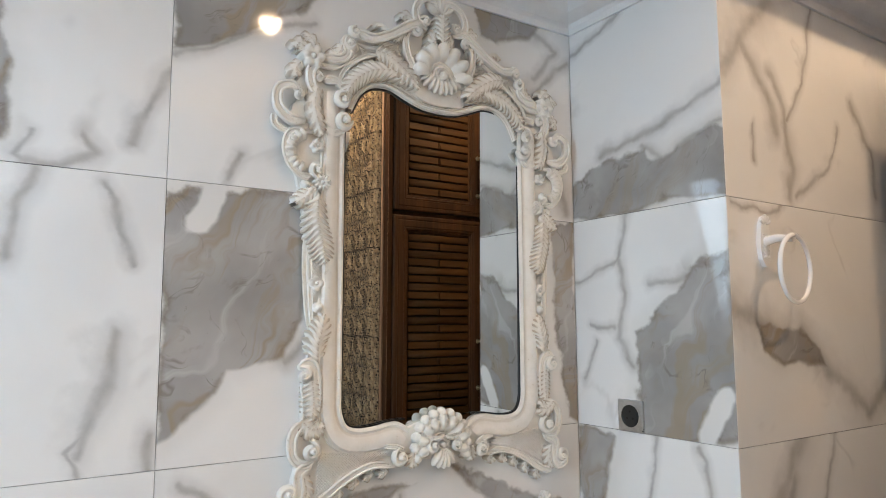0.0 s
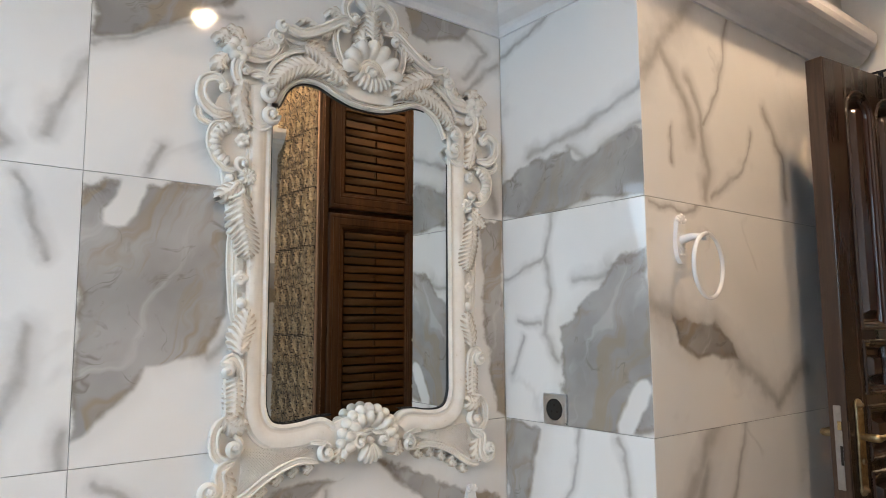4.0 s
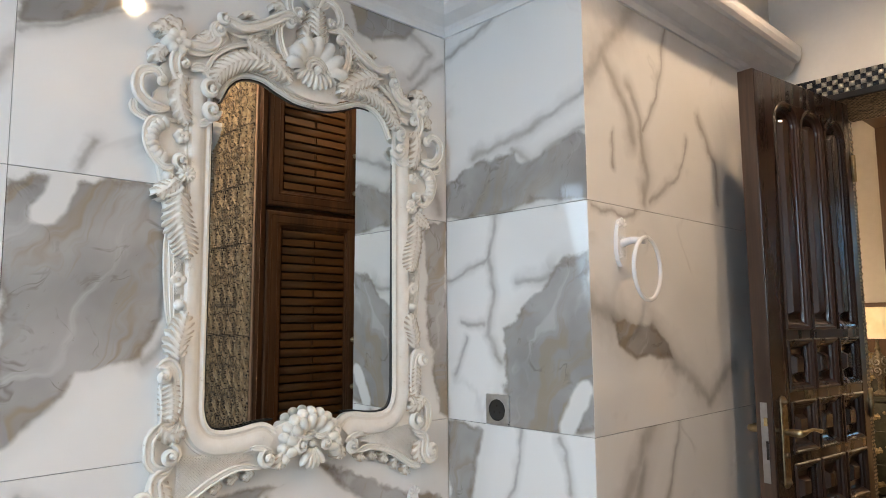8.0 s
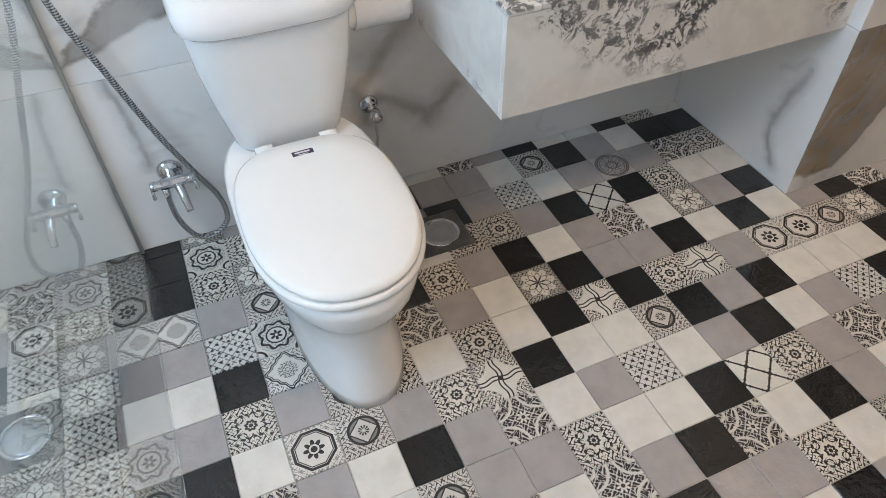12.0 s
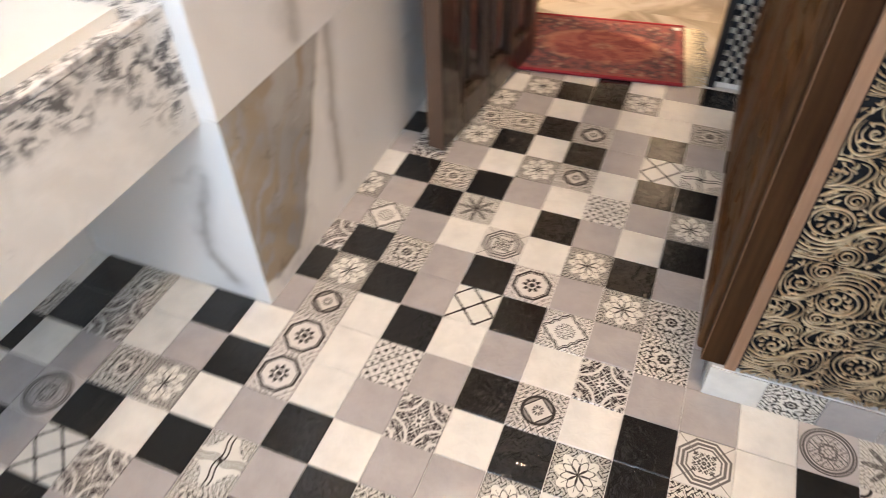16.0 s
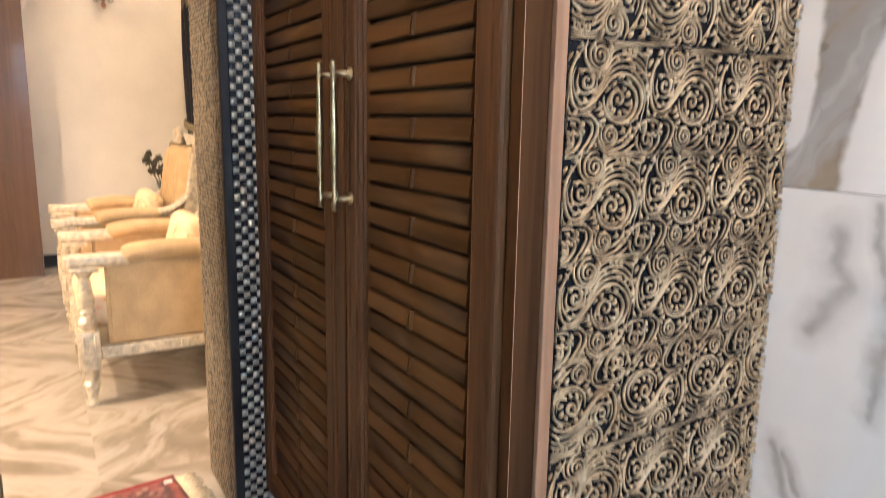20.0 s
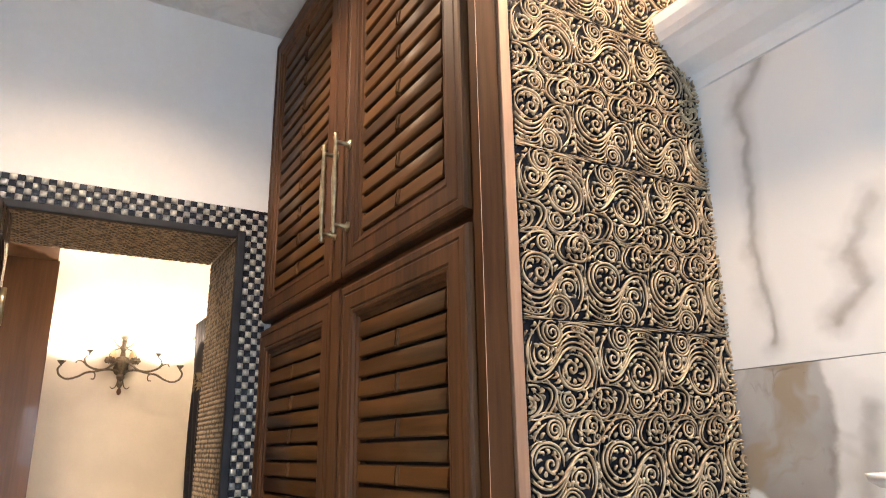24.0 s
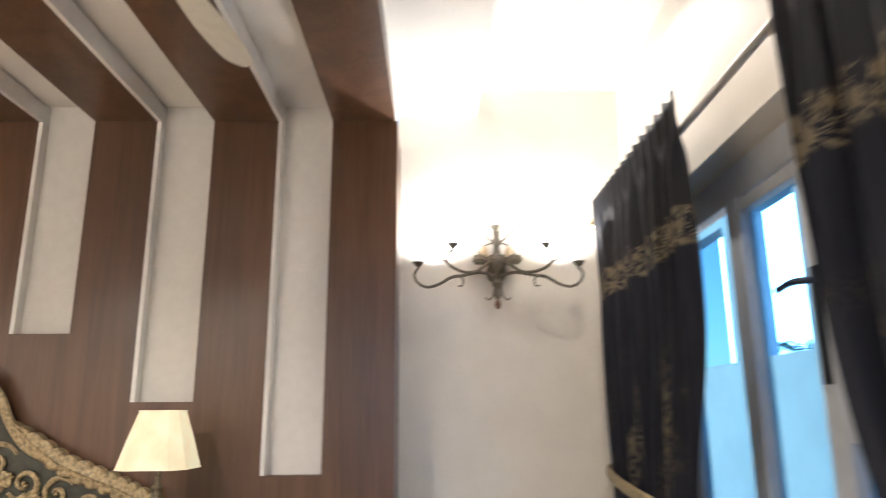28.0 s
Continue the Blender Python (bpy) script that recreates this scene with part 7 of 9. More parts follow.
def make_sconce():
    o = thing("wall_chandelier", "wrought bronze wall chandelier with scrolled arms and candle cups", "wall lamp", facing(BX - 0.07, -0.455, 2.285))
    bm = bmesh.new()
    lathe(bm, [(0.001, -0.165), (0.014, -0.16), (0.022, -0.14), (0.016, -0.118), (0.010, -0.105), (0.028, -0.09), (0.034, -0.07), (0.020, -0.05), (0.028, -0.02), (0.046, 0.01), (0.060, 0.06), (0.050, 0.09), (0.022, 0.10), (0.016, 0.15), (0.030, 0.17), (0.016, 0.20), (0.022, 0.235), (0.001, 0.24)], 14, Matrix.Rotation(radians(-90), 4, 'X'))
    part("stem", bm, IRON, o, smooth=True)
    part("backplate", lathe(bmesh.new(), [(0.001, -0.07), (0.06, -0.07), (0.06, -0.058), (0.045, -0.05), (0.001, -0.05)], 16), IRON, o)
    part("drop_finial", lathe(bmesh.new(), [(0.001, -0.225), (0.013, -0.215), (0.020, -0.195), (0.012, -0.172), (0.006, -0.165), (0.001, -0.16)], 12, Matrix.Rotation(radians(-90), 4, 'X')), plain("red_brown_finial", (0.22, 0.10, 0.06), 0.3), o, "red-brown glass drop", smooth=True)
    part("top_cup", lathe(bmesh.new(), [(0.012, 0.235), (0.02, 0.245), (0.036, 0.270), (0.030, 0.273), (0.014, 0.255), (0.001, 0.25)], 14, Matrix.Rotation(radians(-90), 4, 'X')), IRON, o, smooth=True)
    part("hoop", tube(bmesh.new(), [V3((0.105 * math.cos(a), 0.095 + 0.075 * math.sin(a), 0)) for a in [radians(-20 + 220 * k / 24) for k in range(25)]], 0.005, 6), IRON, o, smooth=True)
    for s in (1, -1):
        for nm, reach, cup, z in (("arm", 0.47, (0.455, 0.015), 0.10), ("inner_arm", 0.27, (0.262, 0.105), 0.17)):
            bm = bmesh.new()
            if nm == "arm":
                pts = [(0.02, -0.03), (0.10, -0.015), (0.20, -0.04), (0.27, -0.055), (0.33, -0.09), (0.40, -0.11), (0.455, -0.085), (0.475, -0.04), (0.46, -0.005)]
                tail = [(0.30, -0.075), (0.245, -0.045), (0.205, -0.06), (0.205, -0.10), (0.23, -0.105)]
            else:
                pts = [(0.03, 0.06), (0.08, 0.02), (0.13, -0.02), (0.20, -0.03), (0.27, -0.005), (0.295, 0.04), (0.28, 0.075), (0.255, 0.085)]
                tail = [(0.285, 0.01), (0.315, 0.03), (0.345, 0.03), (0.355, 0.01)]
            tube(bm, smooth_path([(s * a, b, z * min(1, a * 4)) for a, b in pts], 6), lambda t: 0.0098 - 0.002 * t, 7)
            tube(bm, smooth_path([(s * a, b, z) for a, b in tail], 6), lambda t: 0.0075 - 0.003 * t, 6)
            arm = part(nm, bm, IRON, o, smooth=True)
            cm = Matrix.Translation((s * cup[0], cup[1] - 0.02, z)) @ Matrix.Rotation(radians(-90), 4, 'X')
            part("candle_cup", lathe(bmesh.new(), [(0.006, -0.005), (0.008, 0.008), (0.016, 0.016), (0.034, 0.038), (0.030, 0.040), (0.012, 0.022), (0.001, 0.020)], 14, cm), IRON, arm, smooth=True)
        bm = bmesh.new()
        tube(bm, smooth_path([(s * 0.015, -0.09, 0.02), (s * 0.03, -0.15, 0.02), (s * 0.055, -0.17, 0.02), (s * 0.075, -0.155, 0.02)], 6), lambda t: 0.006 - 0.003 * t, 6)
        part("lower_scroll", bm, IRON, o, smooth=True)
        part("upper_scroll", tube(bmesh.new(), smooth_path([(s * 0.02, 0.17, 0.01), (s * 0.06, 0.20, 0.01), (s * 0.085, 0.235, 0.01), (s * 0.115, 0.25, 0.01), (s * 0.135, 0.24, 0.01)], 6), lambda t: 0.006 - 0.003 * t, 6), IRON, o, smooth=True)
        bm = bmesh.new()
        lobes(bm, [(s * 0.05, 0.05), (s * 0.09, 0.065), (s * 0.14, 0.062)], 0.03, 4, z=0.03)
        part("bronze_leaf", bm, IRON, o, smooth=True)
        bm = bmesh.new()
        bmesh.ops.create_uvsphere(bm, u_segments=14, v_segments=8, radius=0.045, matrix=Matrix.Translation((s * 0.075, 0.10, 0.0)) @ Matrix.Diagonal((0.6, 1.2, 0.5, 1)))
        part("glass_leaf", bm, GLASS_CUP, o, "amber frosted glass leaf", smooth=True)
    for f in [f for c in o.children_recursive for f in c.data.polygons]:
        f.use_smooth = True


make_sconce()

IVORY = plain("ivory_enamel", (0.80, 0.74, 0.60), 0.3, vary=0.03)
PEARL = plain("pearl_grey_blade", (0.66, 0.63, 0.55), 0.35, vary=0.04)


def make_fan():
    o = thing("ceiling_fan", "ivory ceiling fan with three pale blades and gold finial", "fan", pose(3.59, 0.755, 2.72))
    part("motor", lathe(bmesh.new(), [(0.001, 0.075), (0.075, 0.075), (0.105, 0.095), (0.112, 0.11), (0.112, 0.128), (0.118, 0.132), (0.120, 0.165), (0.112, 0.178), (0.070, 0.205), (0.055, 0.222), (0.048, 0.240), (0.030, 0.258), (0.001, 0.262)], 32), IVORY, o, smooth=True)
    part("gold_band", lathe(bmesh.new(), [(0.114, 0.128), (0.1205, 0.128), (0.1215, 0.133), (0.114, 0.133)], 32), BRASS, o)
    part("lower_bowl", lathe(bmesh.new(), [(0.001, 0.028), (0.030, 0.030), (0.062, 0.046), (0.078, 0.068), (0.078, 0.078), (0.001, 0.08)], 28), STEEL, o, "polished steel bowl", smooth=True)
    part("finial", lathe(bmesh.new(), [(0.001, 0.0), (0.007, 0.003), (0.011, 0.012), (0.016, 0.022), (0.018, 0.031), (0.001, 0.032)], 14), BRASS, o, "gold finial", smooth=True)
    part("down_rod", lathe(bmesh.new(), [(0.012, 0.255), (0.012, 0.475)], 12), IVORY, o)
    part("canopy", lathe(bmesh.new(), [(0.016, 0.385), (0.024, 0.39), (0.05, 0.43), (0.062, 0.485), (0.001, 0.485)], 20), IVORY, o, smooth=True)
    for a in (-128, -8, 112):
        m = pose(0, 0, 0.118, 0, 0, a)
        bm = bmesh.new()
        tube(bm, [m @ V3((0.10, 0, 0)), m @ V3((0.15, 0, -0.006)), m @ V3((0.20, 0, 0))], 0.016, 8, OUT, 0.4)
        arm = part("blade_arm", bm, STEEL, o, "chromed blade bracket", smooth=True)
        bm = bmesh.new()
        tilt = Matrix.Rotation(radians(13), 4, 'X')
        n, top, low = 22, [], []
        for k in range(n + 1):
            t = k / n
            x = 0.17 + 0.53 * t
            w = 0.048 + 0.030 * math.sin(math.pi * min(1, t * 0.9))
            if t > 0.86:
                w *= math.sqrt(max(0.0, 1 - ((t - 0.86) / 0.141) ** 2))
            for sgn in (1, -1):
                q = tilt @ V3((x, sgn * max(w, 0.002), -0.012 * t))
                top.append(bm.verts.new(m @ (q + V3((0, 0, 0.003)))))
                low.append(bm.verts.new(m @ (q - V3((0, 0, 0.003)))))
        for k in range(n):
            a0, a1, b0, b1 = 2 * k, 2 * k + 1, 2 * k + 2, 2 * k + 3
            bm.faces.new((top[a0], top[a1], top[b1], top[b0]))
            bm.faces.new((low[a0], low[b0], low[b1], low[a1]))
            bm.faces.new((top[a0], top[b0], low[b0], low[a0]))
            bm.faces.new((top[a1], low[a1], low[b1], top[b1]))
        bm.faces.new((top[0], low[0], low[1], top[1]))
        bmesh.ops.recalc_face_normals(bm, faces=bm.faces)
        part("blade", bm, PEARL, o)


make_fan()

# ---------------------------------------------------------------- bed, nightstand, lamp
GREEN = plain("dark_olive_lacquer", (0.030, 0.032, 0.020), 0.4, vary=0.25, scale=30)
GOLD = plain("dull_gilt_carving", (0.33, 0.26, 0.14), 0.5, 0.25, vary=0.3, scale=50)
LINEN = plain("ivory_bed_cover", (0.62, 0.57, 0.48), 0.8, vary=0.06, bump=0.2)


def make_bed():
    o = thing("bed", "dark olive bed with gilt scrollwork on its headboard", "bed", pose(5.345, 2.2, -0.03))
    half = [(0.98, 0.30), (0.98, 1.00), (0.93, 1.09), (0.87, 1.13), (0.73, 1.17), (0.58, 1.22), (0.44, 1.29), (0.29, 1.37), (0.19, 1.49), (0.12, 1.62)]
    outline = half + [(0.0, 1.72)] + [(-a, b) for a, b in reversed(half)]
    f = facing(0, 0, 0)
    bm = plate(outline, -0.03, 0.03, 4)
    bm.transform(f)
    part("headboard", bm, GREEN, o)
    bm = bmesh.new()
    rim = smooth_path([(a, b, 0.03) for a, b in outline], 6)
    tube(bm, rim, 0.026, 8, OUT, 0.8)
    bm.transform(f)
    part("gilt_rim", bm, GOLD, o, "raised gilt rim", smooth=True)
    random.seed(12)
    for s in (1, -1):
        for cx, cz, r, a in ((0.88, 1.02, 0.07, 200), (0.76, 1.06, 0.07, 20), (0.62, 1.10, 0.075, 200), (0.47, 1.15, 0.085, 30), (0.31, 1.20, 0.09, 210), (0.16, 1.30, 0.10, 20), (0.06, 1.50, 0.08, 200), (0.86, 0.84, 0.09, 100), (0.66, 0.88, 0.10, 280), (0.44, 0.93, 0.11, 80), (0.16, 1.0, 0.12, 260)):
            bm = bmesh.new()
            volute(bm, (s * cx, cz), r, 1.35, a if s > 0 else 180 - a, s, 0.016, z=0.034, rise=0.012)
            lobes(bm, [(s * (cx - r * 0.9), cz - r), (s * (cx - r * 0.2), cz - r * 1.15), (s * (cx + r * 0.9), cz - r * 0.6)], 0.05, 5, z=0.032)
            bm.transform(f)
            part("gilt_scroll", bm, GOLD, o, smooth=True)
        bm = bmesh.new()
        lobes(bm, [(s * 0.94, 1.10), (s * 0.73, 1.19), (s * 0.46, 1.30), (s * 0.22, 1.48)], 0.055, 12, z=0.04)
        bm.transform(f)
        part("gilt_leaves", bm, GOLD, o, smooth=True)
    bm = bmesh.new()
    fan(bm, (0, 1.60), 0.15, 0, 180, 9, z=0.04)
    bm.transform(f)
    part("gilt_shell", bm, GOLD, o, smooth=True)
    for y in (-0.93, 0.93):
        part("side_rail", boxed(-2.05, y - 0.03, 0.14, -0.03, y + 0.03, 0.42, 0.008), GREEN, o)
        for x in (-2.0, -0.2):
            part("bed_leg", boxed(x - 0.04, y - 0.04, 0.0, x + 0.04, y + 0.04, 0.14, 0.006), GREEN, o)
    part("footboard", boxed(-2.11, -0.98, 0.14, -2.05, 0.98, 0.62, 0.02), GREEN, o)
    part("mattress", boxed(-2.04, -0.89, 0.30, -0.04, 0.89, 0.58, 0.05, 4), LINEN, o, smooth=True)


make_bed()


def make_nightstand():
    o = thing("nightstand", "dark olive nightstand with three gilt-carved drawers", "nightstand", pose(4.90, 1.10, 0))
    part("body", boxed(0.012, -0.335, 0.06, 0.40, 0.335, 0.745, 0.006), GREEN, o)
    part("top", boxed(-0.02, -0.36, 0.745, 0.42, 0.36, 0.78, 0.01, 3), GREEN, o)
    for y in (-0.29, 0.29):
        for x in (0.06, 0.35):
            part("foot", lathe(bmesh.new(), [(0.018, 0.0), (0.03, 0.02), (0.034, 0.045), (0.024, 0.06)], 14, Matrix.Translation((x, y, 0))), GREEN, o, smooth=True)
    f = facing(-0.006, 0, 0)
    for zc in (0.14, 0.40, 0.665):
        hh = 0.075 if zc > 0.5 else 0.115
        d = part("drawer", boxed(-0.006, -0.31, zc - hh, 0.014, 0.31, zc + hh, 0.005), GREEN, o)
        bm = bmesh.new()
        for s in (1, -1):
            volute(bm, (s * 0.10, zc), 0.05, 1.3, 190 if s > 0 else -10, s, 0.008, z=0.002, rise=0.006)
            volute(bm, (s * 0.20, zc), 0.05, 1.3, 10 if s > 0 else 170, s, 0.008, z=0.002, rise=0.006)
            lobes(bm, [(s * 0.03, zc - 0.03), (s * 0.15, zc - 0.05), (s * 0.28, zc)], 0.026, 6, z=0.001)
        bm.transform(f)
        part("gilt_carving", bm, GOLD, d, smooth=True)
        part("knob", lathe(bmesh.new(), [(0.006, 0.0), (0.006, 0.012), (0.013, 0.018), (0.011, 0.026), (0.001, 0.028)], 12, f @ Matrix.Translation((0, zc, 0))), AGED_BRASS, d, smooth=True)


make_nightstand()


def shade_mat():
    k = Mat("lit_cream_shade")
    c = k.coords()
    f = k.noise(c, 9, 3).step(0.3, 0.7)
    col = k.mix(f, (0.76, 0.66, 0.42), (0.84, 0.75, 0.52))
    k.t.links.new(col, k.bsdf.inputs["Emission Color"])
    k.bsdf.inputs["Emission Strength"].default_value = 0.35
    return k.out(col, 0.8, bump=k.noise(c, 300, 2), strength=0.15)


def make_lamp():
    o = thing("table_lamp", "table lamp with cream pleated shade and openwork silver base", "lamp", pose(5.08, 1.165, 0.78))
    bm = bmesh.new()
    rings = []
    for w, z in ((0.160, 0.468), (0.157, 0.475), (0.124, 0.60), (0.089, 0.722), (0.091, 0.726)):
        c = w * 0.62
        rings.append([bm.verts.new((x, y, z)) for x, y in ((w, c), (c, w), (-c, w), (-w, c), (-w, -c), (-c, -w), (c, -w), (w, -c))])
    for a, b in zip(rings, rings[1:]):
        for k in range(8):
            bm.faces.new((a[k], a[(k + 1) % 8], b[(k + 1) % 8], b[k]))
    bmesh.ops.solidify(bm, geom=bm.faces[:], thickness=0.003)
    bmesh.ops.recalc_face_normals(bm, faces=bm.faces)
    part("shade", bm, shade_mat(), o, "lit cream fabric shade")
    part("foot", lathe(bmesh.new(), [(0.001, 0.0), (0.075, 0.0), (0.078, 0.012), (0.06, 0.02), (0.035, 0.035), (0.02, 0.05), (0.001, 0.05)], 24), IRON, o, smooth=True)
    part("stem", lathe(bmesh.new(), [(0.014, 0.045), (0.016, 0.12), (0.05, 0.18), (0.058, 0.25), (0.04, 0.32), (0.02, 0.36), (0.026, 0.385), (0.014, 0.40), (0.012, 0.47), (0.016, 0.52), (0.001, 0.52)], 18), IRON, o, smooth=True)
    silver = plain("tarnished_silver", (0.34, 0.33, 0.30), 0.4, 0.7, vary=0.3, scale=60)
    for k in range(6):
        a = 2 * math.pi * k / 6
        m = pose(0, 0, 0, 0, 0, math.degrees(a)) @ Matrix(((0, 0, 1, 0.062), (1, 0, 0, 0), (0, 1, 0, 0.25), (0, 0, 0, 1)))
        bm = bmesh.new()
        volute(bm, (0.0, 0.03), 0.042, 1.4, 90, 1, 0.007, z=0.0, rise=0.012)
        volute(bm, (0.0, -0.045), 0.036, 1.4, -90, 1, 0.006, z=-0.004, rise=0.012)
        bm.transform(m)
        part("openwork_scroll", bm, silver, o, smooth=True)


make_lamp()

# ---------------------------------------------------------------- armchairs
SILVER = plain("silver_cream_carved_wood", (0.62, 0.55, 0.42), 0.35, 0.2, vary=0.2, scale=40, bump=0.15)
FABRIC = plain("beige_velvet", (0.50, 0.36, 0.20), 0.85, vary=0.08, scale=12, bump=0.2)


def peach_mat():
    k = Mat("peach_brocade")
    c = k.coords()
    f = k.noise(c, 14, 3, 0.5, 1.4).step(0.45, 0.6)
    w = k.voronoi(c, 22).step(0.2, 0.45)
    col = k.mix(f, (0.72, 0.56, 0.36), (0.74, 0.34, 0.16))
    col = k.mix(w * 0.5, col, (0.80, 0.68, 0.48))
    return k.out(col, 0.7, bump=k.noise(c, 240, 2), strength=0.2)


PEACH = peach_mat()


def make_chair():
    o = thing("armchair", "beige velvet armchair with silver-cream carved frame and turned legs", "armchair", pose(2.86, 0, 0), "armchairs by the curtains")
    W = 0.34
    for s in (-1, 1):
        bm = bmesh.new()
        lathe(bm, [(0.020, 0.0), (0.026, 0.008), (0.022, 0.025), (0.018, 0.04), (0.030, 0.085), (0.034, 0.10), (0.022, 0.115), (0.034, 0.135), (0.036, 0.15), (0.024, 0.165)], 18, Matrix.Translation((s * W, -0.03, 0)))
        box(bm, s * W - 0.042, -0.072, 0.165, s * W + 0.042, 0.012, 0.335, 0.008)
        for k in (-1, 0, 1):
            box(bm, s * W - 0.047, -0.034 + k * 0.022, 0.245, s * W + 0.047, -0.026 + k * 0.022, 0.315, 0.003)
        lathe(bm, [(0.026, 0.335), (0.038, 0.35), (0.042, 0.375), (0.026, 0.40), (0.036, 0.415), (0.026, 0.43), (0.034, 0.45), (0.030, 0.50), (0.022, 0.56), (0.030, 0.57), (0.036, 0.59)], 18, Matrix.Translation((s * W, -0.03, 0)))
        part("front_leg", bm, SILVER, o, smooth=True)
        part("back_leg", boxed(s * W - 0.028, -0.72, 0.0, s * W + 0.028, -0.66, 0.24, 0.008), SILVER, o)
        # the arm: wooden front end, padded middle, raised wooden rear
        bm = bmesh.new()
        box(bm, s * W - 0.045, -0.085, 0.585, s * W + 0.045, 0.025, 0.605, 0.006)
        box(bm, s * W - 0.040, -0.205, 0.605, s * W + 0.040, 0.040, 0.655, 0.012, 3)
        part("arm_rail", bm, SILVER, o, smooth=True)
        part("arm_support", tube(bmesh.new(), smooth_path([(s * W, -0.50, 0.66), (s * W, -0.60, 0.68), (s * W, -0.70, 0.76)], 5), 0.036, 8, (0, 0, 1), 0.7), SILVER, o, smooth=True)
        bm = bmesh.new()
        tube(bm, smooth_path([(s * W, -0.185, 0.638), (s * W, -0.23, 0.652), (s * W, -0.34, 0.66), (s * W, -0.46, 0.655), (s * W, -0.53, 0.645)], 6), lambda t: 0.052 * min(1.0, 0.8 + t * 3, 0.72 + (1 - t) * 3), 12, (0, 0, 1), 0.8)
        part("arm_pad", bm, FABRIC, o, smooth=True)
        part("side_panel", boxed(s * W - 0.016, -0.70, 0.262, s * W + 0.016, -0.115, 0.64, 0.012, 3), FABRIC, o, smooth=True)
        part("panel_piping", tube(bmesh.new(), [V3((s * (W + 0.006), -0.118, 0.265)), V3((s * (W + 0.006), -0.118, 0.44)), V3((s * (W + 0.006), -0.118, 0.632))], 0.012, 8), FABRIC, o, smooth=True)
        bm = boxed(s * W - 0.024, -0.70, 0.205, s * W + 0.024, -0.072, 0.258, 0.006)
        for k in range(24):
            y = -0.69 + 0.61 * k / 23
            box(bm, s * (W + 0.022) - 0.006, y - 0.007, 0.218, s * (W + 0.022) + 0.006, y + 0.007, 0.242, 0.004, 1)
        part("side_rail", bm, SILVER, o)
    bm = boxed(-W + 0.04, -0.055, 0.205, W - 0.04, 0.0, 0.30, 0.01)
    for k in range(13):
        box(bm, -0.276 + 0.046 * k - 0.016, 0.0, 0.225, -0.276 + 0.046 * k + 0.016, 0.008, 0.28, 0.006, 1)
    part("front_rail", bm, SILVER, o)
    part("seat_deck", boxed(-W + 0.016, -0.68, 0.25, W - 0.016, -0.02, 0.34, 0.02, 3), FABRIC, o, smooth=True)
    part("seat_cushion", boxed(-W + 0.02, -0.62, 0.335, W - 0.02, -0.005, 0.475, 0.05, 5), PEACH, o, "peach brocade seat cushion", smooth=True)
    bm = boxed(-0.22, -0.06, -0.15, 0.22, 0.06, 0.15, 0.05, 5)
    bm.transform(pose(0.0, -0.49, 0.61, 16, 0, 0))
    part("loose_cushion", bm, PEACH, o, "peach brocade loose cushion", smooth=True)
    # raked, channelled back
    rake = pose(0, -0.635, 0.36, 9, 0, 0)
    n = 7
    for k in range(n):
        x = -0.27 + 0.54 * k / (n - 1)
        part("back_channel", tube(bmesh.new(), [rake @ V3((x, 0.015, z)) for z in (0.0, 0.2, 0.45, 0.62)] + [rake @ V3((x, -0.02, 0.66))], lambda t: 0.052, 10, (0, 1, 0), 1.0), FABRIC, o, smooth=True)
    bm = boxed(-0.36, -0.075, -0.15, 0.36, -0.03, 0.68, 0.015)
    bm.transform(rake)
    part("back_panel", bm, FABRIC, o)
    for s in (-1, 1):
        bm = boxed(s * 0.345 - 0.028, -0.07, -0.15, s * 0.345 + 0.028, 0.02, 0.69, 0.012)
        bm.transform(rake)
        part("back_post", bm, SILVER, o)
    bm = bmesh.new()
    outline = [(-0.375, 0.66), (-0.36, 0.71), (-0.22, 0.70), (-0.10, 0.74), (0, 0.77), (0.10, 0.74), (0.22, 0.70), (0.36, 0.71), (0.375, 0.66)]
    top = plate(outline, -0.02, 0.065, 4)
    top.transform(rake @ Matrix(((1, 0, 0, 0), (0, 0, -1, 0), (0, 1, 0, 0), (0, 0, 0, 1))))
    part("crest_rail", top, SILVER, o)
    bm = bmesh.new()
    fan(bm, (0, 0.70), 0.09, 0, 180, 7, z=0.02)
    bm.transform(rake @ Matrix(((-1, 0, 0, 0), (0, 0, 1, 0), (0, 1, 0, 0), (0, 0, 0, 1))))
    part("crest_shell", bm, SILVER, o, smooth=True)
    for s in (-1, 1):
        bm = bmesh.new()
        lathe(bm, [(0.030, 0.70), (0.034, 0.715), (0.018, 0.73), (0.034, 0.755), (0.036, 0.775), (0.022, 0.80), (0.001, 0.806)], 16, rake @ Matrix.Translation((s * 0.345, -0.02, 0)))
        part("post_finial", bm, SILVER, o, smooth=True)
    bm = boxed(-W, -0.72, 0.20, W, -0.67, 0.26, 0.006)
    part("back_rail", bm, SILVER, o)
    copy_thing(o, pose(4.07, 0.02, 0))


make_chair()

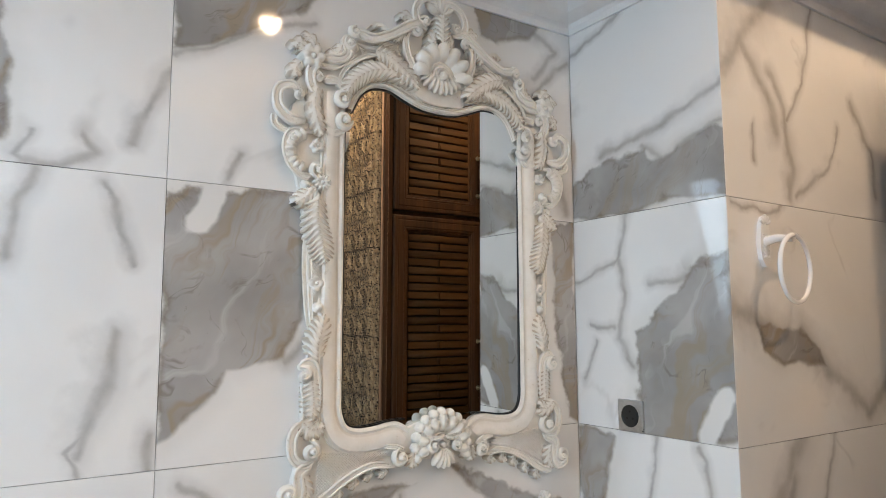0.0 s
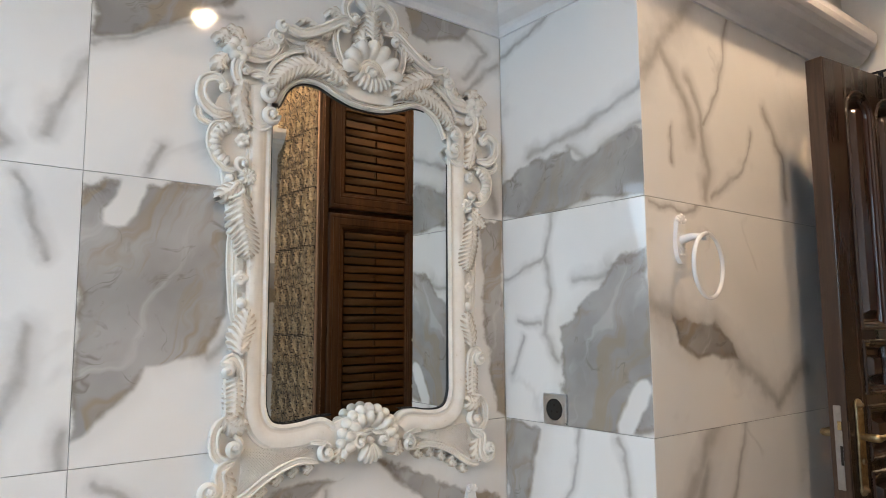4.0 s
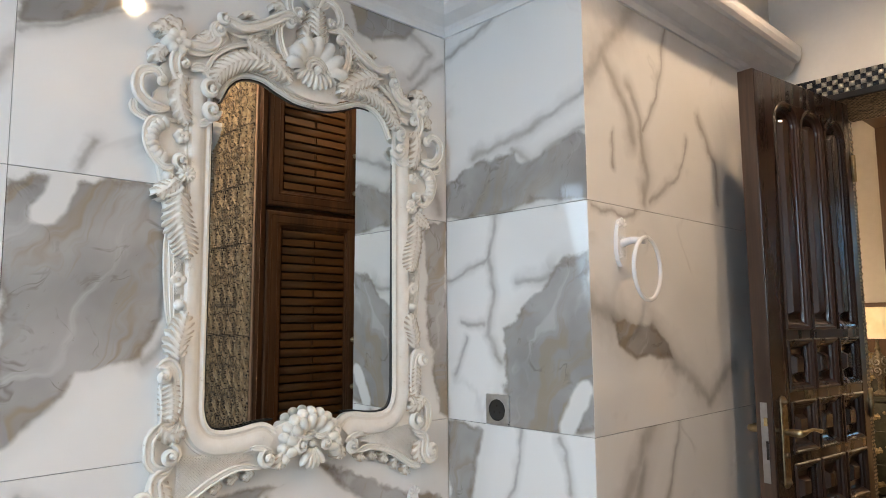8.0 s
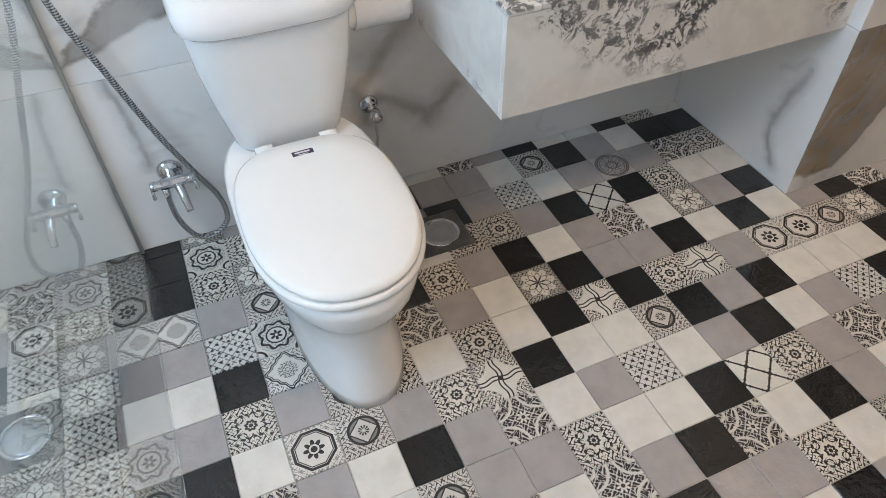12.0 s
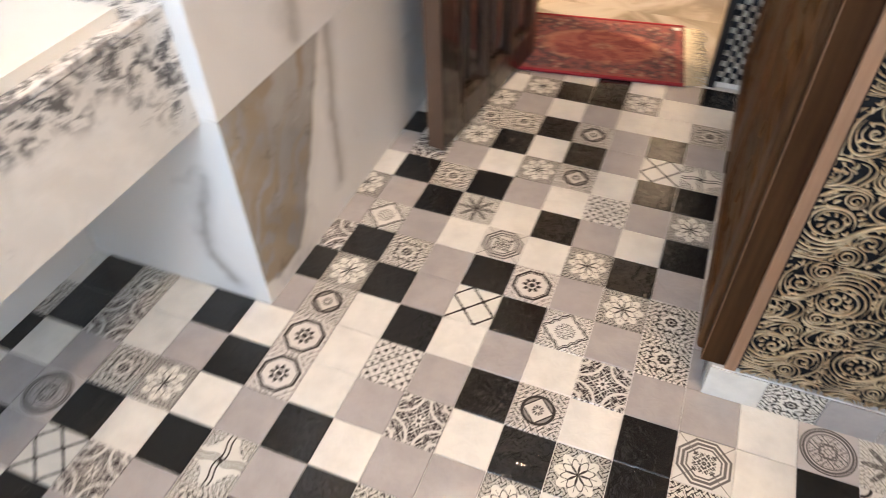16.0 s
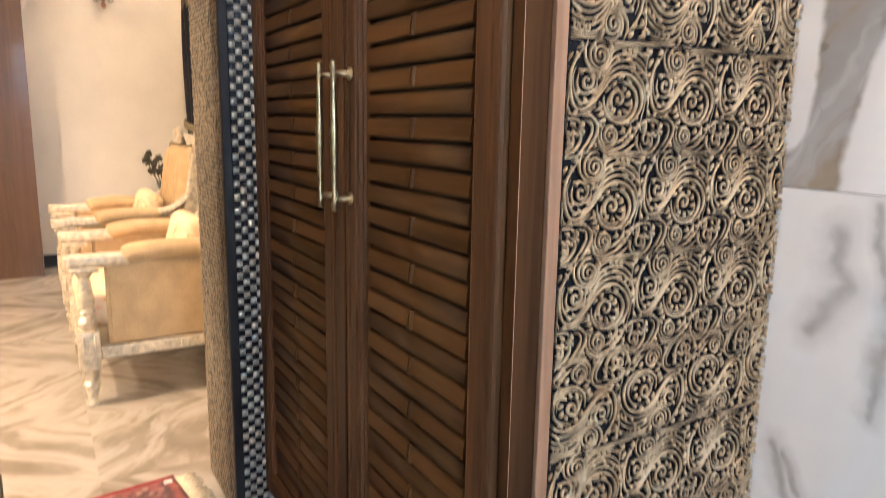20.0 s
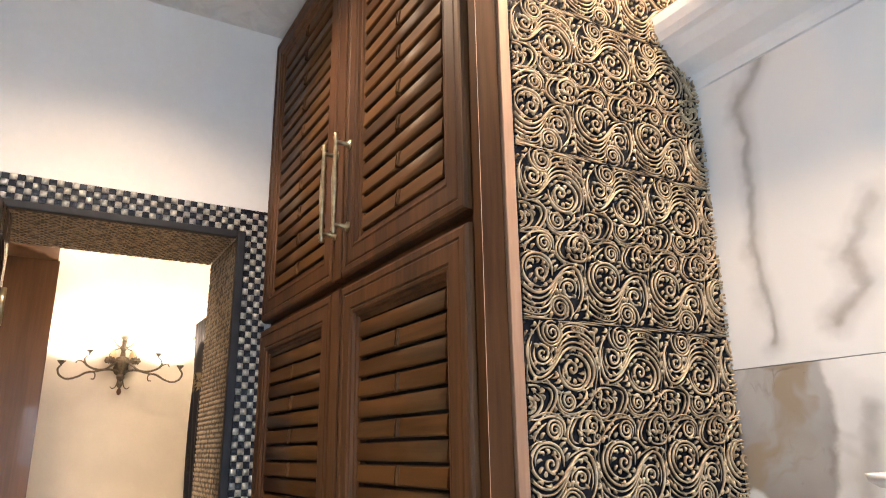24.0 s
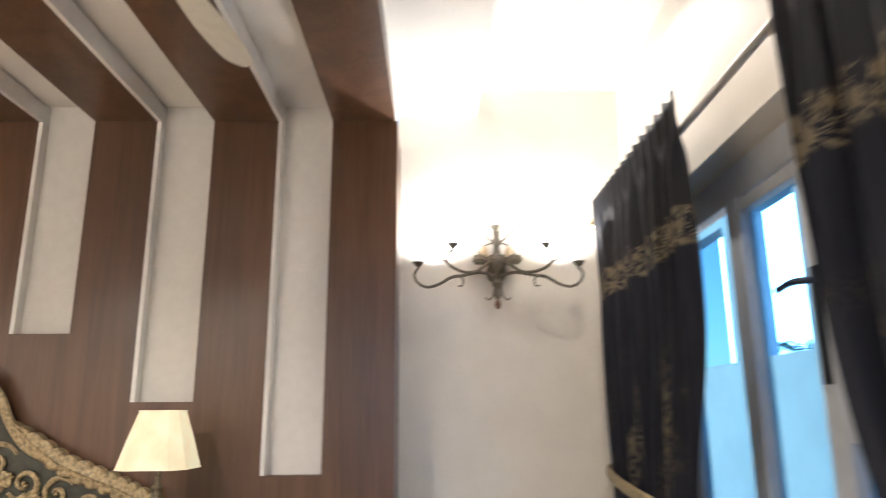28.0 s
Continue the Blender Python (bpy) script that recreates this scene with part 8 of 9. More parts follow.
# ---------------------------------------------------------------- vase of dried flowers on its stand
st = thing("plant_stand", "small dark turned wooden plant stand", "stand", pose(5.36, -0.80, 0))
part("stand_top", lathe(bmesh.new(), [(0.001, 0.43), (0.12, 0.43), (0.125, 0.44), (0.12, 0.452), (0.001, 0.452)], 24), DOOR_WOOD, st, smooth=True)
part("stand_column", lathe(bmesh.new(), [(0.10, 0.0), (0.105, 0.02), (0.05, 0.035), (0.025, 0.08), (0.034, 0.2), (0.022, 0.32), (0.04, 0.42), (0.06, 0.43)], 20), DOOR_WOOD, st, smooth=True)
va = thing("flower_vase", "grey green vase with dried dark flower heads", "vase", pose(5.36, -0.80, 0.452))
part("vase_body", lathe(bmesh.new(), [(0.001, 0.0), (0.04, 0.0), (0.05, 0.02), (0.035, 0.08), (0.045, 0.16), (0.075, 0.24), (0.070, 0.25), (0.04, 0.18), (0.001, 0.17)], 24), plain("grey_green_glaze", (0.13, 0.15, 0.14), 0.3, vary=0.2), va, smooth=True)
random.seed(21)
STALK = plain("dry_stalk", (0.10, 0.09, 0.05), 0.8, vary=0.2)
HEAD = plain("dried_flower_head", (0.09, 0.085, 0.065), 0.9, vary=0.35, scale=80)
for dx, dy, z in ((0.02, 0.12, 0.47), (0.0, 0.09, 0.40), (-0.02, 0.14, 0.42), (0.03, 0.05, 0.44), (0.0, 0.0, 0.38), (-0.05, -0.06, 0.40), (0.04, -0.1, 0.36), (-0.04, 0.05, 0.35), (0.02, 0.1, 0.34)):
    tip = V3((dx, dy, z))
    sp = part("flower_stem", tube(bmesh.new(), smooth_path([(dx * 0.1, dy * 0.1, 0.16), (dx * 0.4, dy * 0.45, z * 0.62), tip], 5), 0.004, 6), STALK, va)
    bm = bmesh.new()
    for k in range(26):
        d = V3((random.gauss(0, 1), random.gauss(0, 1), random.gauss(0, 1))).normalized()
        bmesh.ops.create_icosphere(bm, subdivisions=1, radius=random.uniform(0.009, 0.016), matrix=Matrix.Translation(tip + d * random.uniform(0.012, 0.032)))
    part("flower_head", bm, HEAD, sp, smooth=True)


# ---------------------------------------------------------------- curtains and rod
def curtain_mat():
    k = Mat("navy_embroidered_curtain")
    u, v, w = k.xyz(k.tc.outputs["UV"])
    c = k.vec(u, v)
    band = (v - 0.80).abs().step(0.032, 0.024)
    low = v.step(0.68, 0.54) * ((u * 2.0).frac() - 0.5).abs().step(0.38, 0.16)
    leafy = (k.noise(c, 26, 5, 0.6, 2.2) - 0.5).abs().step(0.05, 0.015)
    motif = k.voronoi(c, 9).step(0.34, 0.18)
    gold = (band * leafy.max(k.voronoi(c, 34).step(0.4, 0.2)) * 0.9).max(low * leafy.max(k.voronoi(c, 30).step(0.36, 0.18)) * k.noise(c, 4.5, 3).step(0.44, 0.54) * 0.8)
    n = k.noise(c, 7, 3)
    base = k.mix(v.step(0.77, 0.83), (0.010, 0.014, 0.032), (0.030, 0.030, 0.036))
    col = k.mix(n.step(0.3, 0.7) * 0.35, base, (0.022, 0.024, 0.040))
    col = k.mix(gold, col, (0.34, 0.28, 0.17))
    return k.out(col, 0.55 - gold * 0.1, bump=gold + k.noise(c, 160, 2) * 0.2, strength=0.4, dist=0.003)


CURT = curtain_mat()


def make_curtain(x0, x1, y, top, tie, tie_x, tie_half, folds, label):
    o = thing("curtain", label, "curtain")
    bm = bmesh.new()
    uv = bm.loops.layers.uv.new("UVMap")
    nu, nv = folds * 12, 60
    grid = []
    for j in range(nv + 1):
        z = top * (1 - j / nv) + 0.02 * (j / nv)
        g = math.exp(-((z - tie) / 0.42) ** 2)
        g2 = g if z > tie else max(g, 0.55)
        row = []
        for i in range(nu + 1):
            s = i / nu
            xs = x0 + (x1 - x0) * s
            xt = tie_x + (s - 0.5) * 2 * tie_half
            x = xs + (xt - xs) * g2
            amp = (0.038 + 0.012 * math.sin(s * 17.0)) * (1 - 0.45 * g2)
            yy = y + amp * math.sin(2 * math.pi * folds * s + 0.5 * math.sin(z * 2.2 + s * 9)) + 0.012 * math.sin(s * 31 + z * 3)
            lift = max(0.0, min(1.0, (z - top + 0.30) / 0.18))
            lift = lift * lift * (3 - 2 * lift)
            yy += (y + 0.022 + 0.012 * math.sin(2 * math.pi * folds * s * 1.5) - yy) * lift
            zz = z + (0.010 * math.sin(s * folds * 9.0) if j == 0 else 0)
            row.append((bm.verts.new((x, yy, zz)), (s * abs(x1 - x0) / 1.2, z / top)))
        grid.append(row)
    for j in range(nv):
        for i in range(nu):
            q = (grid[j][i], grid[j + 1][i], grid[j + 1][i + 1], grid[j][i + 1])
            fc = bm.faces.new([v for v, _ in q])
            fc.smooth = True
            for loop, (_, t) in zip(fc.loops, q):
                loop[uv].uv = t
    bmesh.ops.solidify(bm, geom=bm.faces[:], thickness=0.004)
    part("drape", bm, CURT, o)
    bm = bmesh.new()
    tube(bm, [V3((tie_x + tie_half * 1.06 * math.cos(a), y + 0.075 * math.sin(a), tie - 0.03 + 0.05 * math.cos(a))) for a in [2 * math.pi * k / 28 for k in range(29)]], 0.016, 8, (0, 0, 1), 2.0)
    part("tie_band", bm, GOLD, o, "gilt tassel band", smooth=True)
    return o


make_curtain(4.26, 5.70, -1.06, 2.71, 1.16, 5.07, 0.62, 9, "dark navy curtain with gold embroidery, gathered by a band")
make_curtain(2.35, 3.50, -1.06, 2.71, 1.00, 2.85, 0.48, 7, "dark navy curtain with broad gold embroidered band")

rod = thing("curtain_rod", "pale metal curtain rod with a gilt end finial", "curtain rod")
part("rod", tube(bmesh.new(), [V3((2.2, -1.085, 2.58)), V3((4.0, -1.085, 2.58)), V3((5.72, -1.085, 2.58))], 0.016, 12), plain("pale_painted_metal", (0.45, 0.42, 0.38), 0.35, 0.4), rod, smooth=True)
part("finial", lathe(bmesh.new(), [(0.016, 0.0), (0.022, 0.005), (0.018, 0.012), (0.03, 0.02), (0.034, 0.03), (0.001, 0.036)], 14, Matrix.Translation((5.70, -1.05, 2.58)) @ Matrix.Rotation(radians(90), 4, 'Y')), BRASS, rod, "gilt finial", smooth=True)
for x in (3.60, 2.30):
    bm = tube(bmesh.new(), [V3((x, -1.085, 2.563)), V3((x, -1.16, 2.555)), V3((x, BYW - 0.002, 2.54))], 0.010, 8)
    lathe(bm, [(0.001, 0.0), (0.03, 0.0), (0.028, 0.012), (0.001, 0.012)], 14, Matrix.Translation((x, BYW, 2.54)) @ Matrix.Rotation(radians(-90), 4, 'X'))
    part("bracket", bm, plain("beige_bracket", (0.42, 0.36, 0.28), 0.4, 0.3), rod, smooth=True)

# ---------------------------------------------------------------- glazed balcony door
UPVC = plain("white_frame_plastic", (0.62, 0.66, 0.72), 0.35, vary=0.03)


def tinted():
    m = bpy.data.materials.new("blue_tinted_glass")
    m.use_nodes = True
    b = m.node_tree.nodes["Principled BSDF"]
    b.inputs["Base Color"].default_value = (0.34, 0.68, 1.0, 1)
    b.inputs["Transmission Weight"].default_value, b.inputs["Roughness"].default_value = 1.0, 0.0
    b.inputs["IOR"].default_value = 1.05
    return m


GLASS = tinted()
gd = thing("glazed_door", "white-framed glazed balcony door with blue-tinted panes and lever handle", "glazed door")
Y0, Y1 = -1.44, -1.38
GX0, GX1, GZ = 3.02, 5.34, 2.515
bm = boxed(GX0, Y0, 2.365, GX1, Y1, GZ, 0.006)
box(bm, GX0, Y0, 0.0, GX0 + 0.06, Y1, 2.365, 0.006)
box(bm, GX1 - 0.06, Y0, 0.0, GX1, Y1, 2.365, 0.006)
box(bm, 4.55, Y0 + 0.002, 0.0, 4.67, Y1 + 0.012, 2.365, 0.006)
box(bm, GX0 + 0.06, Y0, 0.0, GX1 - 0.06, Y1, 0.05, 0.006)
part("outer_frame", bm, UPVC, gd)
lf = part("door_leaf", boxed(3.97, Y0 + 0.008, 0.05, 4.08, Y1 + 0.018, 2.345, 0.006), UPVC, gd)
for a, b in ((3.10, 3.18), (4.535, 4.549)):
    part("leaf_stile", boxed(a, Y0 + 0.008, 0.05, b, Y1 + 0.016, 2.345, 0.005), UPVC, lf)
for a, b in ((0.05, 0.15), (2.29, 2.345)):
    part("leaf_rail", boxed(3.18, Y0 + 0.009, a, 4.535, Y1 + 0.012, b, 0.005), UPVC, lf)
part("leaf_rail", boxed(3.18, Y0 + 0.009, 1.38, 3.97, Y1 + 0.012, 1.50, 0.005), UPVC, lf)
HANDLE = plain("dark_steel", (0.10, 0.12, 0.15), 0.3, 0.8)
part("lock_plate", boxed(4.00, Y1 + 0.018, 1.56, 4.05, Y1 + 0.028, 1.95, 0.005), HANDLE, lf)
part("lever_handle", tube(bmesh.new(), smooth_path([(4.025, Y1 + 0.028, 1.90), (4.03, Y1 + 0.065, 1.90), (4.10, Y1 + 0.07, 1.905), (4.19, Y1 + 0.07, 1.895)], 6), 0.012, 8), HANDLE, lf, smooth=True)
for a, b in ((3.18, 3.97), (4.08, 4.535), (4.67, 5.28)):
    p = part("pane", boxed(a, -1.413, 0.05, b, -1.407, 2.345), GLASS, gd)
    p.visible_shadow = False

# the balcony outside: a pale wall with an opening to the sky, a few potted palms
BALC = plain("pale_balcony_plaster", (0.62, 0.68, 0.76), 0.8, vary=0.05, scale=3, bump=0.2)
bw = tagged(part("wall_balcony", boxed(1.5, -2.56, -0.1, 11.0, -2.42, 1.86), BALC), "pale plastered balcony wall", "wall", kind="structure")
for a, b in ((1.5, 6.02), (6.72, 7.15)):
    part("pier", boxed(a, -2.56, 1.86, b, -2.42, 2.95), BALC, bw)
part("lintel", boxed(1.5, -2.56, 2.95, 11.0, -2.42, 3.6), BALC, bw)
tagged(part("floor_balcony", boxed(1.5, -2.42, -0.14, 11.0, -1.46, -0.02), BALC), "pale balcony floor", "floor", kind="structure")
SKYM = bpy.data.materials.new("hazy_bright_sky")
SKYM.use_nodes = True
SKYM.node_tree.nodes["Principled BSDF"].inputs["Base Color"].default_value = (0.5, 0.7, 0.9, 1)
SKYM.node_tree.nodes["Principled BSDF"].inputs["Emission Color"].default_value = (0.80, 0.92, 1.0, 1)
SKYM.node_tree.nodes["Principled BSDF"].inputs["Emission Strength"].default_value = 7.0
tagged(part("backdrop_sky", boxed(-30, -56, -2, 130, -55, 60), SKYM), "hazy bright sky", "sky", kind="structure")
LEAF = plain("palm_leaf", (0.05, 0.10, 0.05), 0.6, vary=0.3)
for px, py in ((6.38, -3.2), (7.9, -3.4)):
    pl = thing("potted_palm", "small green palm behind the balcony wall", "plant", pose(px, py, -0.1))
    part("pot", lathe(bmesh.new(), [(0.001, 0.0), (0.16, 0.0), (0.22, 0.4), (0.20, 0.42), (0.001, 0.38)], 18), BALC, pl)
    part("trunk", tube(bmesh.new(), [V3((0, 0, 0.35)), V3((0.02, 0, 1.2)), V3((0, 0, 2.0))], lambda t: 0.05 - 0.02 * t, 8), STALK, pl)
    for k in range(11):
        a = 2 * math.pi * k / 11 + 0.2 * px
        d = V3((math.cos(a), math.sin(a), 0))
        bm = bmesh.new()
        rib = smooth_path([V3((0, 0, 2.0)), V3((0, 0, 2.16)) + d * 0.14, V3((0, 0, 2.18)) + d * 0.32, V3((0, 0, 2.05)) + d * 0.48], 6)
        tube(bm, rib, 0.005, 5)
        for q, r in zip(rib[3:], rib[4:]):
            f = (r - q).normalized()
            sd = f.cross(V3((0, 0, 1))).normalized()
            for s in (1, -1):
                e = q + sd * s * 0.12 + f * 0.08 - V3((0, 0, 0.05))
                bm.faces.new([bm.verts.new(w) for w in (q, q + f * 0.016, e)])
        part("frond", bm, LEAF, pl)

# ---------------------------------------------------------------- recessed ceiling lamps, seen and added
def downlight(x, y, z):
    o = thing("recessed_downlight", "round white recessed ceiling downlight, lit", "ceiling light", pose(x, y, z), "recessed downlights")
    part("trim_ring", lathe(bmesh.new(), [(0.048, -0.001), (0.062, -0.001), (0.064, -0.005), (0.060, -0.009), (0.050, -0.010), (0.048, -0.008)], 28), WHITE_GLAZE, o, smooth=True)
    part("lens", lathe(bmesh.new(), [(0.001, -0.003), (0.049, -0.003), (0.049, -0.001), (0.001, -0.001)], 24), BULB, o, "glowing frosted lens")


for spot in SEEN_AND_FILL_LAMPS:
    downlight(*spot)


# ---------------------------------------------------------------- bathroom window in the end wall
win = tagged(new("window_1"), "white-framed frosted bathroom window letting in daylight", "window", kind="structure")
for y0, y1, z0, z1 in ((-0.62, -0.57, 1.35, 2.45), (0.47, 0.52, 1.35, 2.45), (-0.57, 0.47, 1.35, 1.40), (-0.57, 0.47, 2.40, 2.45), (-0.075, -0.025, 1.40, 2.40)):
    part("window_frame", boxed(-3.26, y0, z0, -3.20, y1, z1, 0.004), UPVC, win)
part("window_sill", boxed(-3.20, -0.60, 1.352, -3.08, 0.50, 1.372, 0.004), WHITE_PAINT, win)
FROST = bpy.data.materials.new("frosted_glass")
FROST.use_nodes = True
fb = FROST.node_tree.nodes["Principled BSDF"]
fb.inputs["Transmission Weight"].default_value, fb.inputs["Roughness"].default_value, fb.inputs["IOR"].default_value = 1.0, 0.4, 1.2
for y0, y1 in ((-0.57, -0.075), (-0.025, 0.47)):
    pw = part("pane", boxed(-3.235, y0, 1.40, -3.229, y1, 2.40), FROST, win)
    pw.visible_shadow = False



# ---------------------------------------------------------------- pieces: wall tiles
ROWS_Z = (0.0, 0.512, 1.117, 1.722, 2.327)
G = 0.0006


def wall_tile(parent, origin, side, w, h, segs, seed):
    """A polished slab that stands on a wall: origin its lower corner, side the way of its width."""
    bm = boxed(G, G, 0.0, w - G, h - G, 0.012, 0.0008, 1)
    ob = part("marble_tile", bm, marble("veined_marble_tile", segs, seed), parent)
    s = Vector(side)
    up = Vector((0, 0, 1))
    n = s.cross(up)
    m = Matrix((s, up, n)).transposed().to_4x4()
    m.translation = Vector(origin)
    ob.matrix_basis = m
    return ob


def tiled(parent, start, side, widths, veins, seed):
    """Rows of slabs from a start on the floor; veins: by (column, row)."""
    at = 0.0
    for c, w in enumerate(widths):
        for r in range(4):
            z, h = ROWS_Z[r], ROWS_Z[r + 1] - ROWS_Z[r]
            lines = veins.get((c, r))
            if lines is None:
                lines = vein_lines(3, w, h)
            o = Vector(start) + Vector(side) * at
            wall_tile(parent, (o.x, o.y, z), side, w, h, lines, seed + c * 1.3 + r * 0.7)
        at += w


# the mirror wall, from its far end to the alcove's corner
tiled(wall_mirror, (-3.10, YM + 0.012, 0), (1, 0, 0), (0.711, 1.20, 1.189), {
    (1, 3): [('s', 0.9, 0.842, 0.342, 0.935, 0.358, 0.921, 0.249, 0.921, 0.147, 0.935, 0.076, 0.862, 0.026), ('v', 0.016, 1.199, 0.247, 1.15, 0.144, 1.131, 0.073), ('v', 0.017, 1.038, 0.082, 1.063, 0.043, 1.002, 0.005, 0.934, 0.006), ('v', 0.01, 0.935, 0.076, 0.918, 0.021, 0.956, -0.016)],
    (1, 2): [('v', 0.012, 1.077, 0.579, 1.105, 0.524, 1.134, 0.426), ('v', 0.016, 0.961, 0.59, 0.926, 0.504, 0.92, 0.422), ('v', 0.022, 1.117, 0.28, 1.102, 0.174, 1.053, 0.09, 1.044, 0.043), ('v', 0.016, 1.186, 0.085, 1.184, -0.004), ('v', 0.01, 1.053, 0.09, 1.023, 0.05, 1.054, 0.005)],
    (2, 3): [('s', 0.5, -0.016, 0.443, 0.387, 0.562, 0.307, 0.44, 0.149, 0.366, -0.002, 0.292), ('v', 0.01, -0.008, 0.278, 0.149, 0.363, 0.329, 0.421), ('v', 0.01, 0.162, 0.087, 0.128, 0.026), ('s', 0.8, 0.802, 0.626, 1.072, 0.618, 1.025, 0.552, 0.884, 0.498, 0.828, 0.518), ('v', 0.016, 1.037, 0.573, 1.129, 0.532, 1.028, 0.428), ('v', 0.016, 1.184, 0.501, 1.073, 0.42, 1.023, 0.357), ('v', 0.02, 1.134, 0.163, 1.168, 0.026)],
    (2, 2): [('s', 1, -0.007, 0.593, 0.34, 0.6, 0.312, 0.312, 0.271, 0.214, 0.179, 0.193, 0.022, 0.215, 0.002, 0.262), ('s', 0.6, -0, 0.309, 0.187, 0.261, 0.177, 0.193, 0.122, 0.15, 0.031, 0.013, -0.004, 0), ('g', 0.03, 0.097, 0.602, 0.069, 0.517), ('v', 0.014, 0.321, 0.26, 0.274, 0.209), ('s', 1, 1.095, 0.6, 1.185, 0.613, 1.194, -0.003, 1.136, 0.013)],
    (2, 1): [('s', 0.8, 0.464, 0.512, 0.616, 0.501, 0.444, 0.407, 0.28, 0.316, 0.256, 0.403), ('s', 0.6, 0.272, 0.416, 0.376, 0.323, 0.251, 0.218, 0.236, 0.098, 0.108, 0.144, 0.134, 0.253), ('s', 1, 0.726, 0.535, 0.849, 0.489, 1.175, 0.378, 1.177, 0.286, 1.042, 0.332, 0.844, 0.429), ('v', 0.012, 0.046, 0.574, 0.132, 0.514, 0.203, 0.477, 0.275, 0.415), ('v', 0.008, 0.582, 0.469, 0.562, 0.28)],
    (2, 0): [('v', 0.03, 0.244, 0.497, 0.092, 0.329, 0.119, 0.226), ('v', 0.026, 0.374, 0.286, 0.279, 0.185), ('v', 0.03, 0.151, 0.291, 0.28, 0.209)],
    (1, 1): [('s', 0.3, 1.216, 0.333, 1.213, 0.216, 0.922, 0.118, 0.654, 0.051, 0.668, 0.092, 0.776, 0.166, 0.957, 0.249), ('v', 0.016, 1.063, 0.234, 1.207, 0.316)],
}, 0.3)
# the alcove's cheek
tiled(wall_duct, (0.012, YM, 0), (0, -1, 0), (0.527,), {
    (0, 3): [('s', 0.25, -0.01, 0.006, -0.015, 0.107, 0.177, 0.162, 0.532, 0.174, 0.527, -0.004), ('g', 0.026, 0.313, 0.158, 0.436, 0.183), ('v', 0.016, 0.533, 0.297, 0.461, 0.26, 0.287, 0.216, 0.13, 0.173), ('v', 0.012, 0.282, 0.18, 0.347, 0.132, 0.516, 0.19), ('v', 0.01, -0.003, 0.53, 0.182, 0.579, 0.219, 0.612)],
    (0, 2): [('s', 0.7, 0.532, 0.545, 0.426, 0.443, 0.275, 0.407, 0.232, 0.308, 0.235, -0.02, 0.554, 0.006), ('g', 0.03, 0.438, 0.008, 0.5, 0.11), ('v', 0.01, -0.005, 0.425, 0.173, 0.463, 0.215, 0.605), ('v', 0.012, 0.177, 0.462, 0.202, 0.369, 0.17, 0.243, 0.221, 0.178), ('v', 0.01, 0.054, 0.292, 0.157, 0.272), ('v', 0.01, 0.078, 0.241, 0.033, 0.135), ('v', 0.014, 0.403, 0.429, 0.279, 0.402)],
    (0, 1): [('s', 0.8, 0, 0.599, 0.162, 0.582, 0.108, 0.431, 0.064, 0.276, 0.009, 0.234), ('v', 0.01, 0.286, 0.6, 0.251, 0.455, 0.177, 0.315), ('v', 0.01, 0.42, 0.591, 0.462, 0.454)],
    (0, 0): [('v', 0.014, 0.44, 0.37, 0.389, 0.142, 0.448, 0.05)],
}, 4.1)
# the towel-ring wall
tiled(wall_duct, (0.0, YT + 0.012, 0), (1, 0, 0), (1.2, 0.135), {
    # the last vein here is a soft dark reflection painted into the tile
    (0, 3): [('v', 0.038, 0.004, 0.327, 0.075, 0.407, 0.15, 0.481, 0.295, 0.639), ('v', 0.024, 0.093, 0.407, 0.159, 0.343, 0.22, 0.26, 0.244, 0.2), ('v', 0.02, 0.231, 0.352, 0.277, 0.26, 0.309, 0.121, 0.285, 0.033), ('v', 0.012, 0.454, 0.599, 0.366, 0.345, 0.293, 0.24), ('v', 0.008, 0.129, 0.19, 0.141, 0.108), ('v', 0.01, 0.321, 0.037, 0.478, 0.146, 0.553, 0.246), ('v', 0.016, 0.651, 0.355, 0.75, 0.214, 0.762, 0.076)],
    (0, 2): [('v', 0.036, 0.007, 0.337, 0.141, 0.299, 0.233, 0.264), ('s', 0.8, 0.104, 0.307, 0.296, 0.276, 0.403, 0.196, 0.214, 0.181, 0.125, 0.227), ('v', 0.034, 0.295, 0.263, 0.431, 0.167, 0.56, 0.077), ('v', 0.03, 0.56, 0.077, 0.632, 0.04, 0.733, 0.105, 0.827, 0.128), ('v', 0.008, 0.019, 0.6, 0.176, 0.581, 0.272, 0.617)],
    (0, 1): [('v', 0.034, 0.288, 0.621, 0.144, 0.438, 0.015, 0.345), ('v', 0.012, 0.423, 0.62, 0.358, 0.414, 0.252, 0.28), ('v', 0.03, 0.221, 0.503, 0.18, 0.331, 0.281, 0.204, 0.284, 0.047), ('v', 0.014, 0.679, 0.194, 0.59, -0.062)],
    (0, 0): [('s', 1, -0.01, 0.566, 0.434, 0.568, 0.287, 0.314, 0.164, 0.065, -0.005, 0.059), ('v', 0.02, 0.44, 0.567, 0.393, 0.284, 0.379, 0.098)],
}, 7.7)
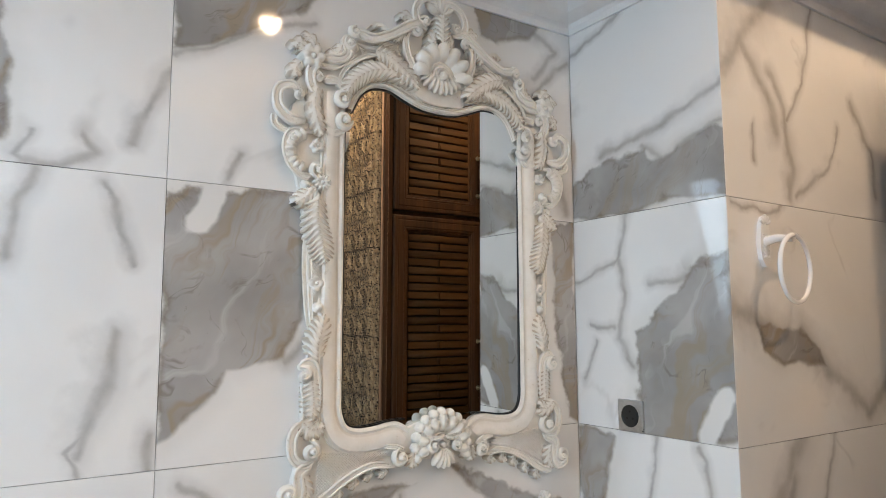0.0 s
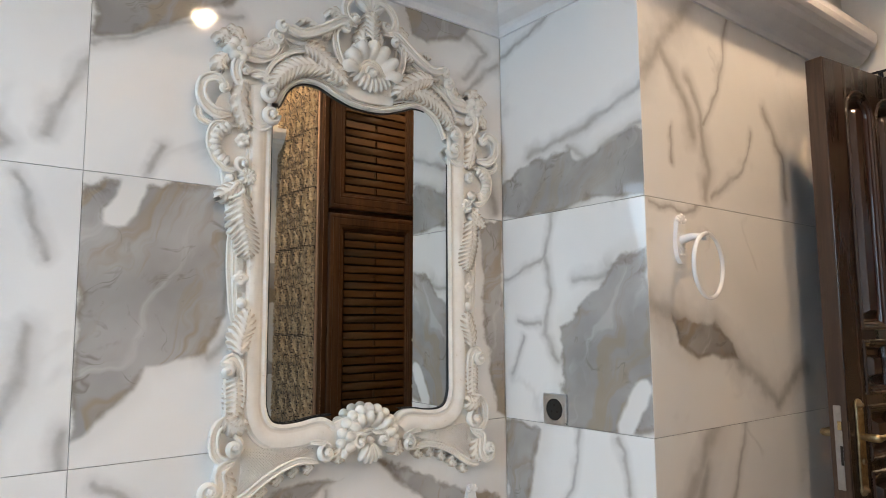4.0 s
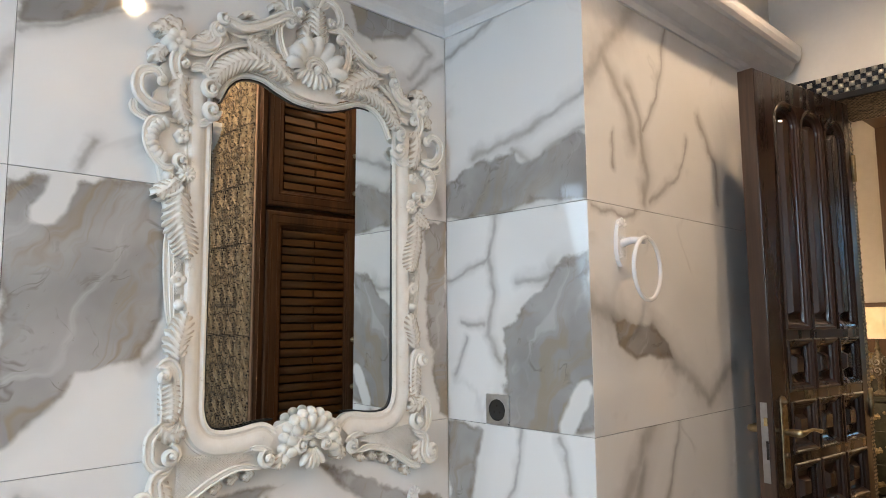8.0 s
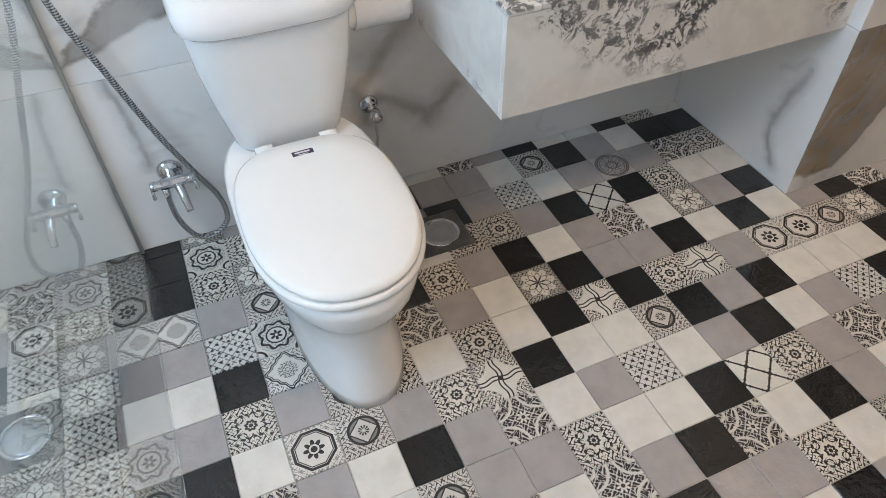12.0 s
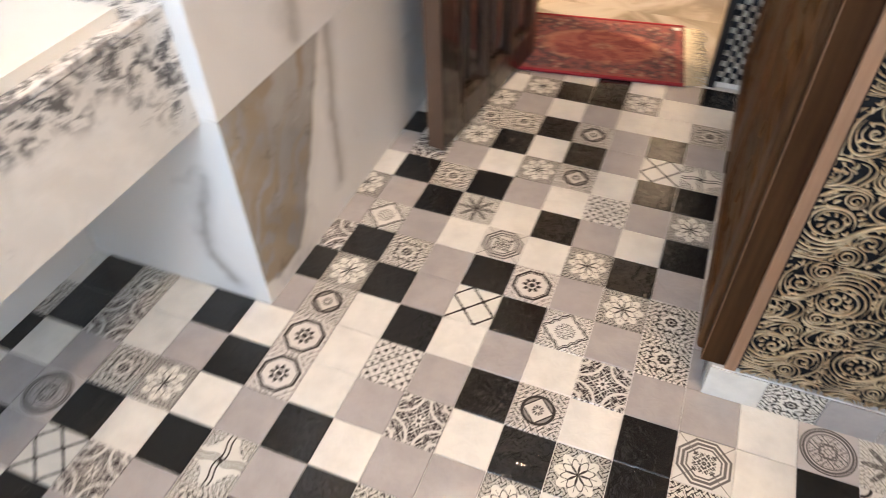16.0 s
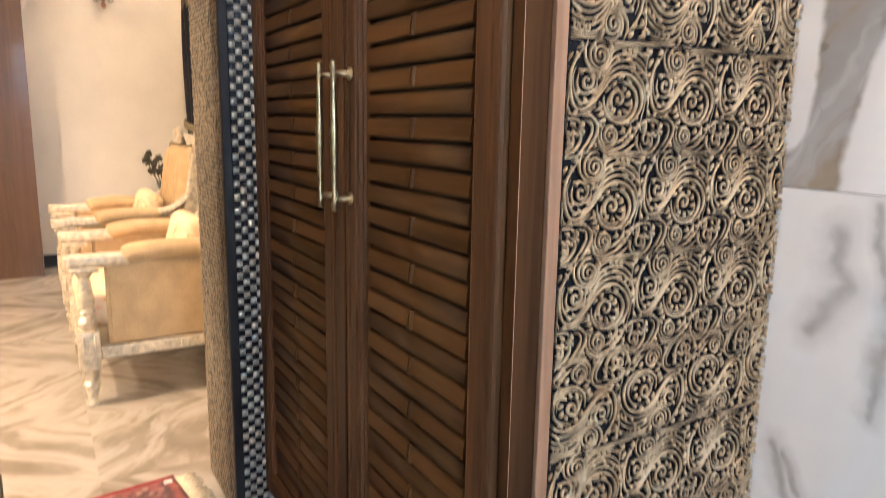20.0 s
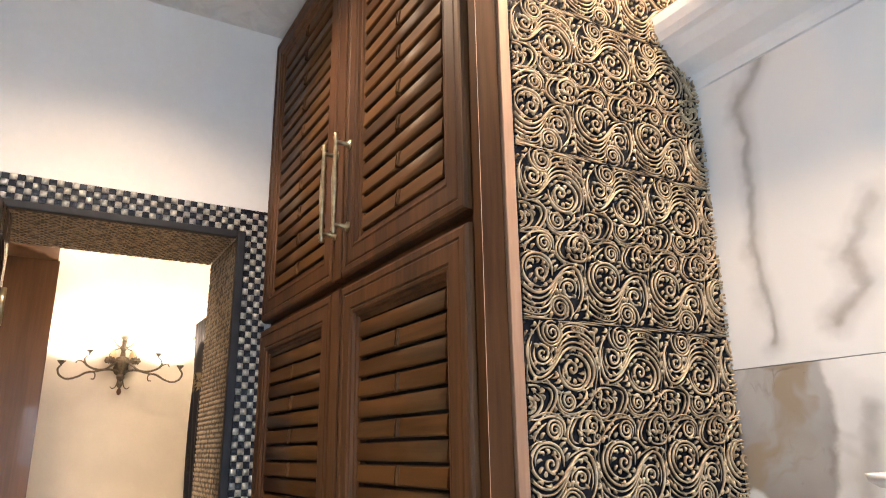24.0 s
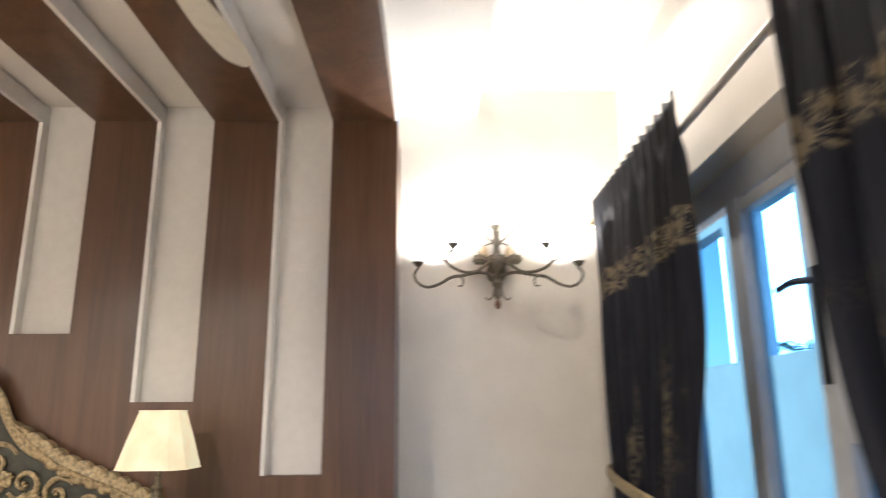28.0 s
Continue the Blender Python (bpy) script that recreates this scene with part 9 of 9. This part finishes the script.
# the rear wall, from the carved panel away
tiled(wall_rear, (0.118, YR - 0.012, 0), (-1, 0, 0), (0.74, 1.20, 1.278), {
    (0, 3): [('v', 0.014, 0.159, 0.59, 0.108, 0.523, 0.094, 0.395, 0.088, 0.178, 0.107, 0.043), ('v', 0.016, 0.312, 0.248, 0.264, 0.182, 0.28, 0.116, 0.234, 0.069)],
    (0, 2): [('s', 1, -0.02, 0.613, 0.195, 0.609, 0.185, 0.45, 0.15, 0.25, 0.10, -0.02, -0.02, -0.02), ('g', 0.03, 0.01, 0.36, 0.02, 0.10), ('v', 0.024, 0.25, 0.53, 0.22, 0.40)],
    (0, 1): [('v', 0.01, 0.066, 0.135, 0.101, 0.07), ('v', 0.020, 0.113, 0.53, 0.111, 0.48, 0.137, 0.45, 0.088, 0.36), ('v', 0.012, 0.16, 0.58, 0.22, 0.40, 0.19, 0.25), ('v', 0.014, 0.043, 0.15, 0.062, 0.11, 0.072, 0.05)],
    (0, 0): [('s', 0.3, 0.069, 0.066, 0.165, 0.182, 0.313, 0.359, 0.459, -0.007, 0.244, -0.05, 0.126, -0.039), ('v', 0.01, 0.026, 0.44, 0.157, 0.359, 0.241, 0.294)],
}, 11.9)

# ---------------------------------------------------------------- pieces: floor tiles
TILES = tile_mats()
# the pattern laid, one line for each row along the passage, from the rear wall to the mirror wall
LAID = {
    -16: "KabGGKKabGkKGWGjKKK", -15: "KGWamkGWKilWeKiGemk", -14: "ialmWGKWieGaGjmbkeG",
    -13: "kkGGlllGGWWbbbWWWaa", -12: "WeGKmWGkWbKGeWGjWkK", -11: "GKWlGeKWkGGeWlKeWKG",
    -10: "kWGKiWmGWGldeGeWGKb", -9: "WGKeWkGWleWKWWGeKGW", -8: "KeWGmGWKGWGWKkKeGGl",
    -7: "GWkKGWeGKWiWdKWGiWG", -6: "eKGWkKWGlKWbKGGKWbK", -5: "WGKmWGKeWcGKeGlcGKW",
    -4: "kWGKeWGWKeKGdKWKgGW", -3: "KGWeGKWkGGWKGWkeGWK", -2: "kGkWeKkKWlGWaKGWlKe",
    -1: "WmKWfKWbKGiWaWKWeKW", 0: "ehgWGGlWGWKWbGlGWGK", 1: "GKWGGeGjKcGKkKeGWKe",
    2: "WkGeGekGaKGeKlWkGWG", 3: "GeKGGGKkWfWGjGKeWGK", 4: "KWGkWKWGKWhKGkWGeKW",
    5: "eGKWGkGiWGKeKWGkKGe", 6: "WKGkWKKWbkWGlGWKeWG", 7: "GWeKGdcGKWKkWKGeGWK",
    8: "KGWeKGKGbKeeGWKlWGe", 9: "WeGKGeWWGWGkKGWeKGW", 10: "eKWGeWWkKKkWGeWKGWk",
    11: "GWKeKKGWKWGeWKGkWeG",
}
bm0 = bmesh.new()
box(bm0, -T / 2 + 0.0008, -T / 2 + 0.0008, -0.004, T / 2 - 0.0008, T / 2 - 0.0008, 0.0, 0.0009, 1)
tile_me = {}
for key, m in TILES.items():
    me = bpy.data.meshes.new("tile")
    bm0.to_mesh(me)
    me.materials.append(m)
    tile_me[key] = me
bm0.free()
keys = "WKGWKGekbmlai"
for i in range(-28, 12):
    for j in range(-10, 10):
        x, y = (i + 0.5) * T, (j + 0.5) * T
        if x > 0.0 and y > YT + 0.05 or y > YM + 0.05 or y < YR - 0.05 or x < -3.08 or x > XD0 - 0.02 and not DY0 - 0.1 < y < DY1 + 0.1:
            continue
        if x > 0.12 and y < -0.52:
            continue
        row = LAID.get(i)
        key = row[j + 9] if row and -9 <= j <= 9 else keys[(i * 7 + j * 11 + (i * j) % 5) % len(keys)]
        ob = new("floor_tile", tile_me[key])
        ob.parent = floor
        ob.matrix_basis = pose(x, y, 0.0, 0, 0, 90 * ((i * 3 + j) % 4))

# skirting tiles round the cupboard's foot
def skirting(p, side, count, keys_):
    s = Vector(side)
    n = s.cross(Vector((0, 0, 1)))
    for k in range(count):
        o = new("skirting_tile", tile_me[keys_[k % len(keys_)]])
        o.parent = sk
        m = Matrix((s, Vector((0, 0, 1)), n)).transposed().to_4x4()
        m.translation = Vector(p) + s * (T * (k + 0.5)) + Vector((0, 0, 0.0405))
        o.matrix_basis = m @ Matrix.Diagonal((1, 0.86, 1, 1))


skirting((0.108, -0.468, 0), (0, -1, 0), 5, "WeGGk")
skirting((XD0, -0.466, 0), (-1, 0, 0), 11, "GeWlGKGdWeG")
bm = boxed(0.112, YR, 0.0, XD0 - 0.002, -0.4705, 0.091)
tagged(part("plinth_core", bm, GROUT, sk), kind="")
